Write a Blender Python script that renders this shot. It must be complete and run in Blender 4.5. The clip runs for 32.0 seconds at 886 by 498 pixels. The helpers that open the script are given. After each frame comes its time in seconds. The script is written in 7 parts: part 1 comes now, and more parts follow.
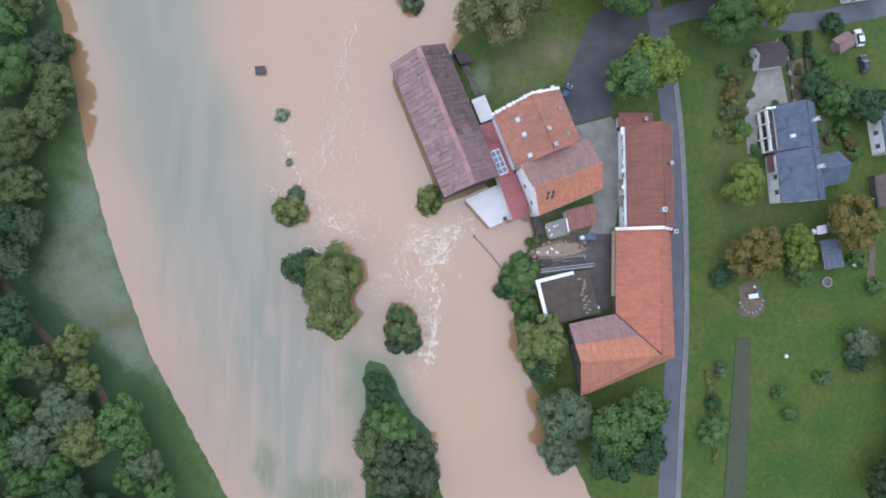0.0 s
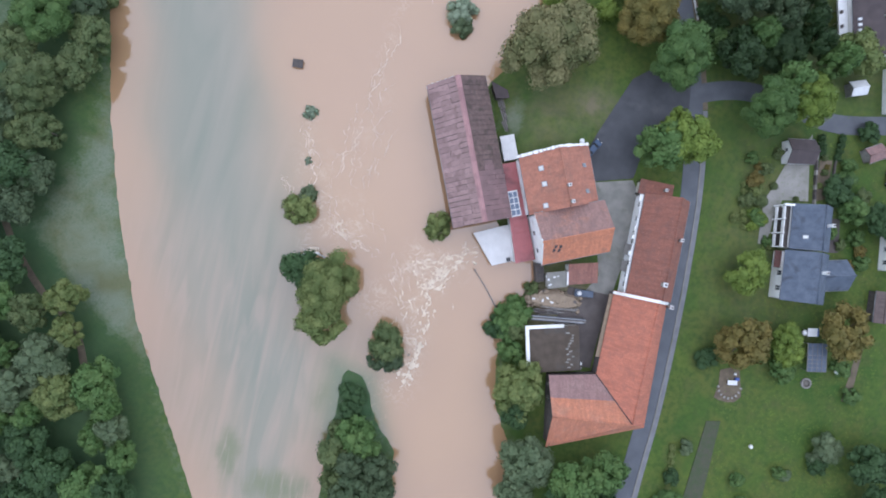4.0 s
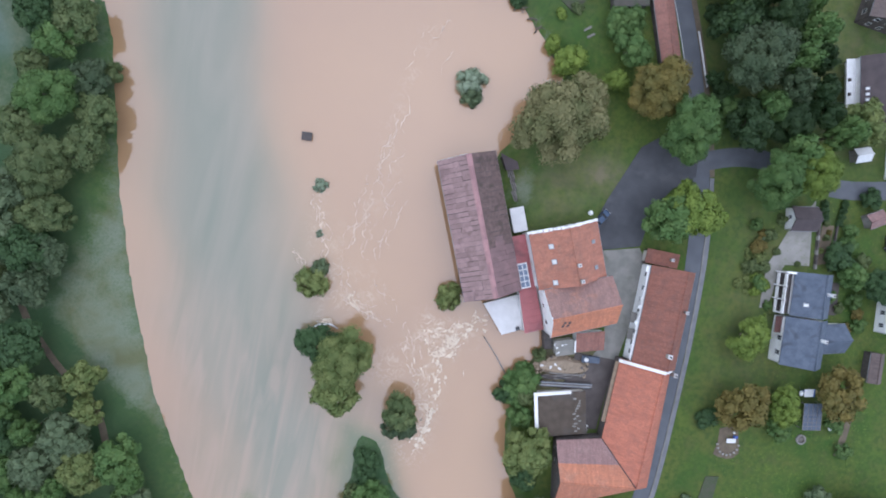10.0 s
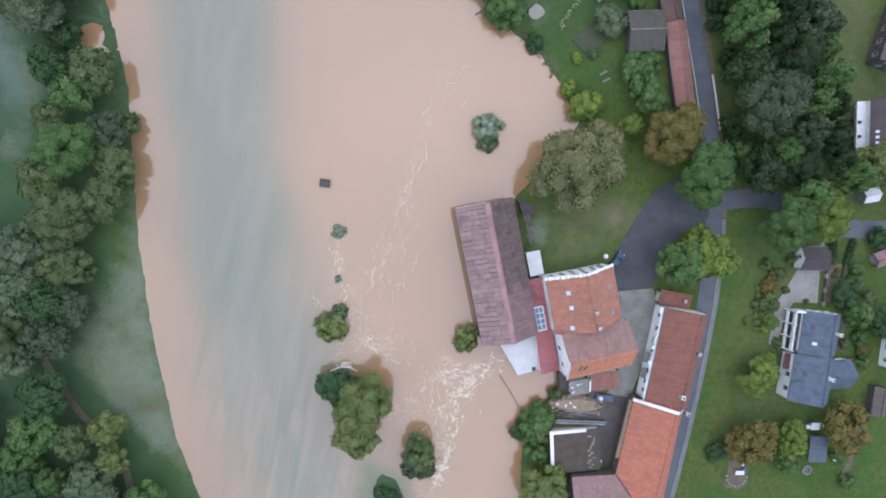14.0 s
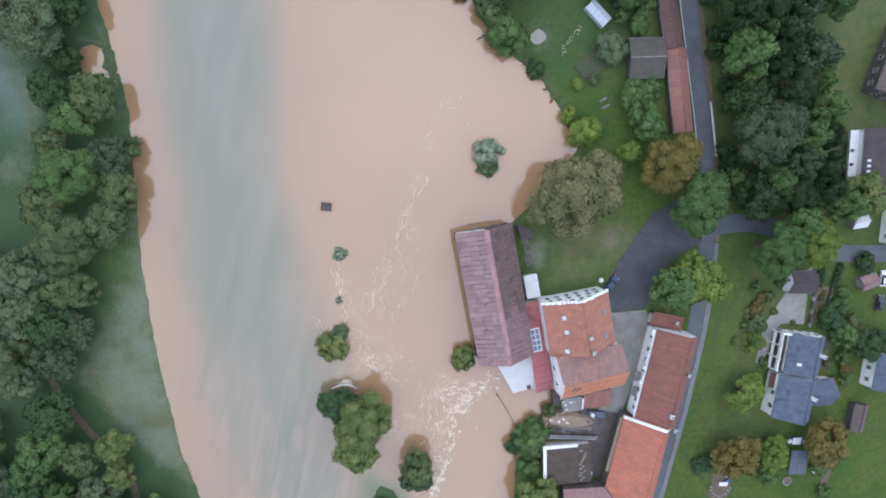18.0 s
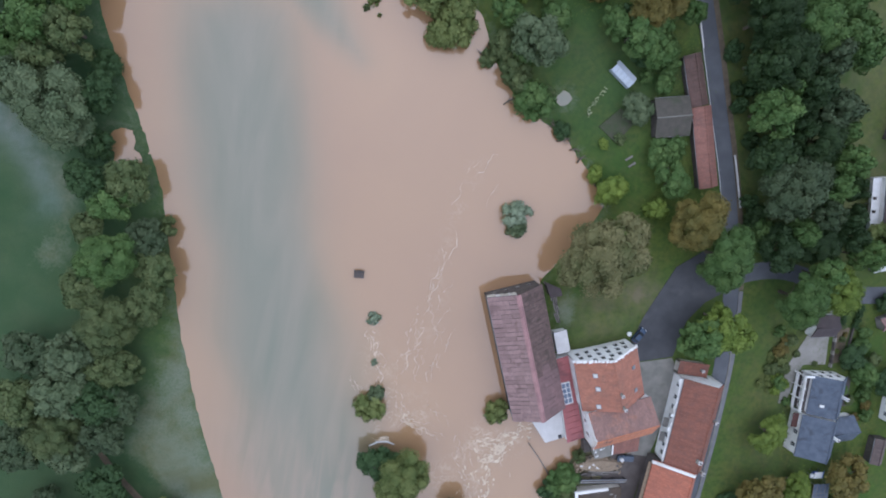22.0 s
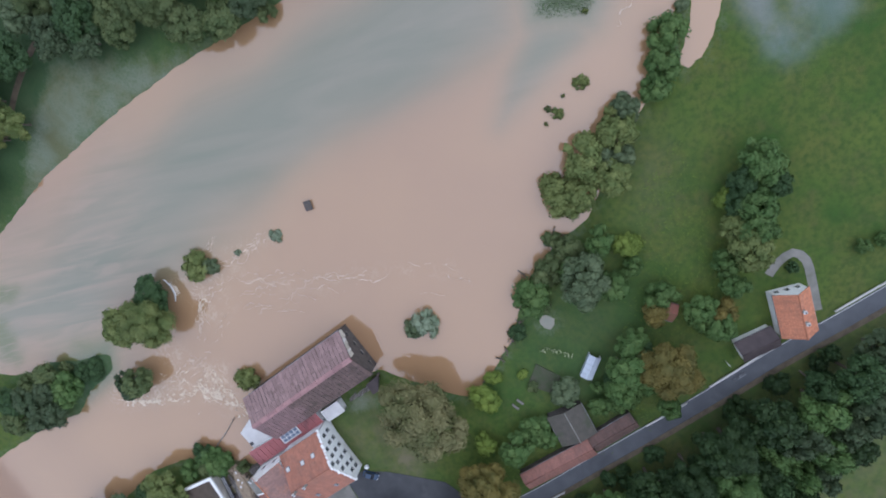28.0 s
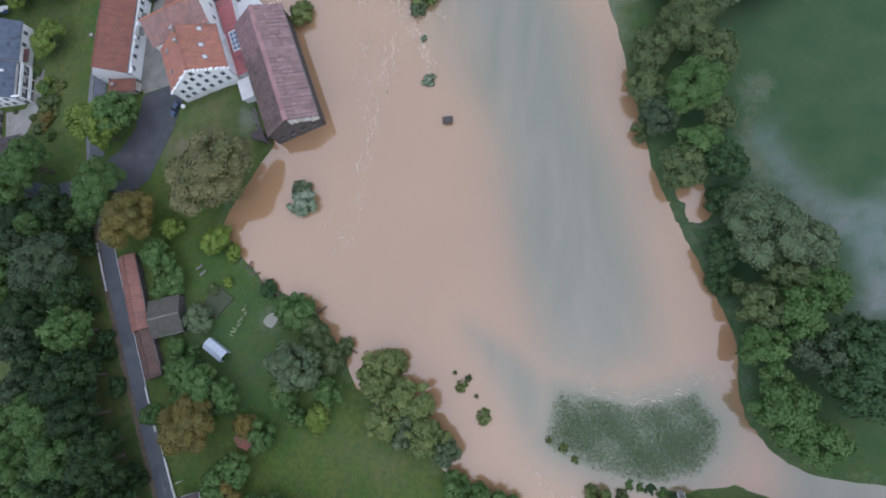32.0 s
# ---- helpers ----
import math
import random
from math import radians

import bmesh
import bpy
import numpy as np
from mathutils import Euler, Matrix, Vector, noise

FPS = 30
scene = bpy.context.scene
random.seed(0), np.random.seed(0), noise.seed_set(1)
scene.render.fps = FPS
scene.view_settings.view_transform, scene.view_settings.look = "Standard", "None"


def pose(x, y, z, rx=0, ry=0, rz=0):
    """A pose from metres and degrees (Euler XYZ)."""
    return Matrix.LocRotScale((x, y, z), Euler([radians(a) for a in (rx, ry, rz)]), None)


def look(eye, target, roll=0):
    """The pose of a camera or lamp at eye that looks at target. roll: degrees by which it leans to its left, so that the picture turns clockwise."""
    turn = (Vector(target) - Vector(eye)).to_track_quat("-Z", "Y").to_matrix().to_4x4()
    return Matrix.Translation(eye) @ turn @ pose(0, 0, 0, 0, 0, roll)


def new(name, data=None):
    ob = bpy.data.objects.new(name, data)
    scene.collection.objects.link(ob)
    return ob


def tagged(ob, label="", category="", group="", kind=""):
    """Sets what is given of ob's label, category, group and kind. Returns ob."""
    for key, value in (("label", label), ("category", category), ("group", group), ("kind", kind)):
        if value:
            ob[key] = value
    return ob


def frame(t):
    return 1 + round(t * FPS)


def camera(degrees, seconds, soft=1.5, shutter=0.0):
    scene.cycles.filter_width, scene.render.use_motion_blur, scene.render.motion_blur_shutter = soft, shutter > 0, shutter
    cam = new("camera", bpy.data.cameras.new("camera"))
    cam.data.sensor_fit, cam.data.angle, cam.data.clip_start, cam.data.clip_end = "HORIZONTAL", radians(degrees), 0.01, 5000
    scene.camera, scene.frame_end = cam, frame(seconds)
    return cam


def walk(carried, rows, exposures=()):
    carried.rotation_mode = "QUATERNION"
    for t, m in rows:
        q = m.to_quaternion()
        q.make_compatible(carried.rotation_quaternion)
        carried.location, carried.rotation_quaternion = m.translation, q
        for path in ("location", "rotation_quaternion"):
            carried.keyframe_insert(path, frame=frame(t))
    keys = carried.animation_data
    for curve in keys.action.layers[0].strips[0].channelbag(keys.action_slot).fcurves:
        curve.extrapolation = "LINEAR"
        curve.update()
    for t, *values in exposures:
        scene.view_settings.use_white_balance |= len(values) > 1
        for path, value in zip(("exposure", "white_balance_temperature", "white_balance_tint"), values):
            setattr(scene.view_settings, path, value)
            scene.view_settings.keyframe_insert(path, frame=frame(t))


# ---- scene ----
cam = camera(82.6, 32.0, soft=1.85)
PATH = [
    (0, (-5.976, -4.768, 119.207), (-5.879, -4.685, 117.211), 49.8),
    (0.5, (-5.198, -3.729, 119.188), (-5.108, -3.625, 117.192), 44.6),
    (1, (-3.364, -3.658, 119.223), (-3.26, -3.559, 117.228), 56.1),
    (1.5, (-2.543, -3.023, 119.113), (-2.431, -2.927, 117.118), 63.1),
    (2, (-4.0, -1.965, 119.025), (-3.892, -1.884, 117.03), 66.7),
    (2.5, (-6.296, -0.37, 119.306), (-6.19, -0.305, 117.31), 70.2),
    (3, (-7.193, 2.017, 119.419), (-7.084, 2.077, 117.423), 72.8),
    (3.5, (-7.518, 3.568, 119.734), (-7.406, 3.607, 117.738), 82.8),
    (5.5, (-10.818, 10.192, 120.148), (-10.693, 10.191, 118.152), 102.0),
    (6, (-11.284, 11.442, 120.091), (-11.154, 11.423, 118.096), 110.1),
    (6.5, (-11.374, 13.212, 120.407), (-11.239, 13.181, 118.412), 115.0),
    (7, (-11.592, 15.359, 120.665), (-11.447, 15.323, 118.671), 116.1),
    (7.5, (-13.076, 17.776, 120.475), (-12.928, 17.723, 118.481), 121.2),
    (8, (-14.324, 19.499, 120.564), (-14.176, 19.451, 118.57), 119.1),
    (8.5, (-14.682, 21.308, 120.69), (-14.53, 21.253, 118.696), 121.1),
    (9, (-15.193, 23.442, 120.811), (-15.033, 23.374, 118.819), 124.6),
    (9.5, (-15.999, 25.456, 120.82), (-15.831, 25.378, 118.828), 126.6),
    (10, (-17.227, 27.821, 120.804), (-17.06, 27.732, 118.813), 129.5),
    (10.5, (-18.337, 29.895, 120.74), (-18.163, 29.792, 118.75), 132.1),
    (11, (-18.602, 31.346, 120.651), (-18.412, 31.254, 118.662), 128.1),
    (11.5, (-19.347, 32.37, 120.837), (-19.156, 32.254, 118.85), 133.6),
    (12, (-21.083, 33.853, 120.683), (-20.894, 33.728, 118.696), 135.6),
    (12.5, (-22.679, 35.935, 120.438), (-22.482, 35.812, 118.451), 133.2),
    (13, (-23.774, 37.161, 120.558), (-23.578, 37.026, 118.572), 135.4),
    (13.5, (-24.543, 38.437, 120.729), (-24.345, 38.287, 118.744), 137.6),
    (14, (-25.57, 40.202, 120.697), (-25.367, 40.066, 118.712), 134.8),
    (14.5, (-25.603, 41.758, 120.606), (-25.392, 41.614, 118.622), 135.3),
    (16.5, (-27.293, 41.798, 121.954), (-27.064, 41.61, 119.976), 140.6),
    (17, (-28.05, 44.514, 121.948), (-27.819, 44.322, 119.971), 141.1),
    (17.5, (-28.423, 47.617, 121.832), (-28.184, 47.402, 119.858), 143.4),
    (18, (-29.32, 50.991, 121.539), (-29.074, 50.77, 119.567), 143.4),
    (18.5, (-30.633, 54.749, 121.119), (-30.383, 54.525, 119.147), 142.9),
    (19, (-33.006, 58.445, 121.28), (-32.769, 58.223, 119.306), 143.7),
    (19.5, (-33.739, 60.89, 120.732), (-33.489, 60.644, 118.763), 144.8),
    (20, (-34.827, 63.134, 120.47), (-34.567, 62.878, 118.503), 145.1),
    (20.5, (-36.095, 65.676, 120.338), (-35.842, 65.403, 118.373), 147.5),
    (21, (-37.726, 68.005, 120.196), (-37.468, 67.735, 118.231), 146.2),
    (21.5, (-39.256, 68.662, 119.678), (-38.991, 68.371, 117.717), 146.9),
    (22, (-40.66, 69.272, 119.794), (-40.395, 68.973, 117.834), 148.0),
    (22.5, (-41.598, 70.559, 119.61), (-41.327, 70.243, 117.654), 149.1),
    (23, (-41.758, 74.047, 119.258), (-41.486, 73.732, 117.302), 148.6),
    (23.5, (-42.254, 78.027, 118.587), (-41.976, 77.701, 116.634), 149.3),
    (24, (-42.15, 80.648, 118.628), (-41.868, 80.32, 116.675), 149.3),
    (24.5, (-42.454, 82.474, 118.325), (-42.162, 82.119, 116.379), 150.6),
    (26.5, (-45.174, 92.843, 115.882), (-44.81, 92.537, 113.939), 163.9),
    (27, (-44.665, 94.592, 115.844), (-44.23, 94.252, 113.922), 176.6),
    (27.5, (-45.465, 93.429, 116.26), (-45.094, 93.082, 114.326), -164.5),
    (28, (-47.233, 91.284, 116.57), (-46.872, 90.947, 114.632), -150.9),
    (28.5, (-49.356, 91.082, 116.478), (-49.022, 90.765, 114.532), -137.0),
    (29, (-51.733, 91.708, 115.818), (-51.411, 91.388, 113.87), -122.6),
    (29.5, (-53.85, 93.073, 115.07), (-53.506, 92.747, 113.127), -109.1),
    (30, (-56.393, 94.283, 114.793), (-56.031, 93.998, 112.847), -96.9),
    (30.5, (-59.589, 94.431, 113.154), (-59.213, 94.144, 111.21), -80.8),
    (31, (-63.049, 94.772, 112.078), (-62.704, 94.45, 110.134), -61.6),
    (31.5, (-64.641, 93.233, 112.469), (-64.272, 92.904, 110.531), -53.8),
    (32, (-65.178, 90.017, 112.819), (-64.807, 89.723, 110.876), -49.8),
]
LIGHT = [(0.0, 1.02), (18.5, 1.02), (20.0, 0.86), (21.0, 0.74), (22.0, 0.71), (32.0, 0.69)]
walk(cam, [(t, look(eye, target, roll)) for t, eye, target, roll in PATH], [(t, stops, 6250, 12) for t, stops in LIGHT])

# ---- world and sun: an overcast sky ----
world = bpy.data.worlds.new("overcast")
scene.world = world
world.use_nodes = True
wn = world.node_tree
sky = wn.nodes.new("ShaderNodeTexSky")
sky.sky_type = "NISHITA"
sky.sun_disc = False
sky.sun_elevation = radians(78)
sky.sun_rotation = radians(0)
sky.air_density, sky.dust_density, sky.ozone_density = 1.0, 0.2, 1.0
wn.nodes["Background"].inputs[1].default_value = 0.11
wn.links.new(sky.outputs[0], wn.nodes["Background"].inputs[0])
sun = new("sun", bpy.data.lights.new("sun", "SUN"))
sun.data.energy, sun.data.angle, sun.data.color = 1.5, radians(158), (1.0, 0.97, 0.93)
sun.matrix_world = look((-12, 40, 100), (0, 0, 0))


# ---- materials ----
def ramp_mix(nt, fac, a, b):
    m = nt.nodes.new("ShaderNodeMix")
    m.data_type = "RGBA"
    for sock, v in ((m.inputs[6], a), (m.inputs[7], b)):
        if isinstance(v, tuple):
            sock.default_value = (*v, 1)
        else:
            nt.links.new(v, sock)
    if isinstance(fac, float):
        m.inputs[0].default_value = fac
    else:
        nt.links.new(fac, m.inputs[0])
    return m.outputs[2]


def noise_fac(nt, coord, scale, lo=0.35, hi=0.65, detail=4.0, dist=0.0):
    n = nt.nodes.new("ShaderNodeTexNoise")
    n.inputs["Scale"].default_value, n.inputs["Detail"].default_value = scale, detail
    n.inputs["Distortion"].default_value = dist
    nt.links.new(coord, n.inputs["Vector"])
    r = nt.nodes.new("ShaderNodeMapRange")
    r.inputs[1].default_value, r.inputs[2].default_value = lo, hi
    nt.links.new(n.outputs["Fac"], r.inputs[0])
    return r.outputs[0]


def math_node(nt, op, a, b):
    m = nt.nodes.new("ShaderNodeMath")
    m.operation, m.use_clamp = op, True
    for sock, v in zip(m.inputs, (a, b)):
        if isinstance(v, float):
            sock.default_value = v
        else:
            nt.links.new(v, sock)
    return m.outputs[0]


def start(name, rough=0.8, metal=0.0):
    m = bpy.data.materials.new(name)
    m.use_nodes = True
    nt = m.node_tree
    b = nt.nodes["Principled BSDF"]
    b.inputs["Roughness"].default_value, b.inputs["Metallic"].default_value = rough, metal
    tc = nt.nodes.new("ShaderNodeTexCoord")
    return m, nt, b, tc.outputs["Object"]


def add_bump(nt, b, height, strength, dist=0.05):
    bp = nt.nodes.new("ShaderNodeBump")
    bp.inputs["Strength"].default_value, bp.inputs["Distance"].default_value = strength, dist
    nt.links.new(height, bp.inputs["Height"])
    nt.links.new(bp.outputs[0], b.inputs["Normal"])


def surf(name, c1, c2, scale=0.6, rough=0.8, fine=9.0, grain=0.25, bump=0.3, stain=None, metal=0.0, each=0.0):
    """A weathered plain surface: two colours in patches, fine grain, and stains of a third colour."""
    m, nt, b, co = start(name, rough, metal)
    c = ramp_mix(nt, noise_fac(nt, co, scale), c1, c2)
    if stain:
        c = ramp_mix(nt, noise_fac(nt, co, scale * 0.45, 0.55, 0.72, 6.0, 0.6), c, stain)
    g = noise_fac(nt, co, fine, 0.3, 0.7, 3.0)
    c = ramp_mix(nt, math_node(nt, "MULTIPLY", g, grain), c, tuple(v * 0.45 for v in c1))
    if each:
        oi = nt.nodes.new("ShaderNodeObjectInfo")
        c = ramp_mix(nt, math_node(nt, "MULTIPLY", oi.outputs["Random"], each), c, tuple(v * 0.4 for v in c2))
    nt.links.new(c, b.inputs["Base Color"])
    if bump:
        add_bump(nt, b, g, bump)
    return m


def tile_mat(name, c1, c2, stain, angle=0.0, course=0.36):
    """Clay tiles: courses along the ridge, weather streaks down the slope, patches of moss and newer tiles."""
    m, nt, b, co = start(name, 0.85)
    mp = nt.nodes.new("ShaderNodeMapping")
    mp.inputs["Rotation"].default_value = (0, 0, -angle)
    nt.links.new(co, mp.inputs[0])
    st = nt.nodes.new("ShaderNodeMapping")
    st.inputs["Scale"].default_value = (1.6, 0.22, 0.22)
    nt.links.new(mp.outputs[0], st.inputs[0])
    dark = tuple(v * 0.42 for v in c1)
    c = ramp_mix(nt, noise_fac(nt, co, 0.5, 0.3, 0.7, 8.0), c1, c2)
    c = ramp_mix(nt, noise_fac(nt, co, 0.3, 0.52, 0.72, 9.0, 0.8), c, stain)
    c = ramp_mix(nt, math_node(nt, "MULTIPLY", noise_fac(nt, st.outputs[0], 1.0, 0.42, 0.75, 6.0), 0.45), c, dark)
    c = ramp_mix(nt, math_node(nt, "MULTIPLY", noise_fac(nt, co, 3.2, 0.45, 0.7, 6.0), 0.4), c, dark)
    c = ramp_mix(nt, math_node(nt, "MULTIPLY", noise_fac(nt, co, 2.4, 0.58, 0.7, 3.0), 0.35), c, tuple(min(1.0, v * 1.5) for v in c1))
    c = ramp_mix(nt, math_node(nt, "MULTIPLY", noise_fac(nt, co, 0.75, 0.48, 0.66, 10.0, 1.0), 0.5), c, tuple(0.55 * v + 0.03 for v in c2))
    w = nt.nodes.new("ShaderNodeTexWave")
    w.bands_direction = "Y"
    w.inputs["Scale"].default_value = 0.314 / course
    nt.links.new(mp.outputs[0], w.inputs[0])
    c = ramp_mix(nt, math_node(nt, "MULTIPLY", w.outputs["Fac"], 0.12), c, dark)
    nt.links.new(c, b.inputs["Base Color"])
    add_bump(nt, b, w.outputs["Fac"], 0.3, 0.03)
    return m


def leaf_mat(name, c1, c2, c3):
    m, nt, b, co = start(name, 0.65)
    geo = nt.nodes.new("ShaderNodeNewGeometry")
    oi = nt.nodes.new("ShaderNodeObjectInfo")
    clump = nt.nodes.new("ShaderNodeAttribute")
    clump.attribute_name = "clump"
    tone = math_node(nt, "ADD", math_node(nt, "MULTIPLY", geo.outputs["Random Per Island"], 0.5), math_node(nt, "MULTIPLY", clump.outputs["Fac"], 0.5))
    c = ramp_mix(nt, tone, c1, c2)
    c = ramp_mix(nt, noise_fac(nt, co, 0.5, 0.4, 0.7), c, c3)
    c = ramp_mix(nt, math_node(nt, "MULTIPLY", oi.outputs["Random"], 0.22), c, tuple(v * 0.5 for v in c1))
    nt.links.new(c, b.inputs["Base Color"])
    b.inputs["Specular IOR Level"].default_value = 0.25
    return m


LEAF = {
    "green": leaf_mat("leaf_green", (0.052, 0.110, 0.030), (0.134, 0.206, 0.060), (0.068, 0.134, 0.034)),
    "lime": leaf_mat("leaf_lime", (0.100, 0.158, 0.026), (0.210, 0.272, 0.050), (0.114, 0.172, 0.030)),
    "olive": leaf_mat("leaf_olive", (0.104, 0.140, 0.040), (0.235, 0.262, 0.086), (0.092, 0.132, 0.036)),
    "dark": leaf_mat("leaf_dark", (0.030, 0.066, 0.024), (0.060, 0.110, 0.036), (0.040, 0.080, 0.026)),
    "willow": leaf_mat("leaf_willow", (0.088, 0.128, 0.062), (0.160, 0.200, 0.100), (0.078, 0.115, 0.052)),
    "deep": leaf_mat("leaf_deep", (0.017, 0.040, 0.013), (0.048, 0.083, 0.025), (0.024, 0.050, 0.015)),
    "rust": leaf_mat("leaf_rust", (0.122, 0.104, 0.026), (0.225, 0.170, 0.044), (0.104, 0.102, 0.028)),
    "gold": leaf_mat("leaf_gold", (0.125, 0.128, 0.050), (0.285, 0.250, 0.115), (0.100, 0.115, 0.040)),
    "grass": leaf_mat("blade_green", (0.085, 0.140, 0.050), (0.130, 0.190, 0.075), (0.100, 0.155, 0.060)),
    "drowned": leaf_mat("blade_drowned", (0.082, 0.124, 0.050), (0.104, 0.148, 0.062), (0.090, 0.132, 0.054)),
    "reed": leaf_mat("leaf_pale", (0.190, 0.245, 0.150), (0.310, 0.360, 0.250), (0.160, 0.220, 0.130)),
    "moss": leaf_mat("leaf_moss", (0.072, 0.104, 0.036), (0.156, 0.186, 0.070), (0.064, 0.098, 0.033)),
    "umber": leaf_mat("leaf_umber", (0.120, 0.098, 0.024), (0.205, 0.155, 0.040), (0.100, 0.094, 0.024)),
    "dusky": leaf_mat("leaf_dusky", (0.050, 0.080, 0.036), (0.095, 0.125, 0.060), (0.045, 0.075, 0.032)),
}
BARK = surf("bark", (0.10, 0.08, 0.06), (0.16, 0.13, 0.10), 3.0, 0.9)
WHITE = surf("white_render", (0.88, 0.875, 0.86), (0.83, 0.82, 0.79), 0.5, 0.85, grain=0.1, stain=(0.66, 0.64, 0.59))
CREAM = surf("cream_render", (0.62, 0.58, 0.50), (0.5, 0.46, 0.4), 0.5, 0.85, stain=(0.4, 0.36, 0.3))
DARKWOOD = surf("dark_timber", (0.07, 0.06, 0.055), (0.12, 0.10, 0.09), 1.2, 0.85)
GREYWOOD = surf("grey_timber", (0.22, 0.20, 0.18), (0.32, 0.30, 0.27), 1.2, 0.85, each=0.5)
GLASS = surf("window_glass", (0.03, 0.035, 0.045), (0.05, 0.055, 0.065), 2.0, 0.12, bump=0)
FRAME = surf("window_frame", (0.78, 0.78, 0.76), (0.68, 0.68, 0.66), 2.0, 0.6)
STONE = surf("stone", (0.36, 0.34, 0.31), (0.27, 0.25, 0.22), 1.0, 0.85, stain=(0.2, 0.19, 0.15), each=0.4)
CONCRETE = surf("concrete", (0.28, 0.265, 0.235), (0.20, 0.195, 0.17), 0.4, 0.85, stain=(0.145, 0.15, 0.105))
ASPHALT = surf("asphalt", (0.060, 0.062, 0.068), (0.085, 0.087, 0.093), 0.25, 0.8, 14.0, 0.3, 0.2, stain=(0.11, 0.11, 0.115))
MUDTAR = surf("muddy_tarmac", (0.085, 0.068, 0.062), (0.12, 0.10, 0.09), 0.35, 0.7, 8.0, 0.4, 0.2, stain=(0.065, 0.055, 0.05))
TANWOOD = surf("tan_timber", (0.30, 0.22, 0.145), (0.24, 0.175, 0.12), 1.2, 0.85, each=0.4)
SILTED = surf("silted_concrete", (0.34, 0.345, 0.33), (0.24, 0.25, 0.23), 0.5, 0.8, 6.0, 0.4, 0.3, stain=(0.12, 0.15, 0.09))
ROADTAR = surf("worn_asphalt", (0.105, 0.112, 0.125), (0.135, 0.142, 0.155), 0.25, 0.8, 14.0, 0.3, 0.2, stain=(0.085, 0.09, 0.10))
KERB = surf("kerb_paving", (0.21, 0.21, 0.215), (0.16, 0.16, 0.165), 0.5, 0.85)
PAINT = surf("road_paint", (0.75, 0.75, 0.72), (0.6, 0.6, 0.58), 1.0, 0.7)
GRAVEL = surf("gravel", (0.20, 0.18, 0.155), (0.145, 0.13, 0.11), 0.3, 0.95, 5.0, 0.4, 0.4)
EARTH = surf("earth", (0.13, 0.10, 0.07), (0.19, 0.15, 0.10), 0.6, 0.95, 6.0, 0.4, 0.5)
SOILBED = surf("weedy_soil", (0.085, 0.085, 0.055), (0.060, 0.085, 0.036), 0.9, 0.95, 6.0, 0.4, 0.5)
DRIVE = surf("pale_drive", (0.34, 0.32, 0.29), (0.27, 0.26, 0.23), 0.4, 0.9, 7.0, 0.3, 0.2, stain=(0.20, 0.20, 0.16))
METAL = surf("grey_metal", (0.35, 0.36, 0.38), (0.28, 0.29, 0.3), 1.0, 0.45, metal=0.6)
DARKMETAL = surf("dark_metal", (0.05, 0.05, 0.055), (0.08, 0.08, 0.085), 1.0, 0.5, metal=0.4)
CARPAINT = surf("car_paint", (0.03, 0.06, 0.11), (0.035, 0.065, 0.12), 1.0, 0.25, bump=0, grain=0.0)
RUBBER = surf("rubber", (0.02, 0.02, 0.02), (0.03, 0.03, 0.03), 4.0, 0.9)
SLATE = surf("slate_roof", (0.082, 0.105, 0.145), (0.118, 0.145, 0.19), 0.7, 0.65, 5.0, 0.45, 0.3, stain=(0.05, 0.06, 0.078))
DARKROOF = surf("dark_roof", (0.062, 0.045, 0.046), (0.09, 0.068, 0.066), 0.5, 0.7)
BROWNROOF = tile_mat("old_grey_brown_tiles", (0.135, 0.10, 0.09), (0.175, 0.13, 0.115), (0.10, 0.082, 0.068))
REDSHEET = surf("red_sheet_roof", (0.44, 0.14, 0.14), (0.36, 0.12, 0.12), 0.5, 0.55, stain=(0.2, 0.08, 0.08))
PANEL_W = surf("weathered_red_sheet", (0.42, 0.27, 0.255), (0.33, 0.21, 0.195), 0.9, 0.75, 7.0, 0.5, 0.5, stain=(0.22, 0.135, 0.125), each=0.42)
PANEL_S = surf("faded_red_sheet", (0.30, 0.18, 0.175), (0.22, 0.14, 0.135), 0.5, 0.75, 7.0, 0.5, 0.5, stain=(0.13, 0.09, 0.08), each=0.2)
# East slope sheets: base colour about a third of the west one, mossy stains.
PANEL_E = surf("dark_mossy_red_sheet", (0.15, 0.095, 0.083), (0.21, 0.140, 0.122), 1.3, 0.8, grain=0.5, stain=(0.07, 0.058, 0.045), each=0.45)
RIDGE = surf("pink_ridge_sheet", (0.46, 0.25, 0.24), (0.38, 0.21, 0.21), 1.0, 0.75, each=0.4)
FLATROOF = surf("gravel_flat_roof", (0.075, 0.056, 0.04), (0.105, 0.08, 0.06), 0.5, 0.9, stain=(0.09, 0.08, 0.07))
PALEROOF = surf("pale_sheet_roof", (0.72, 0.70, 0.68), (0.62, 0.60, 0.58), 0.4, 0.6, stain=(0.4, 0.38, 0.34))
SOLAR = surf("solar_cell", (0.16, 0.20, 0.28), (0.2, 0.25, 0.33), 1.0, 0.2, bump=0)
POLY = surf("greenhouse_sheet", (0.55, 0.6, 0.66), (0.45, 0.5, 0.57), 0.8, 0.3)
WHITEPLASTIC = surf("white_plastic", (0.8, 0.8, 0.79), (0.72, 0.72, 0.7), 1.0, 0.4, bump=0)
BLUEPLASTIC = surf("blue_plastic", (0.05, 0.10, 0.35), (0.06, 0.12, 0.4), 1.0, 0.4, bump=0)
REDPAINT = surf("red_paint", (0.5, 0.06, 0.04), (0.42, 0.05, 0.04), 1.0, 0.5)
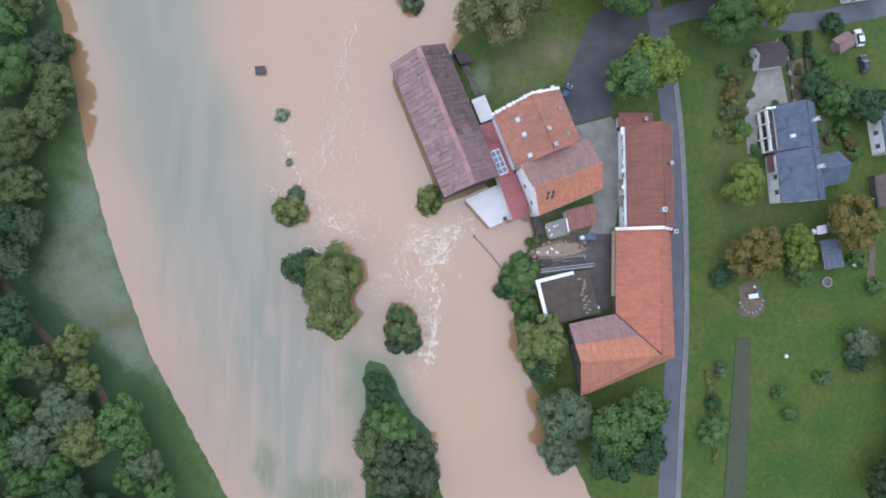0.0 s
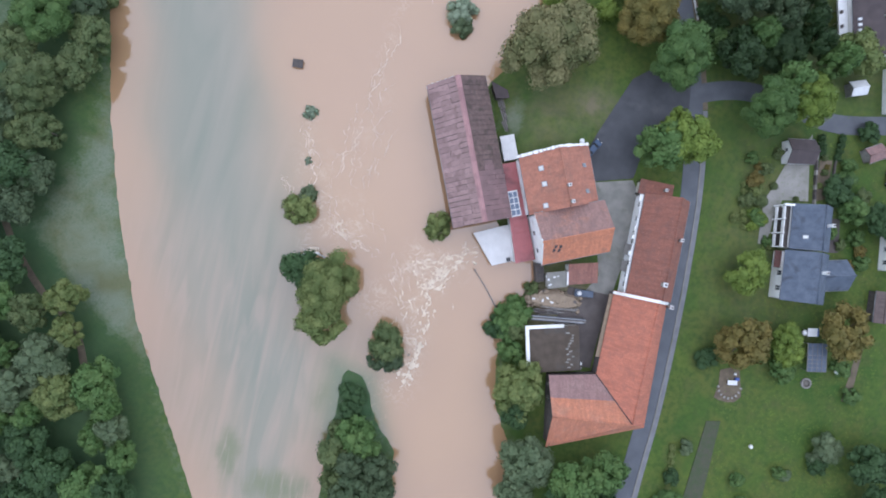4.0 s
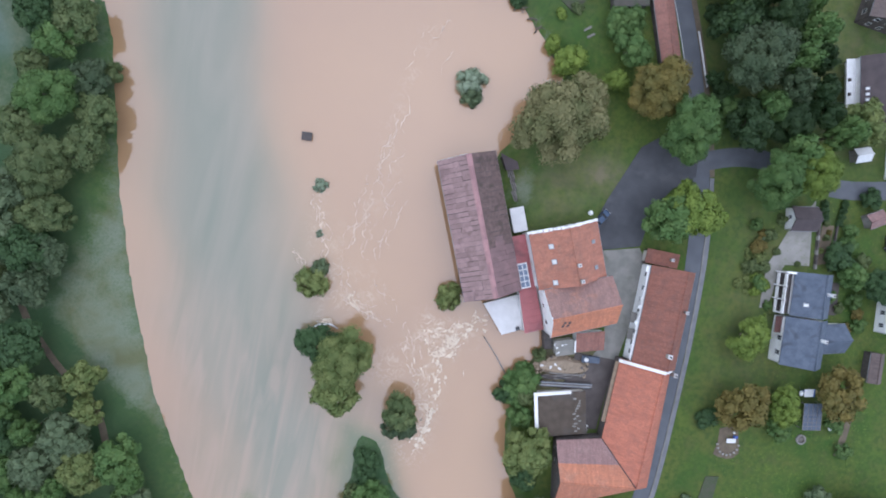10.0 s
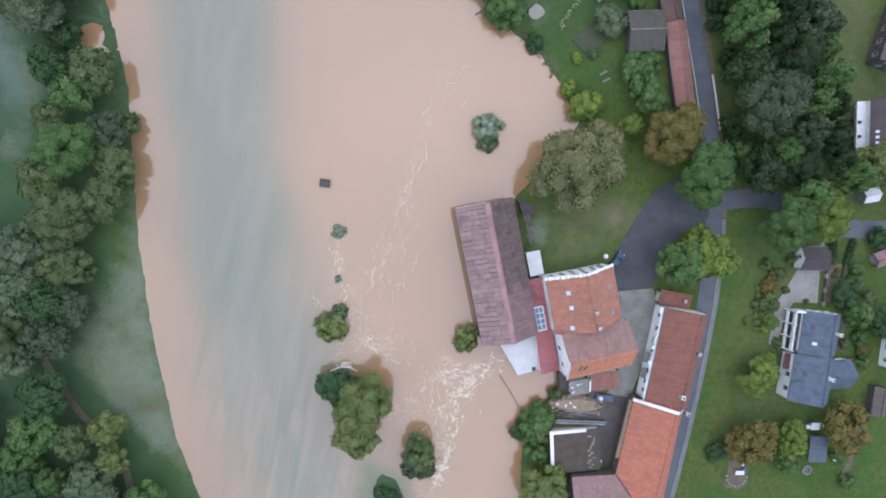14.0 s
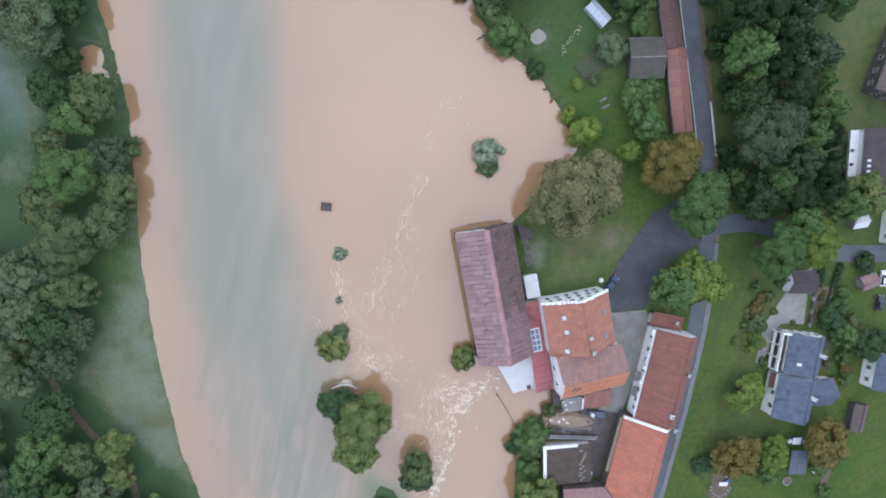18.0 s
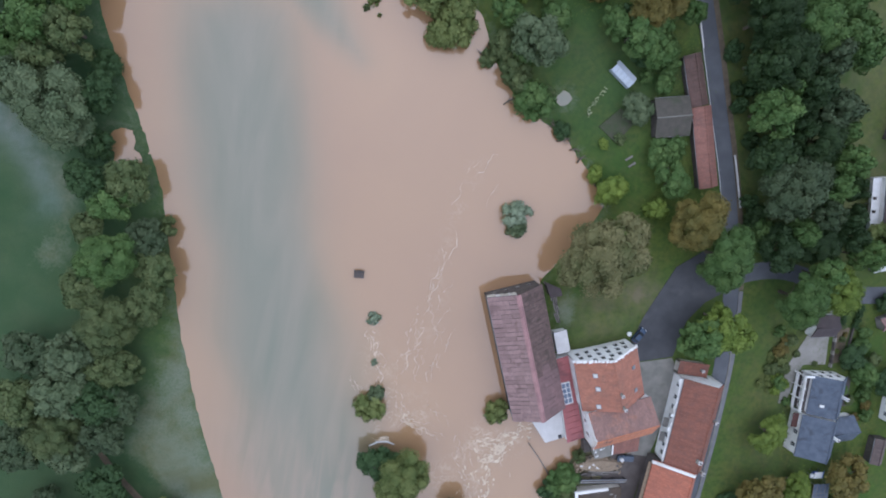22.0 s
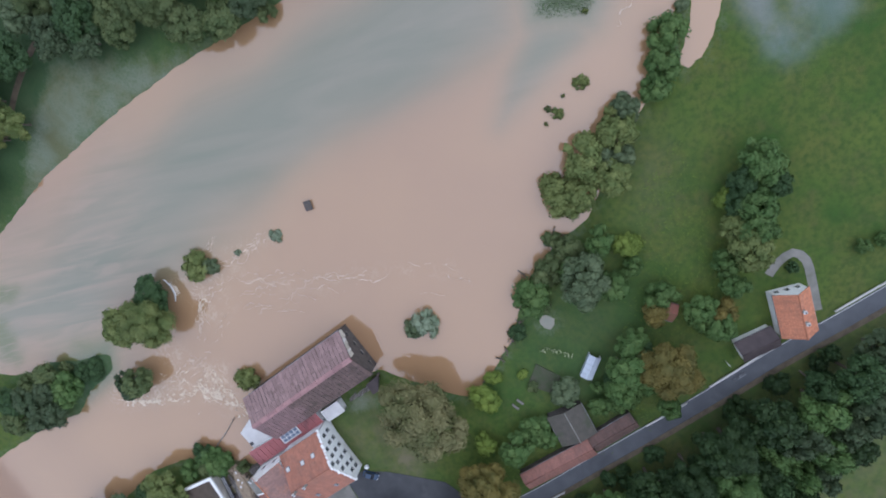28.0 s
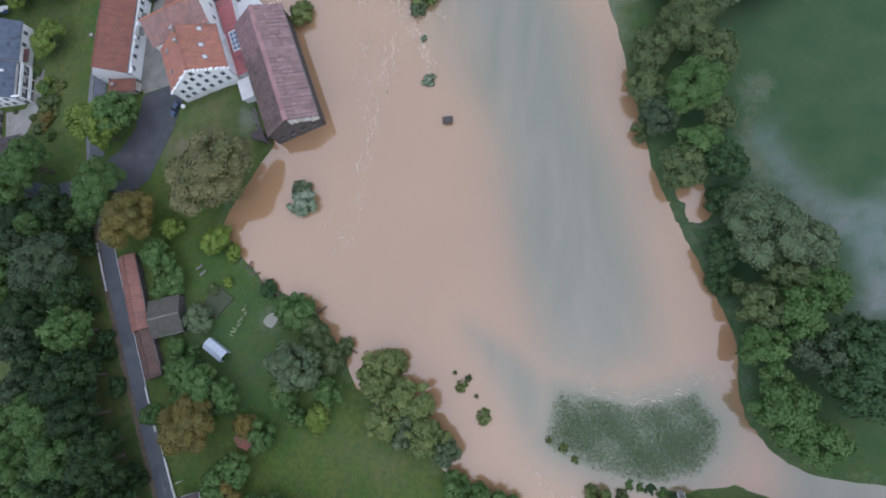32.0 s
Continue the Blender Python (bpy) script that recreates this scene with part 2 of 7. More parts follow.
MOSSROOF = surf("mossy_sheet_roof", (0.085, 0.078, 0.062), (0.115, 0.100, 0.082), 0.7, 0.85, 6.0, 0.4, 0.3, stain=(0.060, 0.075, 0.040))
TILE_K = tile_mat("old_red_brown_tiles", (0.130, 0.075, 0.060), (0.165, 0.095, 0.078), (0.085, 0.065, 0.052))
TILE_N = tile_mat("clay_tiles_house", (0.48, 0.195, 0.128), (0.38, 0.160, 0.108), (0.30, 0.160, 0.118))
TILE_O = tile_mat("bright_orange_tiles", (0.66, 0.255, 0.14), (0.57, 0.215, 0.12), (0.46, 0.215, 0.14))
TILE_B = tile_mat("dull_brown_tiles", (0.33, 0.19, 0.16), (0.27, 0.16, 0.138), (0.44, 0.205, 0.14))
TILE_L = tile_mat("brown_red_tiles", (0.29, 0.115, 0.078), (0.25, 0.100, 0.070), (0.19, 0.088, 0.068))
TILE_E = tile_mat("red_orange_tiles", (0.52, 0.180, 0.112), (0.46, 0.160, 0.100), (0.40, 0.15, 0.10), radians(85))
TILE_D = tile_mat("dull_red_tiles", (0.33, 0.15, 0.115), (0.28, 0.13, 0.10), (0.25, 0.13, 0.105))
TILE_S = tile_mat("orange_wing_tiles", (0.55, 0.215, 0.12), (0.48, 0.185, 0.11), (0.42, 0.21, 0.14), radians(5))
TILE_M = tile_mat("mauve_tiles", (0.32, 0.19, 0.17), (0.28, 0.165, 0.15), (0.34, 0.215, 0.19), radians(5))


# ---- ground and flood ----
def seg_dist(px, py, ring):
    """Distance from points to a closed ring, negative inside."""
    d = np.full(px.shape, 1e9)
    inside = np.zeros(px.shape, bool)
    for (ax, ay), (bx, by) in zip(ring, ring[1:] + ring[:1]):
        ex, ey = bx - ax, by - ay
        u = np.clip(((px - ax) * ex + (py - ay) * ey) / (ex * ex + ey * ey + 1e-9), 0, 1)
        d = np.minimum(d, np.hypot(px - ax - u * ex, py - ay - u * ey))
        if ay != by:
            inside ^= ((ay > py) != (by > py)) & (px < ex * (py - ay) / ey + ax)
    return np.where(inside, -d, d)


FLOOD_W = [(-30, -125), (-38, -80), (-47, -60), (-57, -42), (-67, -24), (-76, 0), (-82, 20), (-86, 39), (-89, 53), (-93, 64),
           (-98.6, 76), (-103.5, 87), (-105, 92), (-104.8, 100), (-106, 106), (-110, 111.5), (-115.5, 115), (-121, 116), (-150, 117), (-150, 123), (-120, 121.5), (-112.8, 121), (-104, 118.5), (-97, 119.8), (-93, 121.5)]
FLOOD_N = [(-90, 126.5), (-90, 136), (-80, 137), (-73, 135.2), (-67, 132.6), (-62.5, 129.8), (-55, 126.6), (-48, 122.5), (-35, 112), (-25, 105), (-21, 97), (-14, 89), (-9, 86),
           (0, 82), (6.6, 75.9), (13.5, 68.5), (11, 63), (5.6, 54), (1, 47), (5, 32), (9, 18), (12, 12)]
FLOOD_E = [(20, 8), (23, 8.5), (22, 5), (20, 1), (17, -8), (16.5, -17), (18.6, -27.6), (24.3, -37.3), (32, -52), (40, -70), (50, -125),
           (12, -125), (6, -75), (-0.3, -56), (-2.9, -42.2), (-8.9, -36), (-11.4, -30), (-13.2, -26.8), (-18.6, -25.4), (-18.4, -30), (-18.2, -37), (-19.6, -45.4), (-17.8, -52), (-18, -58), (-24, -80), (-22, -125)]
FLOOD = FLOOD_W + FLOOD_N + FLOOD_E
CHANNEL = [(-51, 130.2), (-52.7, 129.7), (-59.7, 132.8), (-67.6, 135.3), (-74.6, 136.4), (-90, 135.8), (-99, 138.1), (-130, 142), (-150, 150), (-150, 165), (-110, 158), (-89.2, 148.4), (-84.6, 143.8), (-78.6, 141.6), (-73.3, 141.3), (-65.5, 140.5), (-57.9, 137.6), (-52.9, 134.3)]
POND_E = [(-64.6, 141.2), (-55.8, 144.1), (-48.8, 145.9), (-46.7, 148.7), (-48.4, 153.1), (-51.6, 160.2), (-53.7, 163.1), (-58.7, 161.6), (-65.7, 160), (-76.5, 158.6), (-88, 164), (-92, 158), (-89, 150), (-84, 145), (-78, 142.4), (-72, 142)]
POND_W = [(-112.8, 46), (-110.5, 46.5), (-110.2, 50), (-112, 54), (-115.5, 59.3), (-122.7, 66), (-127.7, 73.5), (-128.2, 84), (-140, 88), (-165, 70), (-140, 58), (-127, 63.5), (-120.5, 60.3), (-115.4, 54.5), (-113, 49)]
ISLES = [(-24.5, -8.5, 3.8), (-10.5, -18.6, 2.2)]
POOLS = [(-2.4, 91.0, 1.8), (-98.6, 63.5, 2.8), (-97.0, 59.4, 2.9), (-95.8, 55.8, 2.0)]


def shore(px, py):
    """Metres on land (plus) or out in the water (minus)."""
    d = np.minimum(seg_dist(px, py, FLOOD), seg_dist(px, py, CHANNEL))
    for x, y, r in ISLES:
        d = np.maximum(d, r - np.hypot(px - x, py - y))
    for x, y, r in POOLS:
        d = np.minimum(d, np.hypot(px - x, py - y) - r)
    return d


TERRACE = [(12.5, 34.2), (19.0, 36.0), (25.5, 38.2), (25.0, 41.0), (15.0, 42.0)]


def soft(d, w):
    return 1 / (1 + np.exp(np.clip(d / w, -30, 30)))


def land(px, py):
    d = shore(px, py)
    d = d + 0.22 * np.sin(px * 0.9 + 1.3 * np.sin(py * 0.7)) * np.cos(py * 0.8) * np.exp(-np.abs(d) / 6)
    east = np.clip((px - 62) / 40, 0, 1)
    west = np.clip((-80 - px) / 20, 0, 1)
    z = np.where(d > 0, np.minimum(0.16 * d, 1.5 - 0.9 * west), np.maximum(0.25 * d, -1.2))
    z = z + 2.5 * soft(seg_dist(px, py, TERRACE) - 2.2, 0.9) * (d > 0)
    return z + 1.0 * east * (d > 0) + 0.06 * np.sin(px * 0.23) * np.sin(py * 0.19) * (d > 4)


def gz(x, y):
    return float(land(np.array([float(x)]), np.array([float(y)]))[0])


def axis(lo, hi, step):
    far = np.array([40, 110, 240, 500, 1100, 2400.0])
    return np.concatenate([lo - far[::-1], np.arange(lo, hi + step / 2, step), hi + far])


def sheet(name, xs, ys, zf, mat, attrs):
    gx, gy = np.meshgrid(xs, ys)
    px, py = gx.ravel(), gy.ravel()
    n, w = len(px), len(xs)
    co = np.stack([px, py, zf(px, py)], 1)
    i = (np.arange(len(ys) - 1)[:, None] * w + np.arange(w - 1)[None]).ravel()
    quads = np.stack([i, i + 1, i + 1 + w, i + w], 1)
    me = bpy.data.meshes.new(name)
    me.vertices.add(n)
    me.vertices.foreach_set("co", co.ravel())
    me.loops.add(quads.size)
    me.loops.foreach_set("vertex_index", quads.ravel().astype(np.int32))
    me.polygons.add(len(quads))
    me.polygons.foreach_set("loop_start", np.arange(0, quads.size, 4).astype(np.int32))
    me.update(calc_edges=True)
    me.polygons.foreach_set("use_smooth", np.ones(len(quads), bool))
    for key, f in attrs.items():
        a = me.attributes.new(key, "FLOAT", "POINT")
        a.data.foreach_set("value", f(px, py).astype(np.float32))
    me.materials.append(mat)
    return new(name, me)


def line_dist(px, py, pts):
    d = np.full(px.shape, 1e9)
    for (ax, ay), (bx, by) in zip(pts, pts[1:]):
        ex, ey = bx - ax, by - ay
        u = np.clip(((px - ax) * ex + (py - ay) * ey) / (ex * ex + ey * ey), 0, 1)
        d = np.minimum(d, np.hypot(px - ax - u * ex, py - ay - u * ey))
    return d


REED = [(-69.5, 102.5), (-79, 103.6), (-84.6, 104.9), (-91, 103.3), (-97, 101), (-101.5, 106.5), (-101, 112), (-97.6, 117), (-91, 119.5), (-85, 119.7), (-75.9, 118), (-69.5, 115.8), (-66.9, 113.5), (-68.1, 107)]


TONGUE = [(-84, 38), (-83.2, 28.9), (-84.6, 18), (-86.4, 10), (-90.4, 1.6), (-91, -7.6), (-86.2, -14.4), (-77.7, -22.6), (-69, -29), (-61.5, -35), (-63.6, -27), (-70.8, -8), (-76.5, 10), (-80.6, 29)]


def wet(px, py):
    """Dark soaked meadow along the west bank and at the tip of the island."""
    bank = soft(px + 78 + 0.45 * np.minimum(py, 20), 5) * soft(py - 112, 8)
    tip = soft(np.hypot((px + 15) * 0.8, py + 36) - 14, 3)
    yard = soft(np.hypot((px - 4) * 0.8, py - 97) - 15, 4) * 0.55
    return np.clip(np.maximum(np.maximum(bank, tip), yard), 0, 1)


def silt(px, py):
    d = shore(px, py)
    edge = seg_dist(px, py, TONGUE) + 1.2 * np.sin(px * 0.5 + py * 0.3) * np.cos(py * 0.41)
    a = soft(edge + 0.4, 1.4) * (0.96 + 0.12 * np.sin(py * 0.17 + px * 0.1))
    a = np.maximum(a, soft(np.abs(d - 1.5) - 2.0, 1.5) * soft(px + 70, 6) * soft(-(py + 60), 10) * soft(py - 70, 6) * 0.5)
    g = soft(line_dist(px, py, [(-121, 80), (-118, 64), (-110, 55), (-108, 46), (-111, 36)]) - 1.7 - np.sin(py * 0.4), 1.5) * 0.85
    a = np.maximum(a, g)
    e = np.maximum(soft(np.abs(d - 1) - 1.2, 0.8) * 0.5, soft(np.hypot((px - 8.9) * 1.9, py - 41) - 4.0, 1.2))
    return np.clip(np.maximum(a, e), 0, 1)


def film(px, py):
    """Thin milky water left standing on the meadows."""
    wave = 0.9 * np.sin(px * 0.5 + 0.8 * np.sin(py * 0.3)) * np.cos(py * 0.6)
    b = soft(seg_dist(px, py, POND_E) + 0.4 + 0.6 * wave, 0.9)
    b = b * (1 - soft(line_dist(px, py, [(-59.4, 149.2), (-56.4, 150.4), (-53.2, 153.0)]) - 1.8 + wave, 1.2)) * (1 - soft(line_dist(px, py, [(-81.4, 147.6), (-79.6, 151.6), (-76.4, 157.8)]) - 1.5, 1.1))
    c = soft(seg_dist(px, py, POND_W) + wave, 1.3)
    return np.clip(np.maximum(b, c), 0, 1)


def dirt(px, py):
    a = soft(np.abs(px - 74) - 9, 5) * soft(np.abs(py - 28) - 30, 8) * 0.22
    b = soft(np.hypot((px - 27) * 0.8, py - 47.5) - 3.2, 2.0) * 0.9
    c = soft(np.hypot(px - 28, py + 0) - 8, 2.5)
    h = soft(np.hypot((px + 31) * 0.6, py - 120) - 4, 3.5) * 0.3
    a = np.maximum(np.maximum(a, h), soft(np.hypot(px - 17, (py - 43) * 0.9) - 8, 3) * 0.38)
    f = soft(-(px - 42 + 0.5 * (py - 95)), 6) * soft(-(py - 62), 4) * 0.25
    return np.clip(np.maximum(np.maximum(a, b), np.maximum(c, f)), 0, 1)


def ground_mat():
    m, nt, b, co = start("grass_and_silt", 0.9)
    c = ramp_mix(nt, noise_fac(nt, co, 0.05, 0.35, 0.65, 6.0), (0.050, 0.112, 0.022), (0.112, 0.156, 0.032))
    c = ramp_mix(nt, noise_fac(nt, co, 0.13, 0.42, 0.68, 7.0, 0.4), c, (0.118, 0.142, 0.034))
    c = ramp_mix(nt, noise_fac(nt, co, 0.31, 0.5, 0.8, 6.0), c, (0.098, 0.112, 0.038))
    c = ramp_mix(nt, noise_fac(nt, co, 0.9, 0.4, 0.8, 4.0), c, (0.048, 0.095, 0.022))
    at = nt.nodes.new("ShaderNodeAttribute")
    at.attribute_name = "wet"
    soaked = ramp_mix(nt, noise_fac(nt, co, 0.12, 0.3, 0.7, 6.0), (0.042, 0.094, 0.044), (0.074, 0.122, 0.062))
    c = ramp_mix(nt, math_node(nt, "MULTIPLY", at.outputs["Fac"], 0.85), c, soaked)
    at = nt.nodes.new("ShaderNodeAttribute")
    at.attribute_name = "dirt"
    c = ramp_mix(nt, math_node(nt, "MULTIPLY", at.outputs["Fac"], noise_fac(nt, co, 0.35, 0.15, 0.6, 6.0)), c, (0.25, 0.195, 0.145))
    at = nt.nodes.new("ShaderNodeAttribute")
    at.attribute_name = "silt"
    more = nt.nodes.new("ShaderNodeMath")
    more.operation = "MULTIPLY"
    more.inputs[1].default_value = 1.5
    nt.links.new(at.outputs["Fac"], more.inputs[0])
    more = more.outputs[0]
    speck = noise_fac(nt, co, 1.8, 0.36, 0.58, 8.0, 0.6)
    patch = noise_fac(nt, co, 0.35, 0.12, 0.72, 12.0, 0.4)
    c = ramp_mix(nt, math_node(nt, "MULTIPLY", math_node(nt, "SUBTRACT", more, math_node(nt, "ADD", math_node(nt, "MULTIPLY", math_node(nt, "SUBTRACT", 1.0, patch), 0.7), math_node(nt, "MULTIPLY", math_node(nt, "SUBTRACT", 1.0, speck), 0.32))), 0.85), c, ramp_mix(nt, noise_fac(nt, co, 0.16, 0.4, 0.68, 8.0, 0.5), (0.212, 0.240, 0.172), (0.165, 0.168, 0.092)))
    at = nt.nodes.new("ShaderNodeAttribute")
    at.attribute_name = "film"
    milk = ramp_mix(nt, noise_fac(nt, co, 0.09, 0.35, 0.65, 5.0, 0.6), (0.150, 0.205, 0.165), (0.270, 0.290, 0.270))
    c = ramp_mix(nt, math_node(nt, "MULTIPLY", at.outputs["Fac"], noise_fac(nt, co, 0.3, 0.0, 0.5, 6.0)), c, milk)
    fine = noise_fac(nt, co, 6.0, 0.3, 0.75, 4.0)
    c = ramp_mix(nt, math_node(nt, "MULTIPLY", fine, 0.2), c, (0.02, 0.035, 0.012))
    nt.links.new(c, b.inputs["Base Color"])
    b.inputs["Specular IOR Level"].default_value = 0.2
    add_bump(nt, b, fine, 0.6, 0.15)
    return m


CLEAR = [(-89, 95), (-87.5, 72), (-84.5, 59), (-79, 41), (-75, 20), (-68.5, -4), (-60.5, -18), (-54, -35), (-43, -58), (-30, -92), (-22, -92), (-20, -42),
         (-17.5, -21), (-27, -14), (-35.5, 7), (-42.5, 22), (-51, 39.5), (-57, 59), (-61, 80), (-67.5, 97), (-78, 102)]


def clear(px, py):
    """How much the water runs clear and shows the meadow under it."""
    south = soft(py - 12, 8)
    wave = 2.2 * np.sin(px * 0.21 + py * 0.13) * np.sin(py * 0.11 - px * 0.05) * (0.4 + south)
    a = soft(seg_dist(px, py, CLEAR) + 0.6 + 1.4 * south + wave, 2.6 + 2.0 * south)
    b = soft(seg_dist(px, py, REED) - 3, 2.0)
    c = soft(seg_dist(px, py, [(-70, 102), (-60.4, 94.9), (-50, 90.5), (-58.2, 104.6), (-62.6, 112.5), (-67, 113)]), 1.6) * 0.9
    c = np.maximum(c, soft(seg_dist(px, py, [(-112, 110), (-160, 112), (-160, 128), (-112, 124)]), 2.0))
    e = soft(py - 128, 4)
    pond = soft(np.minimum(seg_dist(px, py, POND_W) + 0, seg_dist(px, py, POND_W)) - 2, 1.0)
    pond = np.maximum(pond, soft(np.hypot(px + 2.4, py - 91) - 3, 0.5))
    return np.clip(np.maximum(np.maximum(np.maximum(a, b), c) * e, pond), 0, 1)


def plume(px, py):
    """Where silt drifts in feathery plumes over the drowned meadow, south of the mill."""
    return soft(py + 6 + 0.25 * (px + 40), 6) * 0.85


def under(px, py):
    """Where drowned grass comes close below the surface."""
    a = soft(seg_dist(px, py, REED) + 1, 1.5)
    c = soft(seg_dist(px, py, POND_W) - 2, 1.0) * 0.75
    k = soft(seg_dist(px, py, [(-21, -25), (-12, -27), (-6, -41), (-19, -41)]) - 1.5, 1.2) * 0.9
    return np.clip(a + c + k, 0, 1)


def weed(px, py):
    """Meadow tufts showing through the clear water in the south."""
    wave = 0.8 * np.sin(px * 1.1 + py * 0.4) * np.cos(py * 0.7)
    a = soft(np.hypot((px + 40.6) * 1.4, (py + 50) * 0.62) - 3.0 + wave, 0.7)
    b = soft(np.hypot((px + 28) * 0.5, py + 56) - 3.4 + wave, 0.8)
    c = soft(np.hypot(px + 22.2, (py + 33) * 0.7) - 1.6 + wave, 0.7) * 0.7
    return np.clip(a + b + c, 0, 1)


def foam(px, py):
    a = soft(line_dist(px, py, [(2, 2), (-6, 4), (-8, -2), (-5, -8), (-4, -16), (-5, -27)]) - 2.2, 1.0)
    b = soft(line_dist(px, py, [(-14, -8), (-10, -4), (-3, -2)]) - 2.5, 1.2) * 0.6
    c = soft(line_dist(px, py, [(-36, 22), (-33, 16), (-29, 5), (-22, 8), (-25, 12)]) - 1.6, 1.0) * 0.75
    e = soft(line_dist(px, py, [(-33, 16), (-29, 25), (-24, 31), (-22, 38), (-25, 47), (-22, 60), (-20, 72)]) - 1.0, 0.8) * 0.3
    g = soft(line_dist(px, py, [(-38, 31), (-37, 18), (-34, 6), (-32, 0)]) - 0.8, 0.8) * 0.5
    k = soft(line_dist(px, py, [(-104, 97), (-96, 98), (-86, 103), (-76, 101)]) - 0.6, 0.5) * 0.26
    return 0.45 * np.clip(np.maximum.reduce([a, b, c, e, g, k]), 0, 1)


def water_mat():
    m, nt, b, co = start("flood_water", 0.05)
    c = ramp_mix(nt, noise_fac(nt, co, 0.02, 0.35, 0.65, 5.0, 0.5), (0.364, 0.211, 0.115), (0.400, 0.235, 0.122))
    mp = nt.nodes.new("ShaderNodeMapping")
    mp.inputs["Rotation"].default_value, mp.inputs["Scale"].default_value = (0, 0, radians(-20)), (0.075, 0.016, 1)
    nt.links.new(co, mp.inputs[0])
    streak = noise_fac(nt, mp.outputs[0], 1.0, 0.25, 0.75, 5.0, 1.2)
    at = nt.nodes.new("ShaderNodeAttribute")
    at.attribute_name = "clear"
    grey = ramp_mix(nt, streak, (0.084, 0.134, 0.084), (0.186, 0.184, 0.126))
    mp = nt.nodes.new("ShaderNodeMapping")
    mp.inputs["Rotation"].default_value, mp.inputs["Scale"].default_value = (0, 0, radians(-14)), (0.34, 0.045, 1)
    nt.links.new(co, mp.inputs[0])
    plume = nt.nodes.new("ShaderNodeAttribute")
    plume.attribute_name = "plume"
    grey = ramp_mix(nt, math_node(nt, "MULTIPLY", plume.outputs["Fac"], noise_fac(nt, mp.outputs[0], 1.0, 0.42, 0.66, 5.0, 0.9)), grey, (0.262, 0.212, 0.148))
    c = ramp_mix(nt, math_node(nt, "MULTIPLY", at.outputs["Fac"], 0.86), c, grey)
    at = nt.nodes.new("ShaderNodeAttribute")
    at.attribute_name = "under"
    c = ramp_mix(nt, math_node(nt, "MULTIPLY", at.outputs["Fac"], noise_fac(nt, co, 0.8, 0.05, 0.42, 8.0, 1.0)), c, (0.060, 0.104, 0.030))
    at = nt.nodes.new("ShaderNodeAttribute")
    at.attribute_name = "weed"
    c = ramp_mix(nt, math_node(nt, "MULTIPLY", at.outputs["Fac"], noise_fac(nt, mp.outputs[0], 3.0, 0.2, 0.5, 5.0, 0.8)), c, (0.110, 0.122, 0.034))
    at = nt.nodes.new("ShaderNodeAttribute")
    at.attribute_name = "foam"
    wave = noise_fac(nt, co, 0.42, 0.0, 1.0, 3.0, 1.2)
    vein = math_node(nt, "ADD", math_node(nt, "SUBTRACT", wave, 0.5), math_node(nt, "SUBTRACT", 0.5, wave))
    vein = math_node(nt, "SUBTRACT", 1.0, math_node(nt, "MULTIPLY", vein, 20.0))
    gate = math_node(nt, "MULTIPLY", math_node(nt, "MULTIPLY", at.outputs["Fac"], 1.4), noise_fac(nt, co, 0.22, 0.40, 0.52, 3.0, 0.5))
    lump = math_node(nt, "SUBTRACT", noise_fac(nt, co, 0.85, 0.55, 0.62, 4.0, 1.2), math_node(nt, "MULTIPLY", math_node(nt, "SUBTRACT", 1.0, at.outputs["Fac"]), 3.0))
    f2 = math_node(nt, "MAXIMUM", math_node(nt, "MULTIPLY", math_node(nt, "MAXIMUM", vein, 0.0), gate), lump)
    c = ramp_mix(nt, f2, c, (0.80, 0.67, 0.49))
    nt.links.new(c, b.inputs["Base Color"])
    b.inputs["IOR"].default_value = 2.05
    rip = noise_fac(nt, co, 0.7, 0.2, 0.8, 3.0, 0.6)
    add_bump(nt, b, rip, 0.03, 0.06)
    return m


tagged(sheet("ground", axis(-230, 190, 1.6), axis(-160, 290, 1.6), land, ground_mat(), {"silt": silt, "dirt": dirt, "wet": wet, "film": film}),
                "grassy valley ground with silt left by the flood", "ground", kind="structure")
tagged(sheet("water", np.arange(-230, 70, 1.2), np.arange(-160, 240, 1.2), lambda x, y: 0 * x, water_mat(), {"clear": clear, "under": under, "foam": foam, "plume": plume, "weed": weed}),
               "muddy brown flood water with pale streaks and foam", "water", kind="structure")


# ---- foam on the water ----
FOAM = surf("river_foam", (0.78, 0.66, 0.51), (0.62, 0.49, 0.36), 0.8, 0.7, 5.0, 0.2, 0.3)
THREAD = surf("thin_foam", (0.62, 0.47, 0.35), (0.70, 0.56, 0.43), 0.6, 0.6, 5.0, 0.2, 0.2)


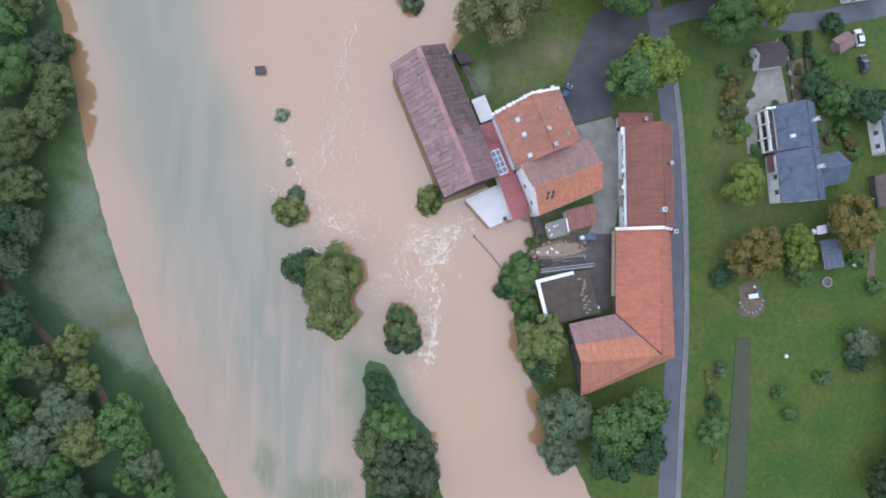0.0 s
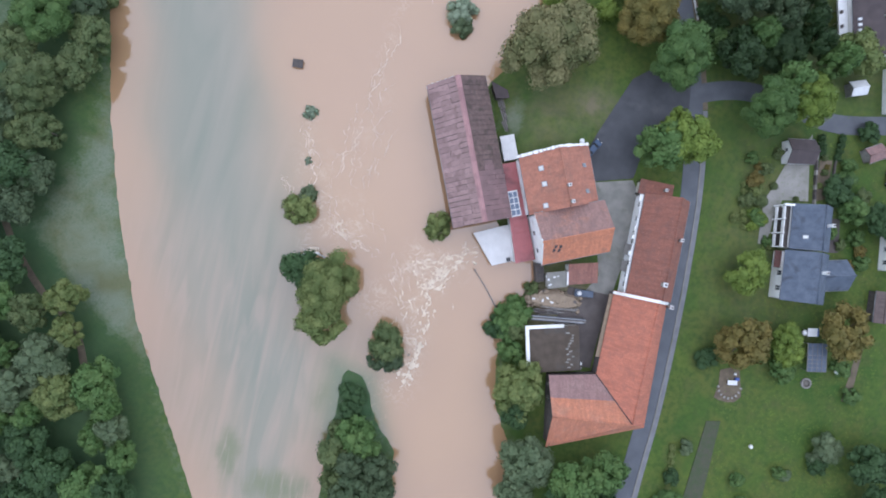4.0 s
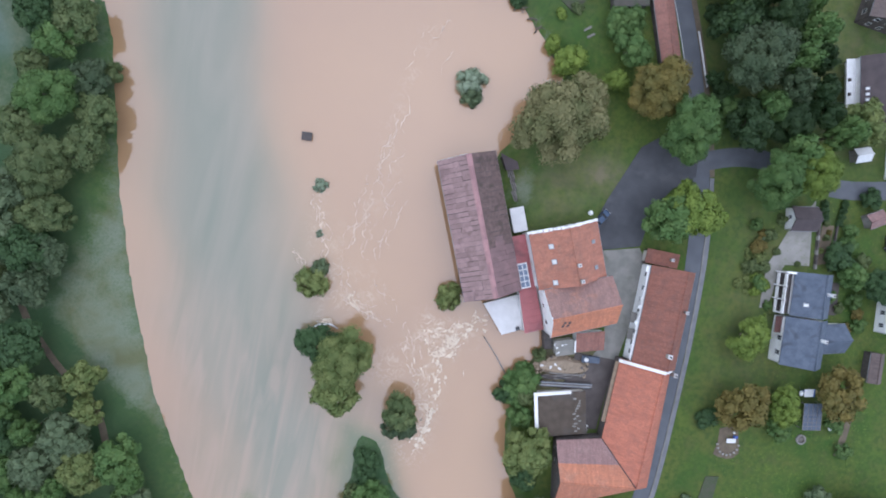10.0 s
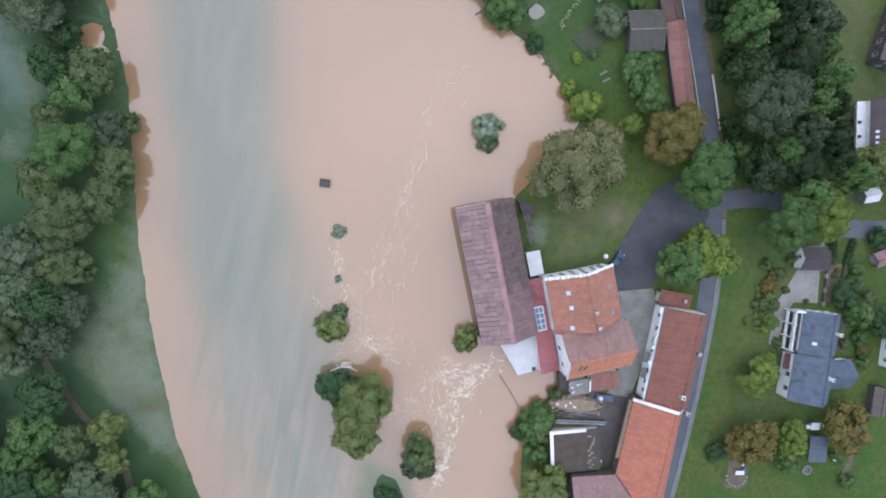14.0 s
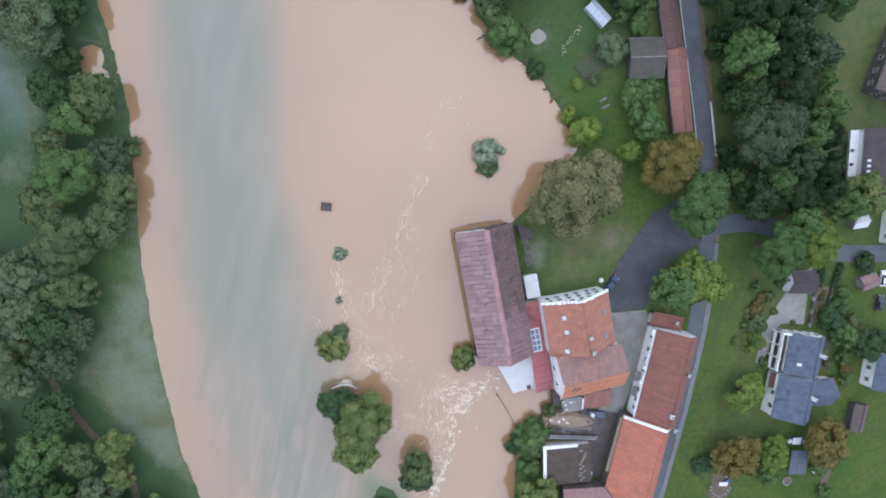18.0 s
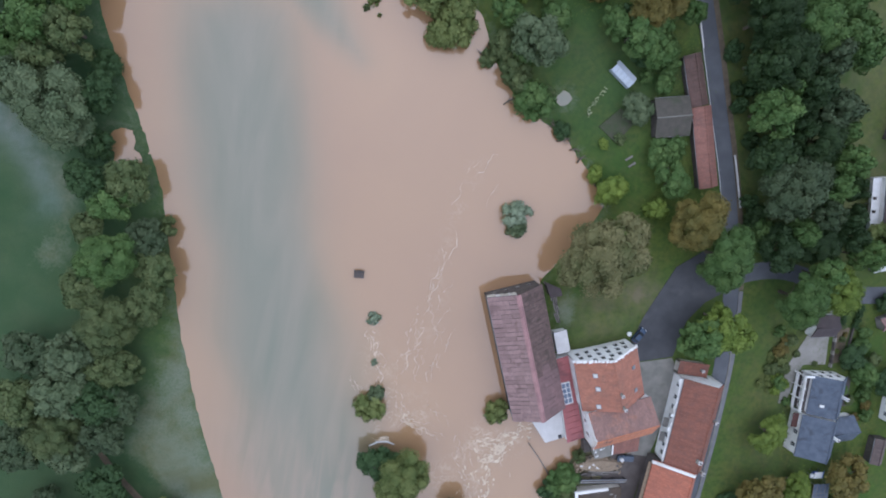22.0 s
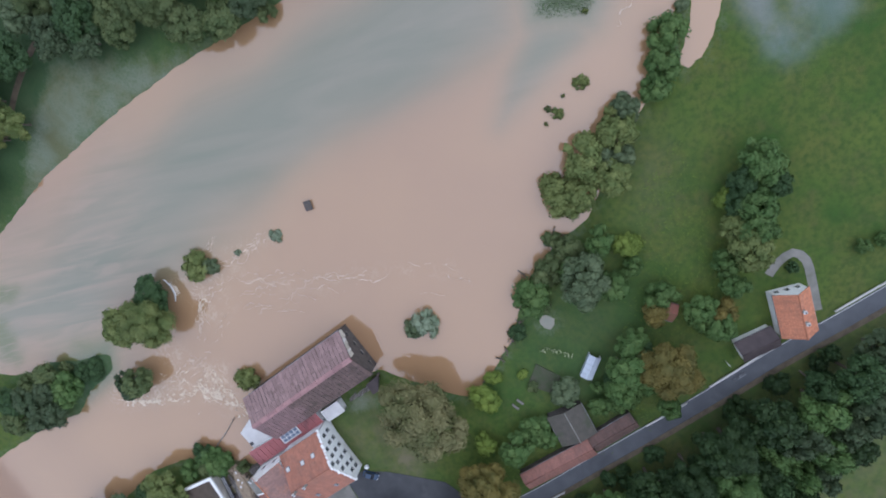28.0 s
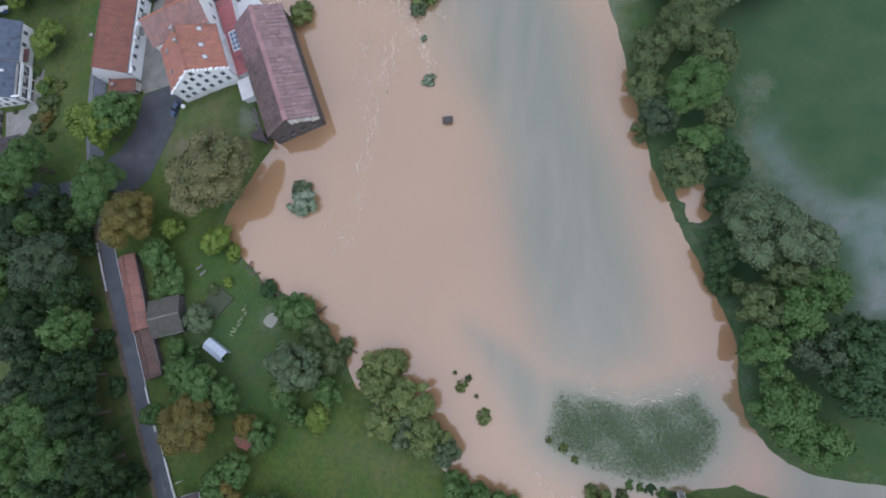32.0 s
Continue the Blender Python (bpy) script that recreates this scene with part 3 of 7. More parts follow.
def strands(name, seed, jobs, mat, label):
    """Foam drawn out by the current: wavering ribbons along flow lines, joined in one mesh.
    A job: flow line, spread to the sides, number, range of lengths, range of widths."""
    g = np.random.default_rng(seed)
    verts, faces = [], []
    for line, spread, n, lengths, widths in jobs:
        pts = np.array(line, float)
        seg = np.hypot(*np.diff(pts, axis=0).T)
        at_ = np.concatenate([[0], np.cumsum(seg)])
        for _ in range(n):
            L = min(g.uniform(*lengths), at_[-1])
            m = max(5, int(L / 0.22))
            u = g.uniform(0, at_[-1] - L) + np.linspace(0, L, m)
            x, y = np.interp(u, at_, pts[:, 0]), np.interp(u, at_, pts[:, 1])
            a1, a2, f1, f2 = g.uniform(0, 6.28, 4)
            off = g.normal(0, spread)
            x = x + off + 0.5 * np.sin(u * 0.9 + a1) + 0.28 * np.sin(u * 2.3 + a2) + 0.12 * np.sin(u * 5.1 + f1)
            y = y + g.normal(0, spread) * 0.7 + 0.5 * np.sin(u * 1.1 + f2) + 0.28 * np.sin(u * 2.9 + a1) + 0.12 * np.sin(u * 4.7 + a2)
            w = g.uniform(*widths) * np.clip(np.sin(np.linspace(0.15, 3.0, m)), 0, 1) * np.clip(0.65 + 0.6 * np.sin(u * 3.1 + f1) + g.normal(0, 0.42, m), 0.04, 1.6)
            dx, dy = np.gradient(x), np.gradient(y)
            d = np.hypot(dx, dy) + 1e-6
            k = len(verts)
            z = 0.02 + 0.08 * g.random()
            verts += [p for i in range(m) for p in ((x[i] - dy[i] / d[i] * w[i], y[i] + dx[i] / d[i] * w[i], z), (x[i] + dy[i] / d[i] * w[i], y[i] - dx[i] / d[i] * w[i], z))]
            faces += [(k + 2 * i, k + 2 * i + 1, k + 2 * i + 3, k + 2 * i + 2) for i in range(m - 1)]
    me = bpy.data.meshes.new(name)
    me.from_pydata(verts, [], faces)
    me.materials.append(mat)
    return tagged(new(name, me), label, "foam", kind="stuff")


RAPID = [(6.4, 8.3), (-0.6, 3.9), (-4.5, 0.4), (-2.4, -5.5), (-2.2, -11.0), (-1.6, -17.0), (-2.7, -21.5), (-4.2, -27.8)]
strands("foam_crests", 11, [
    (RAPID, 0.9, 60, (0.6, 1.7), (0.10, 0.40)), (RAPID[:5], 2.4, 60, (0.5, 1.5), (0.06, 0.28)), (RAPID[4:], 0.6, 34, (0.7, 1.8), (0.14, 0.5)),
    ([(-7, 1.5), (-1, 0.2), (3.5, 4.8)], 1.2, 20, (1.5, 4.5), (0.10, 0.24)), ([(-6.5, -3.5), (-2, -2.2), (1.2, 1.2)], 1.2, 16, (1.5, 4.0), (0.10, 0.22)),
    ([(-11.5, -4.3), (-6.2, -8.7), (-8.3, -14.2)], 1.1, 18, (0.8, 2.4), (0.06, 0.16)), ([(-27.0, 11.0), (-26.5, 5.6), (-21.1, 3.8)], 0.5, 8, (1.5, 4.0), (0.08, 0.2)),
    ([(-33.6, -0.6), (-31.2, 0.2), (-28.2, -1.0)], 0.4, 8, (1.0, 3.0), (0.1, 0.25))],
    FOAM, "white broken foam crests in the rapid below the mill")
strands("foam_threads", 12, [
    ([(-26.5, 36.6), (-27.7, 32.5), (-27.6, 24.4), (-30.0, 17.8), (-29.8, 12.0), (-26.8, 6.0), (-21.1, 3.8), (-14.0, 2.2)], 0.9, 16, (5, 14), (0.05, 0.13)),
    ([(-39.7, 30.5), (-37.6, 24.0), (-35.0, 18.5), (-33.8, 13.0), (-32.5, 7.0)], 0.7, 12, (4, 10), (0.05, 0.13)),
    ([(-21.0, 66.0), (-22.6, 56.0), (-23.2, 44.0), (-25.6, 37.5), (-20.5, 30.0), (-19.6, 20.0)], 1.2, 12, (4, 11), (0.04, 0.10)),
    ([(-18.1, 36.0), (-21.5, 28.0), (-23.0, 17.0), (-20.0, 9.0), (-15.0, 3.5)], 2.2, 10, (4, 10), (0.04, 0.09)),
    ([(-41.8, 18.0), (-40.8, 14.0), (-37.0, 10.0)], 0.6, 6, (2, 5), (0.05, 0.11)),
    ([(-12.0, 6.0), (-9.0, 0.0), (-10.5, -7.5)], 1.6, 12, (2, 6), (0.05, 0.12)),
    ([(-101.0, 97.5), (-97.0, 100.4), (-91.0, 102.6), (-85.0, 104.2), (-79.0, 103.0), (-70.0, 101.4)], 0.3, 12, (1, 4), (0.03, 0.08)),
    ([(-16.0, 78.0), (-19.0, 70.0), (-21.0, 62.0)], 2.0, 5, (3, 7), (0.04, 0.08)),
    ([(-61.0, 119.0), (-70.0, 124.0), (-80.0, 125.5)], 0.8, 8, (2, 6), (0.04, 0.09))],
    THREAD, "thin pale foam threads drifting on the flood")


# ---- building helpers ----
def thing(name, x, y, z, label, category, group="", rz=0.0, kind=""):
    ob = new(name)
    ob.matrix_world = pose(x, y, z, 0, 0, rz)
    return tagged(ob, label, category, group, kind)


def part(name, verts, faces, mat, parent, label="", smooth=False):
    me = bpy.data.meshes.new(name)
    me.from_pydata(verts, [], faces)
    bm = bmesh.new()
    bm.from_mesh(me)
    bmesh.ops.recalc_face_normals(bm, faces=bm.faces)
    bm.to_mesh(me)
    bm.free()
    me.materials.append(mat)
    if smooth:
        me.polygons.foreach_set("use_smooth", np.ones(len(me.polygons), bool))
    ob = new(name, me)
    ob.parent = parent
    return tagged(ob, label)


def prism(top, bottom):
    """Verts and faces of a solid between two loops of equal length."""
    n = len(top)
    faces = [tuple(range(n)), tuple(range(2 * n - 1, n - 1, -1))]
    faces += [(i, (i + 1) % n, n + (i + 1) % n, n + i) for i in range(n)]
    return list(top) + list(bottom), faces


def slab(name, pts, thick, mat, parent, label=""):
    return part(name, *prism(pts, [(x, y, z - thick) for x, y, z in pts]), mat, parent, label)


def box(name, c, size, mat, parent, rz=0.0, label="", bevel=0.0):
    """A block with chamfered upright edges, standing on c."""
    x, y, z = c
    lx, ly, h = size[0] / 2, size[1] / 2, size[2]
    b = bevel or min(lx, ly) * 0.06
    loop = [(-lx + b, -ly), (lx - b, -ly), (lx, -ly + b), (lx, ly - b), (lx - b, ly), (-lx + b, ly), (-lx, ly - b), (-lx, -ly + b)]
    ca, sa = math.cos(radians(rz)), math.sin(radians(rz))
    loop = [(x + u * ca - v * sa, y + u * sa + v * ca) for u, v in loop]
    return part(name, *prism([(u, v, z + h) for u, v in loop], [(u, v, z) for u, v in loop]), mat, parent, label)


def tube(name, pts, r, mat, parent, label="", sides=7):
    """A round bar through points, with a radius for each."""
    verts, faces = [], []
    rs = r if isinstance(r, (list, tuple)) else [r] * len(pts)
    for k, p in enumerate(pts):
        a, b = Vector(pts[max(k - 1, 0)]), Vector(pts[min(k + 1, len(pts) - 1)])
        d = (b - a).normalized()
        u = d.orthogonal().normalized()
        v = d.cross(u)
        for s in range(sides):
            w = 2 * math.pi * s / sides
            verts.append(tuple(Vector(p) + (u * math.cos(w) + v * math.sin(w)) * rs[k]))
    for k in range(len(pts) - 1):
        for s in range(sides):
            q = (s + 1) % sides
            faces.append((k * sides + s, k * sides + q, (k + 1) * sides + q, (k + 1) * sides + s))
    faces += [tuple(range(sides)), tuple(range((len(pts) - 1) * sides, len(pts) * sides))]
    return part(name, verts, faces, mat, parent, label, True)


def ball(name, c, r, mat, parent, label=""):
    bm = bmesh.new()
    bmesh.ops.create_icosphere(bm, subdivisions=2, radius=r)
    v = [(p.co.x + c[0], p.co.y + c[1], p.co.z * 0.9 + c[2]) for p in bm.verts]
    f = [tuple(q.index for q in fc.verts) for fc in bm.faces]
    bm.free()
    return part(name, v, f, mat, parent, label, True)


def walls(foot, base, mat, parent, thick=0.35, label=""):
    """One wall along each side of a ring of (x, y, top)."""
    area = sum(a[0] * b[1] - b[0] * a[1] for a, b in zip(foot, foot[1:] + foot[:1]))
    s = 1 if area > 0 else -1
    for a, b in zip(foot, foot[1:] + foot[:1]):
        d = Vector((b[0] - a[0], b[1] - a[1]))
        if d.length < 0.05:
            continue
        n = Vector((-d.y, d.x)).normalized() * thick * s
        top = [a, b, (b[0] + n.x, b[1] + n.y, b[2]), (a[0] + n.x, a[1] + n.y, a[2])]
        part("wall", *prism(top, [(x, y, base) for x, y, _ in top]), mat, parent, label)


def window(parent, p, along, w=1.0, h=1.3, z=0.0, out=(0, 0), panes=2, frame_mat=None):
    """A window in a wall: the frame stands proud along `out`, with its panes set in it."""
    ax, ay = along
    ox, oy = out
    fm = frame_mat or FRAME

    def block(name, u0, u1, z0, z1, d0, d1, mat, owner, label=""):
        loop = [(p[0] + ax * u + ox * d, p[1] + ay * u + oy * d) for u, d in ((u0, d0), (u1, d0), (u1, d1), (u0, d1))]
        return part(name, *prism([(x, y, z1) for x, y in loop], [(x, y, z0) for x, y in loop]), mat, owner, label)
    win = block("window", -w / 2, w / 2, z, z + h, -0.10, 0.03, fm, parent)
    pw = (w - 0.08 * (panes + 1)) / panes
    for k in range(panes):
        u = -w / 2 + 0.08 + k * (pw + 0.08)
        block("pane", u, u + pw, z + 0.08, z + h - 0.08, 0.03, 0.045, GLASS, win)
    block("sill", -w / 2 - 0.08, w / 2 + 0.08, z - 0.07, z, 0.0, 0.12, STONE, win)
    return win


def gable(ob, L, W, base, eave, ridge, roof_a, roof_b, wall_mat, off=0.5, over=0.45, thick=0.22, cap=None, eave_b=None):
    """A gabled house round the local origin: ridge along x; roof_a lies on the -y side, roof_b on the +y side."""
    eb = eave if eave_b is None else eave_b
    y0, y1 = -W / 2, W / 2
    yr = y0 + W * off
    foot = [(-L / 2, y0, eave), (L / 2, y0, eave), (L / 2, yr, ridge), (L / 2, y1, eb), (-L / 2, y1, eb), (-L / 2, yr, ridge)]
    walls([(x, y, z - 0.05) for x, y, z in foot], base, wall_mat, ob)
    sa, sb = (ridge - eave) / (yr - y0), (ridge - eb) / (y1 - yr)
    xe = L / 2 + over
    up = 0.2
    a = [(-xe, y0 - over, eave - sa * over + up), (xe, y0 - over, eave - sa * over + up), (xe, yr, ridge + up), (-xe, yr, ridge + up)]
    b = [(-xe, yr, ridge + up), (xe, yr, ridge + up), (xe, y1 + over, eb - sb * over + up), (-xe, y1 + over, eb - sb * over + up)]
    ra = slab("roof_slope", a, thick, roof_a, ob)
    rb = slab("roof_slope", b, thick, roof_b, ob)
    tube("ridge_cap", [(-xe, yr, ridge + up + 0.02), (0, yr, ridge + up + 0.02), (xe, yr, ridge + up + 0.02)], 0.16, cap or roof_a, ob)
    for y, z, s in ((y0 - over - 0.06, eave - sa * over, 1), (y1 + over + 0.06, eb - sb * over, -1)):
        tube("gutter", [(-xe, y, z + 0.02), (xe, y, z + 0.02)], 0.07, METAL, ob)
    return ra, rb


def chimney(ob, x, y, z0, z1, w=0.6, mat=None):
    c = box("chimney", (x, y, z0), (w, w, z1 - z0), mat or STONE, ob)
    box("chimney_cap", (x, y, z1), (w + 0.12, w + 0.12, 0.1), PALEROOF, c)
    tube("flue", [(x, y, z1 + 0.1), (x, y, z1 + 0.4)], w * 0.25, DARKMETAL, c, sides=8)


def roof_window(ob, x, y, z, slope, w=0.9, l=1.3, mat=None):
    """A skylight lying on a slope that rises along +y by `slope`."""
    def quad(w, l, lift, t):
        pts = [(x + u * w / 2, y + v * l / 2, z + v * l / 2 * slope + lift) for u, v in ((-1, -1), (1, -1), (1, 1), (-1, 1))]
        return prism(pts, [(a, b, c - t) for a, b, c in pts])
    f = part("skylight", *quad(w, l, 0.14, 0.2), METAL, ob)
    part("pane", *quad(w - 0.25, l - 0.25, 0.17, 0.05), mat or PALEROOF, f)


# ---- roads and paths ----
def strip(name, pts, width, mat, lift, label, category, shift=0.0, kind="structure"):
    """A ribbon along a line of points, lying on the ground."""
    P = [Vector(p) for p in pts]
    fine = []
    for i in range(len(P) - 1):
        p0, p1, p2, p3 = P[max(i - 1, 0)], P[i], P[i + 1], P[min(i + 2, len(P) - 1)]
        n = max(2, int((p2 - p1).length / 2.0))
        for k in range(n):
            t = k / n
            fine.append(0.5 * (2 * p1 + (p2 - p0) * t + (2 * p0 - 5 * p1 + 4 * p2 - p3) * t * t + (3 * p1 - p0 - 3 * p2 + p3) * t ** 3))
    fine.append(P[-1])
    verts, faces = [], []
    for i, p in enumerate(fine):
        d = (fine[min(i + 1, len(fine) - 1)] - fine[max(i - 1, 0)]).normalized()
        nrm = Vector((-d.y, d.x))
        for s in (-1, 1):
            q = p + nrm * (shift + s * width / 2)
            z = gz(q.x, q.y) + lift
            verts += [(q.x, q.y, z), (q.x, q.y, z - lift - 0.3)]
    for i in range(len(fine) - 1):
        a, b = 4 * i, 4 * i + 4
        faces += [(a, a + 2, b + 2, b), (a, b, b + 1, a + 1), (a + 2, a + 3, b + 3, b + 2)]
    return tagged(part(name, verts, faces, mat, None), label, category, kind=kind)


def patch(name, ring, mat, lift, label, category):
    """A paved area draped over the ground, with a low edge all round."""
    bm = bmesh.new()
    bm.faces.new([bm.verts.new((x, y, 0)) for x, y in ring])
    bmesh.ops.triangulate(bm, faces=bm.faces[:])
    for _ in range(5):
        long = [e for e in bm.edges if e.calc_length() > 2.2]
        if not long:
            break
        bmesh.ops.subdivide_edges(bm, edges=long, cuts=1)
        bmesh.ops.triangulate(bm, faces=bm.faces[:])
    rim = [e for e in bm.edges if e.is_boundary]
    for v in bm.verts:
        v.co.z = gz(v.co.x, v.co.y) + lift
    low = bmesh.ops.extrude_edge_only(bm, edges=rim)["geom"]
    for v in low:
        if isinstance(v, bmesh.types.BMVert):
            v.co.z -= 0.4
    bmesh.ops.recalc_face_normals(bm, faces=bm.faces[:])
    me = bpy.data.meshes.new(name)
    bm.to_mesh(me)
    bm.free()
    me.materials.append(mat)
    return tagged(new(name, me), label, category, kind="structure")


ROAD = [(51.5, -75), (53.6, -40), (54.9, -22), (55.3, -6), (55.2, 12), (54.6, 28), (53.4, 40), (51.4, 52), (48.4, 63), (44.9, 73), (41, 83), (33, 101.5), (26.2, 117), (15.4, 140.5), (8.6, 157), (-8, 195), (-30, 245)]
strip("road", ROAD, 4.2, ROADTAR, 0.07, "grey asphalt village road along the houses", "road")
strip("pavement", ROAD[:8], 1.1, KERB, 0.17, "pale paved footway beside the road", "pavement", -2.75)
strip("kerb", ROAD[:7], 0.25, CONCRETE, 0.19, "pale concrete kerb along the road", "kerb", -2.14)
strip("verge", ROAD[7:], 1.3, EARTH, 0.06, "bare earth verge at the foot of the wood", "verge", -2.8)
strip("road_marking", ROAD[8:], 0.14, PAINT, 0.085, "white painted line at the road edge", "road marking", 1.9)
strip("side_road", [(50, 55.5), (58, 58.5), (66, 59.5), (76, 58), (87, 56.5), (105, 60), (130, 66)], 4.6, ROADTAR, 0.09, "narrow asphalt side road to the upper houses", "road")
patch("tarmac_yard", [(27, 36), (30.9, 29.9), (40, 32.6), (41.3, 42.5), (45, 48), (50, 52), (49, 60), (41, 61), (35, 56)], ASPHALT, 0.1, "dark tarmac yard in front of the mill house", "yard")
patch("court", [(30.6, 29.6), (40, 32.2), (43, 28), (41.4, 10), (40.5, 4), (37, -15), (31, -14), (33, 2), (36.5, 8)], CONCRETE, 0.07, "worn pale concrete court between the houses", "yard")
patch("lower_court", [(30, 4), (40, 4), (39, -14), (26, -15), (29, -2)], MUDTAR, 0.11, "dark worn tarmac in the lower court", "yard")
patch("driveway", [(81.6, 52.7), (82.0, 46.4), (83.7, 36.4), (77.4, 35.4), (76.0, 31), (76.0, 27.7), (75.2, 24), (73.5, 23.7), (73.0, 30.1), (73.0, 34.6), (74.2, 37.4), (76.3, 43.7), (78, 46)], DRIVE, 0.08, "pale worn concrete driveway to the slate house", "driveway")
patch("gravel_path", [(69.8, -21), (73.2, -20.4), (72.2, -43.7), (71, -60), (66, -60), (67.3, -45.8)], SOILBED, 0.14, "long weedy grey-brown garden path", "path")
patch("patio", [(70.6, -8.2), (73.0, -7.2), (75.3, -7.4), (76.2, -10.4), (77, -13.6), (75.6, -15.2), (74, -15.6), (71.6, -15.4), (70.4, -15), (70.9, -11.6)], EARTH, 0.07, "bare earth seating place in the garden", "patio")
patch("garden_bed", [(7.0, 86.2), (11.2, 91.2), (15.5, 88.8), (12.0, 83.0)], SOILBED, 0.26, "dug brown vegetable bed", "garden bed")
patch("garden_bed", [(84.6, 47), (87.6, 47.4), (87.8, 37.8), (84.8, 36.6)], EARTH, 0.14, "planted brown bed between low garden walls", "garden bed")
patch("terrace", [(88.6, 33.2), (92.4, 33.8), (93.6, 25.6), (90.0, 25.0)], MUDTAR, 0.14, "brown paved terrace behind the slate house", "terrace")
patch("garden_bed", [(103.4, 4.9), (104.8, 5.1), (103.8, -9.5), (101.7, -9.8)], EARTH, 0.06, "long narrow brown garden bed", "garden bed")

# ---- the big barn in the water ----
barn = thing("barn", -0.2, 29.4, 0.0, "large old barn with weathered red sheet roof standing in the flood", "barn", rz=112.6)
BL, BW, BE, BR = 32.3, 13.0, 5.6, 9.3
gable(barn, BL, BW, -1.3, BE, BR, DARKROOF, DARKROOF, DARKWOOD, over=0.3, cap=REDSHEET)


def panels(ob, L, W, eave, ridge, cols, rows, side, mat):
    """Roof sheets laid in columns and rows on one slope."""
    s = (ridge - eave) / (W / 2)
    g = random.Random(5 + int(side))
    cw, rw = (L + 0.6) / cols, (W / 2 + 0.3) / rows
    for i in range(cols):
        for j in range(rows):
            slip = g.uniform(-0.12, 0.12)
            x0, x1 = -L / 2 - 0.3 + i * cw + g.choice((0.02, 0.02, 0.03, 0.05, 0.08, 0.14)), -L / 2 - 0.3 + (i + 1) * cw - 0.02
            d0, d1 = max(0.08, j * rw), (W / 2 + 0.35 if j == rows - 1 else (j + 1) * rw + 0.06)
            d0, d1 = d0 + (slip if j else 0), d1 + (slip if j < rows - 1 else 0)
            lift = 0.29 + 0.02 * g.random()
            tip = g.uniform(-0.02, 0.03)
            pts = [(x0, side * d0, ridge - s * d0 + lift + tip), (x1, side * d0, ridge - s * d0 + lift), (x1, side * d1, ridge - s * d1 + lift + 0.06), (x0, side * d1, ridge - s * d1 + lift + 0.06 + tip)]
            slab("roof_sheet", pts, 0.06, PANEL_S if side < 0 and x0 < -5.5 + 2 * (j % 2) else mat, ob)


for s in (-1, 1):
    for k in range(12):
        x0 = -BL / 2 - 0.3 + k * (BL + 0.6) / 12
        x1 = x0 + (BL + 0.6) / 12 - 0.05
        slab("ridge_sheet", [(x0, 0, BR + 0.42), (x1, 0, BR + 0.42), (x1, s * 0.6, BR + 0.12), (x0, s * 0.6, BR + 0.12)], 0.06, RIDGE, barn)
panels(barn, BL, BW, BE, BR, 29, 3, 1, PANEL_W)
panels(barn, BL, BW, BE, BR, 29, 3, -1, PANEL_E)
g = random.Random(2)
py = 0.2
while py < 6.2:
    w = g.uniform(0.5, 1.2)
    top = BR - (BR - BE) / (BW / 2) * (py + w / 2) - 0.05
    h = g.uniform(1.1, 1.9)
    box("gable_stone", (16.35, py + w / 2, top - h), (0.5, w * 0.96, h), CREAM if g.random() < 0.7 else PALEROOF, barn)
    py += w
for y in (-4.5, -1.5, 1.5, 4.5):
    window(barn, (16.15, y), (0, 1), 1.1, 1.0, 2.2, (1, 0), frame_mat=DARKWOOD)

# ---- the mill house: white gable, red tiles ----
house = thing("mill_house", 20.5, 27.1, 1.3, "tall white mill house with red clay tile roof", "house", rz=112.6)
HL, HW = 12.8, 15.6
gable(house, HL, HW, -2.5, 7.2, 12.0, TILE_N, TILE_N, WHITE, over=0.25)
gx = HL / 2
for row, zz, ys in ((0, 3.2, (-6.0, -4.1, -1.4, 1.0, 3.4, 5.8)), (1, 5.6, (-5.6, -3.6, -1.2, 1.2, 3.6, 5.8)), (2, 8.1, (-3.0, -1.0, 1.2, 3.2)), (3, 10.0, (0.0,))):
    for y in ys:
        window(house, (gx, y), (0, 1), 1.05, 1.35, zz, (1, 0))
slope = 4.8 / (HW / 2)
for zz in (1.3, 3.9):
    for x in (-4.4, -1.4, 1.6, 4.6):
        window(house, (x, -HW / 2), (1, 0), 1.05, 1.35, zz, (0, -1))
box("door", (5.9, -HW / 2 - 0.02, -0.1), (0.9, 0.1, 2.05), DARKWOOD, house)
for x, y in ((2.9, 4.2), (-0.6, 4.1), (-5.3, 4.6)):
    zz = 12.0 - slope * y + 0.2
    roof_window(house, x, y, zz, -slope, 1.15, 1.0)
for x, y in ((2.0, -5.8), (-3.8, -5.4)):
    zz = 12.0 + slope * y + 0.2
    roof_window(house, x, y, zz, slope, 0.9, 1.0, METAL)
g = random.Random(21)
py = -HW / 2 - 0.2
while py < HW / 2:
    w = g.uniform(0.55, 1.25)
    zz = 12.0 - slope * abs(py + w / 2) + 0.12
    box("verge_stone", (gx + 0.22, py + w / 2, zz), (g.uniform(0.45, 0.8), w * 0.97, g.uniform(0.22, 0.42)), WHITE, house)
    py += w
chimney(house, -2.0, -0.3, 11.2, 13.4)
chimney(house, -5.6, -0.4, 11.2, 13.4)
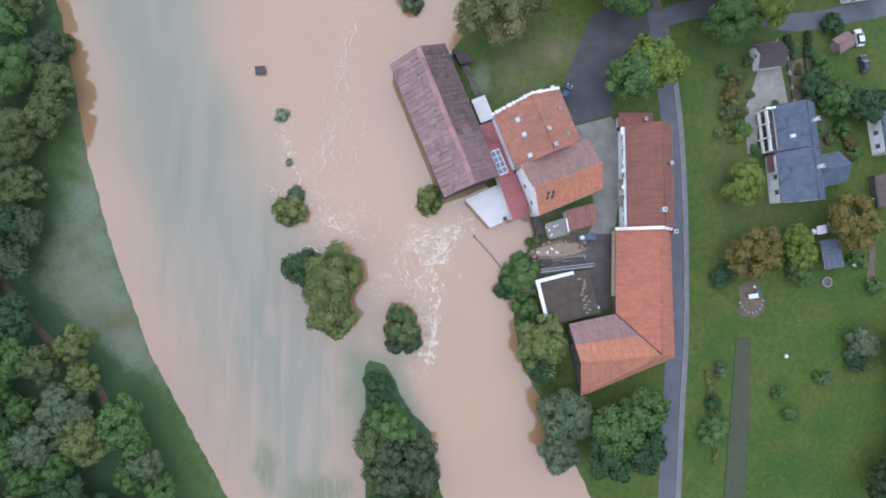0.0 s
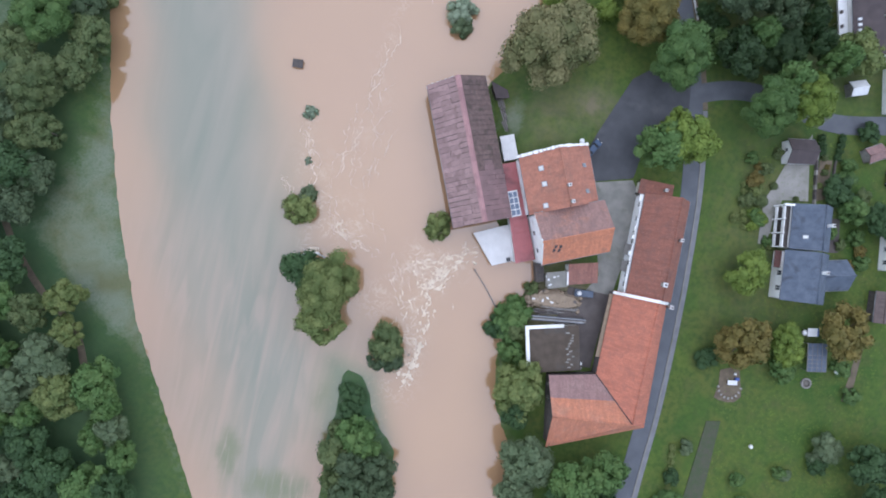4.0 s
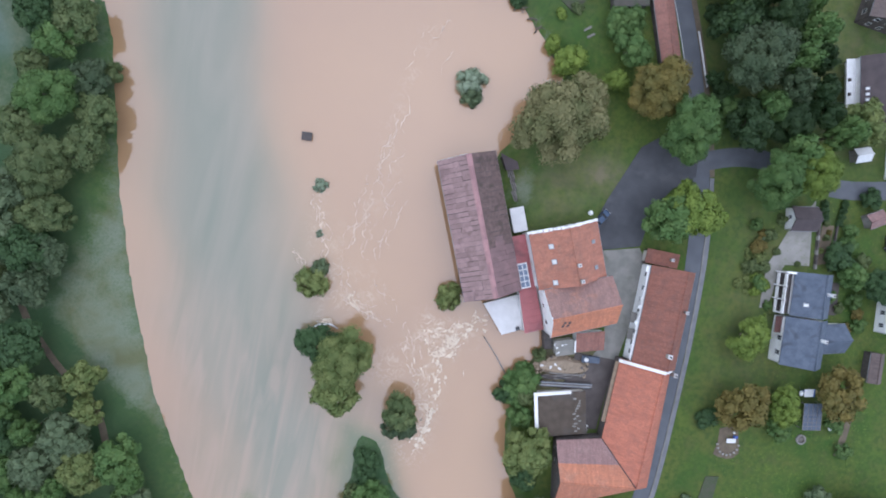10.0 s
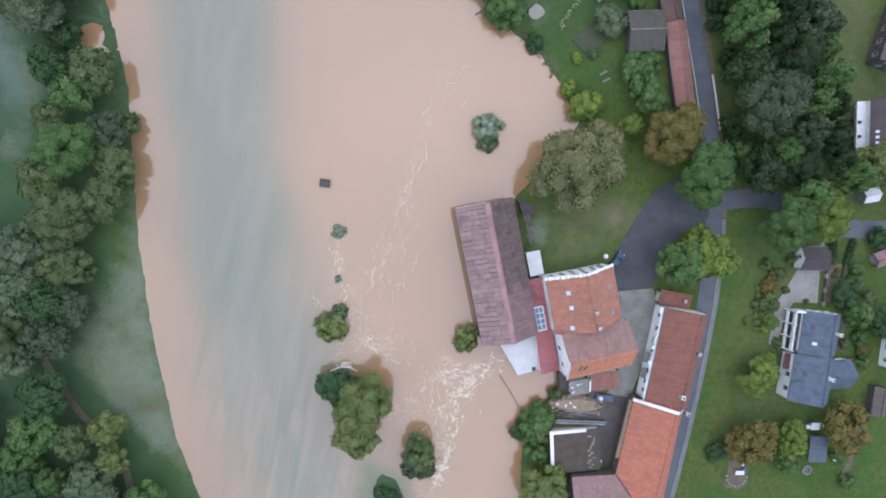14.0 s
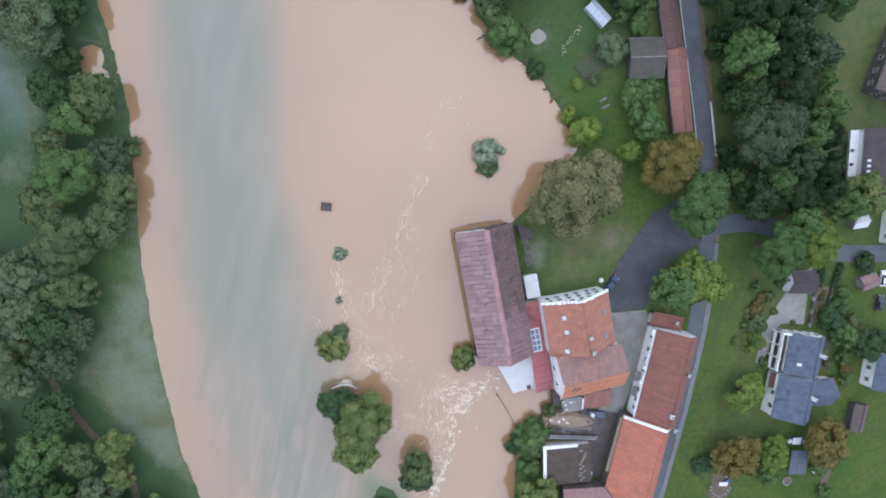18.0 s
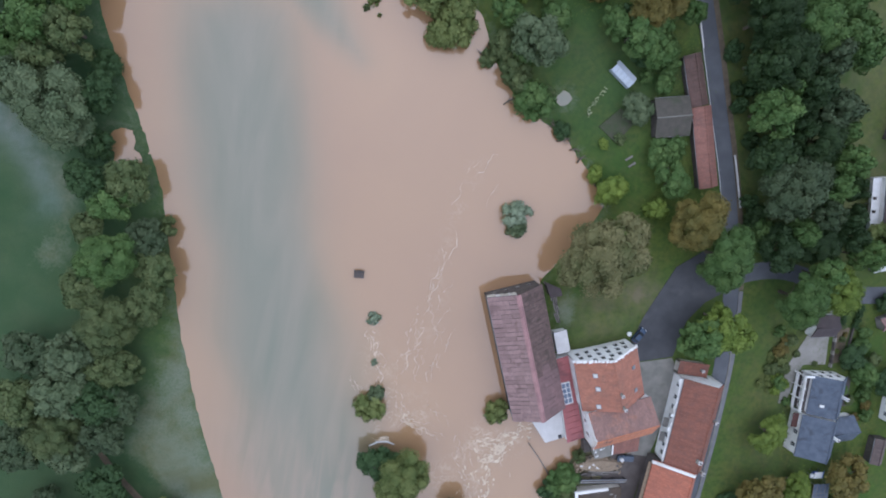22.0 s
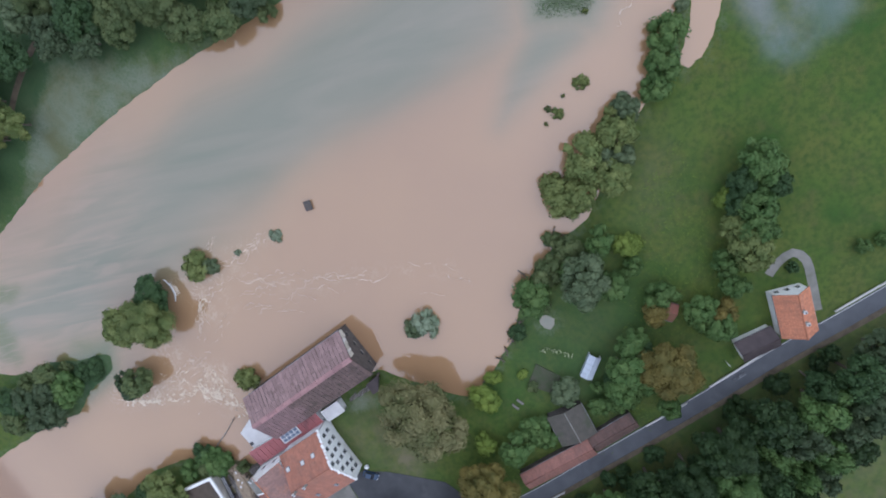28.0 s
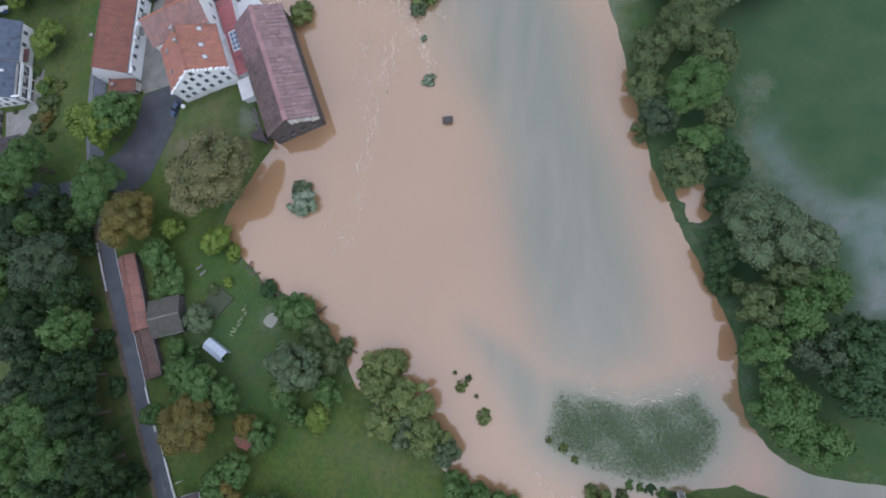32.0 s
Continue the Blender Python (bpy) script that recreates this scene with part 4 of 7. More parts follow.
# south wing
wing = thing("house_wing", 25.9, 16.0, 1.3, "cross wing of the mill house with brown and orange tiles", "house", rz=22.9)
# South slope in bright orange tiles, north slope in brown ones.
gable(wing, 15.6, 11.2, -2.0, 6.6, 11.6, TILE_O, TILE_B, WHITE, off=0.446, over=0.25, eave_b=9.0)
slab("verge_board", [(-8.1, -5.8, 6.7), (-7.85, -5.8, 6.7), (-7.85, -0.6, 11.8), (-8.1, -0.6, 11.8)], 0.12, FRAME, wing)
slab("verge_board", [(-8.1, -0.6, 11.8), (-7.85, -0.6, 11.8), (-7.85, 5.8, 9.1), (-8.1, 5.8, 9.1)], 0.12, FRAME, wing)
for x in (-5, -1.5, 2, 5.5):
    window(wing, (x, -5.6), (1, 0), 1.0, 1.3, 4.2, (0, -1))
    window(wing, (x, -5.6), (1, 0), 1.0, 1.3, 1.6, (0, -1))
for y in (-2.5, 1.5):
    window(wing, (-7.8, y), (0, 1), 1.0, 1.3, 4.2, (-1, 0))
    window(wing, (7.8, y), (0, 1), 1.0, 1.3, 4.2, (1, 0))
    window(wing, (7.8, y), (0, 1), 1.0, 1.3, 1.4, (1, 0))
for x, y in ((-5.4, -3.0), (-4.2, -3.2), (-5.0, -2.2), (-3.9, -2.4)):
    part("worn_tiles", *prism([(x + u, y + v, 11.6 + (y + v + 0.6) * 1.0 + 0.215) for u, v in ((-0.4, -0.3), (0.1, -0.42), (0.42, -0.1), (0.3, 0.34), (-0.2, 0.4))], [(x + u, y + v, 11.6 + (y + v + 0.6) * 1.0 + 0.15) for u, v in ((-0.4, -0.3), (0.1, -0.42), (0.42, -0.1), (0.3, 0.34), (-0.2, 0.4))]), DARKROOF, wing, "dark bare patch in the tiles")
# red sheet roof between barn and house
link = thing("link_building", 13.8, 18.5, 1.0, "narrow link building with dull red sheet roof", "outbuilding", rz=112.6)
walls([(-11.3, -1.7, 2.6), (11.3, -1.5, 2.6), (11.3, 1.5, 2.9), (-11.3, 2.6, 2.9)], -2.0, WHITE, link)
slab("roof_slope", [(-11.6, -2.0, 2.9), (11.6, -1.8, 2.9), (11.6, 1.7, 3.3), (-11.6, 2.8, 3.3)], 0.18, REDSHEET, link)
for k in range(15):
    x = -11.2 + k * 1.6
    tube("roof_seam", [(x, -1.9, 2.95), (x, 1.9, 3.33)], 0.04, REDSHEET, link, sides=5)
pan = thing("solar_panel", 12.5, 20.2, 4.35, "framed pale solar panel lying on the red roof", "solar panel", rz=112.6)
box("panel_frame", (0, 0, 0), (6.0, 2.4, 0.14), WHITEPLASTIC, pan)
for i in range(4):
    for j in range(2):
        box("cell", (-2.1 + i * 1.4, -0.52 + j * 1.04, 0.14), (1.2, 0.88, 0.02), SOLAR, pan)
base = thing("mill_platform", 10.9, 10.2, 0.0, "pale flat sheet roof of the turbine house over the water", "outbuilding")
ring = [(-5.8, 1.4), (2.2, 5.2), (4.3, -2.8), (-0.2, -4.9)]
walls([(x, y, 2.0) for x, y in ring], -1.5, CREAM, base)
slab("roof_slab", [(x * 1.05, y * 1.05, 2.35) for x, y in ring], 0.25, PALEROOF, base)
box("hatch", (3.3, -2.9, 2.35), (0.9, 0.9, 0.25), DARKMETAL, base, 22)
annex = thing("annex", 8.8, 32.9, 1.2, "small white annex with a flat pale roof", "outbuilding", rz=112.6)
walls([(-2.7, -1.5, 1.9), (2.7, -1.5, 1.9), (2.7, 1.5, 1.9), (-2.7, 1.5, 1.9)], -0.6, WHITE, annex)
slab("roof_slab", [(-2.9, -1.7, 2.15), (2.9, -1.7, 2.15), (2.9, 1.7, 2.15), (-2.9, 1.7, 2.15)], 0.22, PALEROOF, annex)
window(annex, (0, -1.5), (1, 0), 0.9, 0.9, 0.7, (0, -1))
nest = thing("lean_to", 4.3, 45.5, 1.0, "low lean-to with dark sheet roof at the barn corner", "outbuilding")
walls([(-2.3, 1.3, 1.6), (1.2, 0.4, 1.5), (1.9, -0.8, 1.5), (-0.7, -1.5, 1.6)], -0.8, DARKWOOD, nest)
slab("roof_slope", [(-2.8, 1.8, 2.0), (1.5, 0.7, 1.7), (2.3, -1.0, 1.7), (-0.8, -1.9, 2.0)], 0.12, DARKROOF, nest)
# timber stack beside the barn
for k, (x, y) in enumerate(((4.9, 43.4), (5.7, 42.6), (6.5, 40.6), (7.4, 38.0))):
    st = thing("timber_stack", x, y, gz(x, y), "stack of weathered dark planks on the ground", "timber", "timber by the barn", rz=112.6 + 4 * k)
    for j in range(5):
        box("plank", (0.1 * j, -0.5 + 0.22 * j, 0.05 + 0.09 * (j % 2)), (3.4 - 0.2 * j, 0.2, 0.09), DARKWOOD if j % 2 else GREYWOOD, st)
# lean-to buildings south of the wing
lean = thing("lean_to", 31.9, 7.7, 1.3, "low lean-to with dull red tile roof under the wing", "outbuilding", rz=15)
walls([(-3.3, -2.1, 2.0), (3.3, -2.1, 2.0), (3.3, 2.2, 3.0), (-3.3, 2.2, 3.0)], -0.5, WHITE, lean)
slab("roof_slope", [(-3.5, -2.5, 2.1), (3.5, -2.5, 2.1), (3.5, 2.4, 3.25), (-3.5, 2.4, 3.25)], 0.18, TILE_D, lean)
slab("verge_board", [(-3.85, -2.5, 2.2), (-3.5, -2.5, 2.2), (-3.5, 0.6, 2.95), (-3.85, 0.6, 2.95)], 0.2, WHITE, lean)
shed = thing("lean_to", 26.3, 5.0, 1.2, "low shed with pale grey sheet roof", "outbuilding", rz=18)
walls([(-2.2, -1.7, 1.9), (2.2, -1.7, 1.9), (2.2, 1.7, 2.3), (-2.2, 1.7, 2.3)], -0.6, CREAM, shed)
slab("roof_slope", [(-2.4, -1.9, 2.05), (2.4, -1.9, 2.05), (2.4, 1.9, 2.5), (-2.4, 1.9, 2.5)], 0.14, CONCRETE, shed)

# ---- long house with white walls ----
long_house = thing("long_house", 46.9, 17.0, 1.4, "long white house with brown-red tile roof at the road", "house", rz=90.0 + 0.6)
gable(long_house, 23.4, 10.4, -0.5, 5.6, 8.8, TILE_L, TILE_L, WHITE, off=0.34, over=0.1, eave_b=5.0)
for k, x in enumerate((-9.6, -7.4, -4.6, 0.6, 3.2, 6.0, 9.4)):
    window(long_house, (x, 5.2), (1, 0), 1.1, 1.3, 2.6, (0, 1))
for k, x in enumerate((-5.5, -1.5)):
    slab("porch_roof", [(x - 1.3, 5.2, 2.9), (x + 1.3, 5.2, 2.9), (x + 1.3, 6.5, 2.6), (x - 1.3, 6.5, 2.6)], 0.1, GREYWOOD, long_house)
for x in (-9.0, -5.6, -2.2, 1.2, 4.6, 8.0):
    window(long_house, (x, -5.2), (1, 0), 1.0, 1.3, 2.4, (0, -1))
box("door", (10.4, -5.22, 0.0), (1.0, 0.1, 2.05), DARKWOOD, long_house)
# Added white blocks along the west eaves, standing in for the brightly lit facade.
g = random.Random(31)
px = -11.7
while px < 11.2:
    w = g.uniform(0.7, 1.7)
    d = g.choice((0.35, 0.5, 0.75, 0.95))
    box("cornice_block", (px + w / 2, 5.26 + d / 2, 4.25), (w * 0.98, d, 0.42), WHITE, long_house)
    px += w
chimney(long_house, -8.2, -1.2, 7.6, 9.7, 0.9)
chimney(long_house, 2.4, -3.6, 6.6, 8.7, 0.6)
window(long_house, (11.7, -2.4), (0, 1), 0.9, 1.0, 2.0, (1, 0))
north = thing("low_annex", 44.8, 30.6, 1.4, "low brown-roofed annex at the end of the long house", "outbuilding", rz=90)
walls([(-1.6, -3.9, 2.6), (1.6, -3.9, 2.6), (1.6, 3.6, 2.3), (-1.6, 3.6, 2.3)], -0.5, CREAM, north)
slab("roof_slope", [(-1.6, -4.2, 2.8), (1.9, -4.2, 2.8), (1.9, 3.9, 2.5), (-1.6, 3.9, 2.5)], 0.16, TILE_L, north)
chimney(north, 0.2, -2.2, 2.6, 3.8, 0.6)

# ---- the L-shaped barn with orange roofs ----
ell = thing("corner_barn", 40.0, -12.0, 1.4, "L-shaped farm building with orange and mauve tile roofs", "barn")


def at(pts, ox=40.0, oy=-12.0, oz=1.4):
    return [(x - ox, y - oy, z - oz) for x, y, z in pts]


walls([(x - 40, y + 12, z - 1.4) for x, y, z in ((39.9, 5.0, 5.6), (47.8, 5.2, 10.2), (51.4, 5.2, 6.6), (51.8, -23.8, 6.6), (31.4, -32.6, 5.6), (30.0, -24.6, 9.6), (28.8, -17.2, 5.6), (39.5, -14.8, 5.6))], -0.6, DARKWOOD, ell)
slab("roof_slope", at([(39.4, 5.3, 5.5), (48.0, 5.4, 10.4), (47.6, -23.2, 10.4), (39.2, -14.6, 5.5)]), 0.22, TILE_E, ell)
slab("roof_slope", at([(48.0, 5.4, 10.4), (51.8, 5.3, 6.4), (52.4, -24.3, 6.4), (47.6, -23.2, 10.4)]), 0.22, TILE_E, ell)
slab("roof_slope", at([(28.3, -16.9, 5.5), (39.2, -14.6, 5.5), (43.6, -19.2, 8.1), (29.0, -21.3, 7.9)]), 0.22, TILE_M, ell)
slab("roof_slope", at([(29.0, -21.3, 7.9), (43.6, -19.2, 8.1), (47.6, -23.2, 10.4), (29.7, -24.9, 9.9)]), 0.22, TILE_S, ell)
slab("roof_slope", at([(29.7, -24.9, 9.9), (47.6, -23.2, 10.4), (52.4, -24.3, 6.4), (31.0, -33.3, 5.3)]), 0.22, TILE_S, ell)
tube("ridge_cap", at([(48.0, 5.4, 10.45), (47.8, -9, 10.45), (47.6, -23.2, 10.45)]), 0.17, TILE_E, ell)
tube("ridge_cap", at([(47.6, -23.2, 10.45), (38.6, -24.1, 10.2), (29.7, -24.9, 9.95)]), 0.17, TILE_S, ell)
tube("valley_gutter", at([(39.2, -14.6, 5.55), (43.4, -18.9, 8.0), (47.6, -23.2, 10.45)]), 0.12, DARKMETAL, ell)
slab("porch_roof", at([(38.7, 4.4, 4.9), (39.6, 4.4, 5.1), (39.3, -10.6, 5.1), (38.4, -10.6, 4.9)]), 0.16, TANWOOD, ell, "weathered boards of the eaves gallery")
slab("parapet", at([(39.2, 4.5, 5.9), (48.0, 4.5, 10.95), (48.0, 5.2, 10.95), (39.2, 5.2, 5.9)]), 0.6, WHITE, ell)
slab("parapet", at([(48.0, 4.5, 10.95), (52.2, 4.5, 6.6), (52.2, 5.2, 6.6), (48.0, 5.2, 10.95)]), 0.6, WHITE, ell)
for y in (-2.0, -8.0, -14.0, -20.0):
    window(ell, (11.72, y + 12), (0, 1), 1.0, 1.1, 2.4, (1, 0), frame_mat=GREYWOOD)
box("barn_door", (11.75, 9.0, 0.0), (0.12, 3.0, 3.0), DARKWOOD, ell)
chimney(ell, 12.2, 16.2, 4.2, 6.8, 0.8)
for p in ((29.3, -19.2), (29.9, -22.3)):
    window(ell, (p[0] - 40.3, p[1] + 12), (0.2, -0.98), 1.0, 1.2, 2.5, (-0.98, -0.2), frame_mat=GREYWOOD)

# ---- flat-roofed shed in the court ----
flat = thing("flat_shed", 29.0, -10.6, 1.2, "shed with brown gravelled flat roof and white parapet", "shed", rz=14)
walls([(-6.2, -5.6, 2.4), (5.6, -5.6, 2.4), (5.6, 4.9, 2.4), (-6.2, 4.9, 2.4)], -0.6, CREAM, flat)
slab("roof_slab", [(-6.2, -5.6, 2.65), (5.8, -5.6, 2.65), (5.8, 5.0, 2.65), (-6.2, 5.0, 2.65)], 0.22, FLATROOF, flat)
slab("parapet", [(-6.9, -5.6, 2.95), (-6.1, -5.6, 2.95), (-6.1, 5.4, 2.95), (-6.9, 5.4, 2.95)], 0.5, WHITE, flat)
slab("parapet", [(-6.1, 4.6, 2.95), (2.2, 4.6, 2.95), (2.2, 5.4, 2.95), (-6.1, 5.4, 2.95)], 0.5, WHITE, flat)
g = random.Random(3)
for k in range(14):
    box("roof_slab_tile", (3.6 + g.uniform(-0.9, 0.9), -4.8 + k * 0.62, 2.65), (g.uniform(0.4, 0.9), 0.35, 0.06), CONCRETE, flat, g.uniform(-30, 30))

# ---- slate house across the road ----
slate = thing("slate_house", 82.5, 29.3, 2.2, "white house with blue-grey slate roof and timber balconies", "house", rz=96)
gable(slate, 10.2, 9.2, -0.8, 4.2, 7.2, SLATE, SLATE, WHITE, off=0.435, over=0.25, eave_b=4.0)
for row, zz in ((0, 0.6), (1, 3.0)):
    for y in (-2.8, -0.4, 2.2):
        window(slate, (5.1, y), (0, 1), 1.2, 1.2, zz, (1, 0))
roof_window(slate, -2.4, 2.4, 7.2 - 0.62 * 3.0 + 0.2, -0.62, 0.9, 1.0, WHITEPLASTIC)
for k in range(2):
    # Dark floors: the shadow between the white rails, put into their colour.
    slab("balcony_floor", [(-5.0, 4.6, 0.4 + 2.5 * k), (4.8, 4.6, 0.4 + 2.5 * k), (4.8, 6.4, 0.4 + 2.5 * k), (-5.0, 6.4, 0.4 + 2.5 * k)], 0.2, DARKWOOD, slate)
    for x in (-4.9, -1.6, 1.7):
        slab("balcony_rail", [(x, 6.35, 1.3 + 2.5 * k), (x + 2.9, 6.35, 1.3 + 2.5 * k), (x + 2.9, 6.6, 1.3 + 2.5 * k), (x, 6.6, 1.3 + 2.5 * k)], 0.8, WHITE, slate)
for x in (-5.0, -1.7, 1.6, 4.9):
    box("balcony_post", (x, 6.5, -0.8), (0.28, 0.28, 4.9), WHITE, slate)
slab("balcony_beam", [(4.7, 4.6, 4.3), (5.2, 4.6, 4.3), (5.2, 6.8, 4.1), (4.7, 6.8, 4.1)], 0.3, WHITE, slate)
for x in (-3.4, -0.2, 3.0):
    window(slate, (x, -4.6), (1, 0), 1.1, 1.2, 1.2, (0, -1))
    window(slate, (x, 4.6), (1, 0), 1.1, 1.5, 0.7, (0, 1))
slate2 = thing("slate_house", 83.3, 17.6, 2.2, "southern half of the white house with slate roof", "house", rz=94.8)
gable(slate2, 11.4, 10.2, -0.8, 4.2, 7.5, SLATE, SLATE, WHITE, off=0.42, over=0.25, eave_b=4.0)
for y in (-3.6, 0, 3.6):
    window(slate2, (-5.7, y), (0, 1), 1.2, 1.2, 1.4, (-1, 0))
for x in (-3.2, 0.4):
    window(slate2, (x, 5.1), (1, 0), 1.2, 1.3, 2.0, (0, 1))
slab("side_porch", [(1.6, 5.1, 2.6), (5.6, 5.1, 2.6), (5.6, 6.6, 2.4), (1.6, 6.6, 2.4)], 0.14, surf("red_brown_boards", (0.12, 0.05, 0.04), (0.09, 0.04, 0.035), 1.0, 0.8), slate2)
chimney(slate2, 1.4, -1.6, 6.2, 8.8, 0.7, WHITE)
chimney(slate, 0.6, -2.2, 5.6, 8.0, 0.7, WHITE)
ext = thing("house_extension", 91.6, 19.6, 2.2, "low extension with dark slate roof", "outbuilding", rz=14)
gable(ext, 7.0, 6.8, -0.8, 2.4, 4.6, SLATE, SLATE, WHITE, over=0.25)
gar = thing("garage", 78.0, 47.2, 2.0, "small garage with white door front and brown roof", "garage", rz=10)
gable(gar, 6.4, 5.4, -0.6, 2.2, 3.6, DARKROOF, DARKROOF, WHITE, over=0.25)
window(gar, (-3.2, 0.4), (0, 1), 0.9, 0.8, 1.2, (-1, 0))

# ---- houses at the eastern edge ----
for x, y, rz, L, W, e, r, rm, lab in (
        (101.5, 67.5, 100, 11.0, 10.0, 5.2, 8.8, SLATE, "white gabled house with dark blue roof"),
        (88.3, 80.3, 103.7, 16.4, 12.0, 4.4, 7.2, DARKROOF, "long white house with dark brown roof and skylights"),
        (86.8, 104.4, 84, 16.8, 11.0, 4.2, 6.6, BROWNROOF, "house with grey-brown roof and dark walls"),
        (108.2, 28.8, 97, 9.6, 9.0, 4.0, 6.6, SLATE, "white house with grey roof and balcony"),
        (105.2, 14.6, 95, 7.4, 3.4, 2.2, 3.0, BROWNROOF, "garden shed with grey-brown roof")):
    ob = thing("house" if L > 9 else "garden_shed", x, y, gz(x, y), lab, "house" if L > 9 else "shed", rz=rz)
    gable(ob, L, W, -1.0, e, r, rm, rm, WHITE if rm is not BROWNROOF else DARKWOOD, over=0.15)
    if L > 9:
        for row in (0.8, 3.3):
            for k in range(-1, 2):
                window(ob, (-L / 2, k * W * 0.28), (0, 1), 1.1, 1.1, row, (-1, 0))
                window(ob, (L / 2, k * W * 0.28), (0, 1), 1.1, 1.1, row, (1, 0))
        for k in range(int(L / 3.4)):
            window(ob, (-L / 2 + 2 + k * 3.2, W / 2), (1, 0), 1.1, 1.2, 1.4, (0, 1))
        s = (r - e) / (W / 2)
        for k in range(5 if rm is DARKROOF else 0):
            roof_window(ob, -4.6 + 1.3 * k, W * 0.42, r - s * W * 0.42 + 0.2, -s, 0.75, 0.8, WHITEPLASTIC)
        chimney(ob, 0.5, 0.6, r - 1, r + 1.2, 0.6)
    if rm is DARKROOF:
        slab("balcony", [(-L / 2, W / 2, 2.9), (L / 2, W / 2, 2.9), (L / 2, W / 2 + 2.2, 2.8), (-L / 2, W / 2 + 2.2, 2.8)], 0.2, WHITEPLASTIC, ob, "white balcony along the whole front")
        for k in range(6):
            box("balcony_post", (-L / 2 + 0.4 + k * (L - 0.8) / 5, W / 2 + 1.0, -0.6), (0.16, 0.16, 3.25), GREYWOOD, ob)
        for k in range(3):
            box("planter", (-3.6 + 3.4 * k, W / 2 + 1.7, 2.86), (0.7, 0.5, 0.5), DARKWOOD, ob)

# ---- garden sheds north of the mill ----
row = thing("long_shed", 33.2, 85.8, 1.5, "long narrow shed along the road, orange tiles", "shed", rz=110.8)
gable(row, 19.0, 4.4, -0.5, 2.2, 3.3, TILE_D, TILE_D, DARKWOOD, over=0.2)
row2 = thing("long_shed", 27.0, 100.4, 1.5, "end of the long shed with old dark brown tiles", "shed", rz=114)
gable(row2, 11.6, 4.0, -0.5, 2.0, 3.1, TILE_K, TILE_K, DARKWOOD, over=0.2)
barnlet = thing("wooden_shed", 23.2, 91.2, 1.5, "wooden shed with mossy dark sheet roof and pale ridge", "shed", rz=15)
gable(barnlet, 8.2, 8.6, -0.5, 2.2, 3.3, MOSSROOF, MOSSROOF, DARKWOOD, over=0.25, cap=CONCRETE)
gh = thing("greenhouse", 9.6, 98.5, 1.45, "small greenhouse with white translucent sheets", "greenhouse", rz=-32)
for u in (-1, 1):
    for k in range(6):
        box("frame_post", (-3.0 + 1.2 * k, u * 1.3, 0), (0.07, 0.07, 1.6), WHITEPLASTIC, gh)
    for k in range(5):
        x = -3.0 + 1.2 * k
        slab("roof_sheet", [(x + 0.02, u * 1.45, 1.6), (x + 1.18, u * 1.45, 1.6), (x + 1.18, 0, 2.3), (x + 0.02, 0, 2.3)], 0.03, POLY, gh)
        slab("side_sheet", [(x + 0.05, u * 1.33, 1.6), (x + 1.15, u * 1.33, 1.6), (x + 1.15, u * 1.36, 1.6), (x + 0.05, u * 1.36, 1.6)], 1.5, POLY, gh)
# the roadside house to the north
oh = thing("road_house", 4.6, 142.9, 1.5, "roadside house with bright orange tile roof", "house", rz=4)
gable(oh, 9.8, 7.0, -0.5, 3.6, 6.4, TILE_O, TILE_O, WHITE, over=0.25)
for y in (-2.2, 0, 2.2):
    window(oh, (-4.9, y), (0, 1), 1.0, 1.2, 1.4, (-1, 0))
chimney(oh, 1.4, 0.3, 5.6, 7.4, 0.6)
chimney(oh, -1.4, 0.2, 5.6, 7.4, 0.6)
ohl = thing("road_house_annex", 11.0, 135.0, 1.5, "dark-roofed annex of the roadside house", "outbuilding", rz=107)
gable(ohl, 8.0, 4.8, -0.5, 2.2, 3.8, DARKROOF, DARKROOF, WHITE, over=0.25)

# ---- loose things: the court behind the mill ----
def car(x, y, rz, paint, label):
    ob = thing("car", x, y, gz(x, y) + 0.1, label, "car", rz=rz)
    prof = [(-2.1, 0.35), (-2.15, 0.75), (-1.9, 0.95), (-1.2, 1.0), (0.9, 0.98), (1.9, 0.85), (2.15, 0.6), (2.1, 0.32)]
    w = 0.86
    body = part("body", *prism([(u, -w, v) for u, v in prof], [(u, w, v) for u, v in prof]), paint, ob)
    cab = [(-1.75, 0.97), (-1.35, 1.42), (0.2, 1.46), (0.95, 0.99)]
    part("cabin", *prism([(u, -w + 0.06 + (v > 1.2) * 0.12, v) for u, v in cab], [(u, w - 0.06 - (v > 1.2) * 0.12, v) for u, v in cab]), GLASS, ob)
    slab("roof_panel", [(-1.3, -0.66, 1.49), (0.15, -0.66, 1.5), (0.15, 0.66, 1.5), (-1.3, 0.66, 1.49)], 0.05, paint, ob)
    for u in (-1.35, 1.35):
        for s in (-1, 1):
            wh = tube("wheel", [(u, s * 0.72, 0.32), (u, s * 0.9, 0.32)], 0.32, RUBBER, ob, sides=12)
            tube("rim", [(u, s * 0.89, 0.32), (u, s * 0.915, 0.32)], 0.19, METAL, wh, sides=10)
    for s in (-1, 1):
        box("headlight", (2.08, s * 0.6, 0.6), (0.12, 0.32, 0.14), WHITEPLASTIC, body)
        box("tail_light", (-2.14, s * 0.66, 0.7), (0.06, 0.24, 0.14), REDPAINT, body)
        box("mirror", (0.72, s * 0.95, 0.98), (0.14, 0.18, 0.12), paint, body)
    return ob


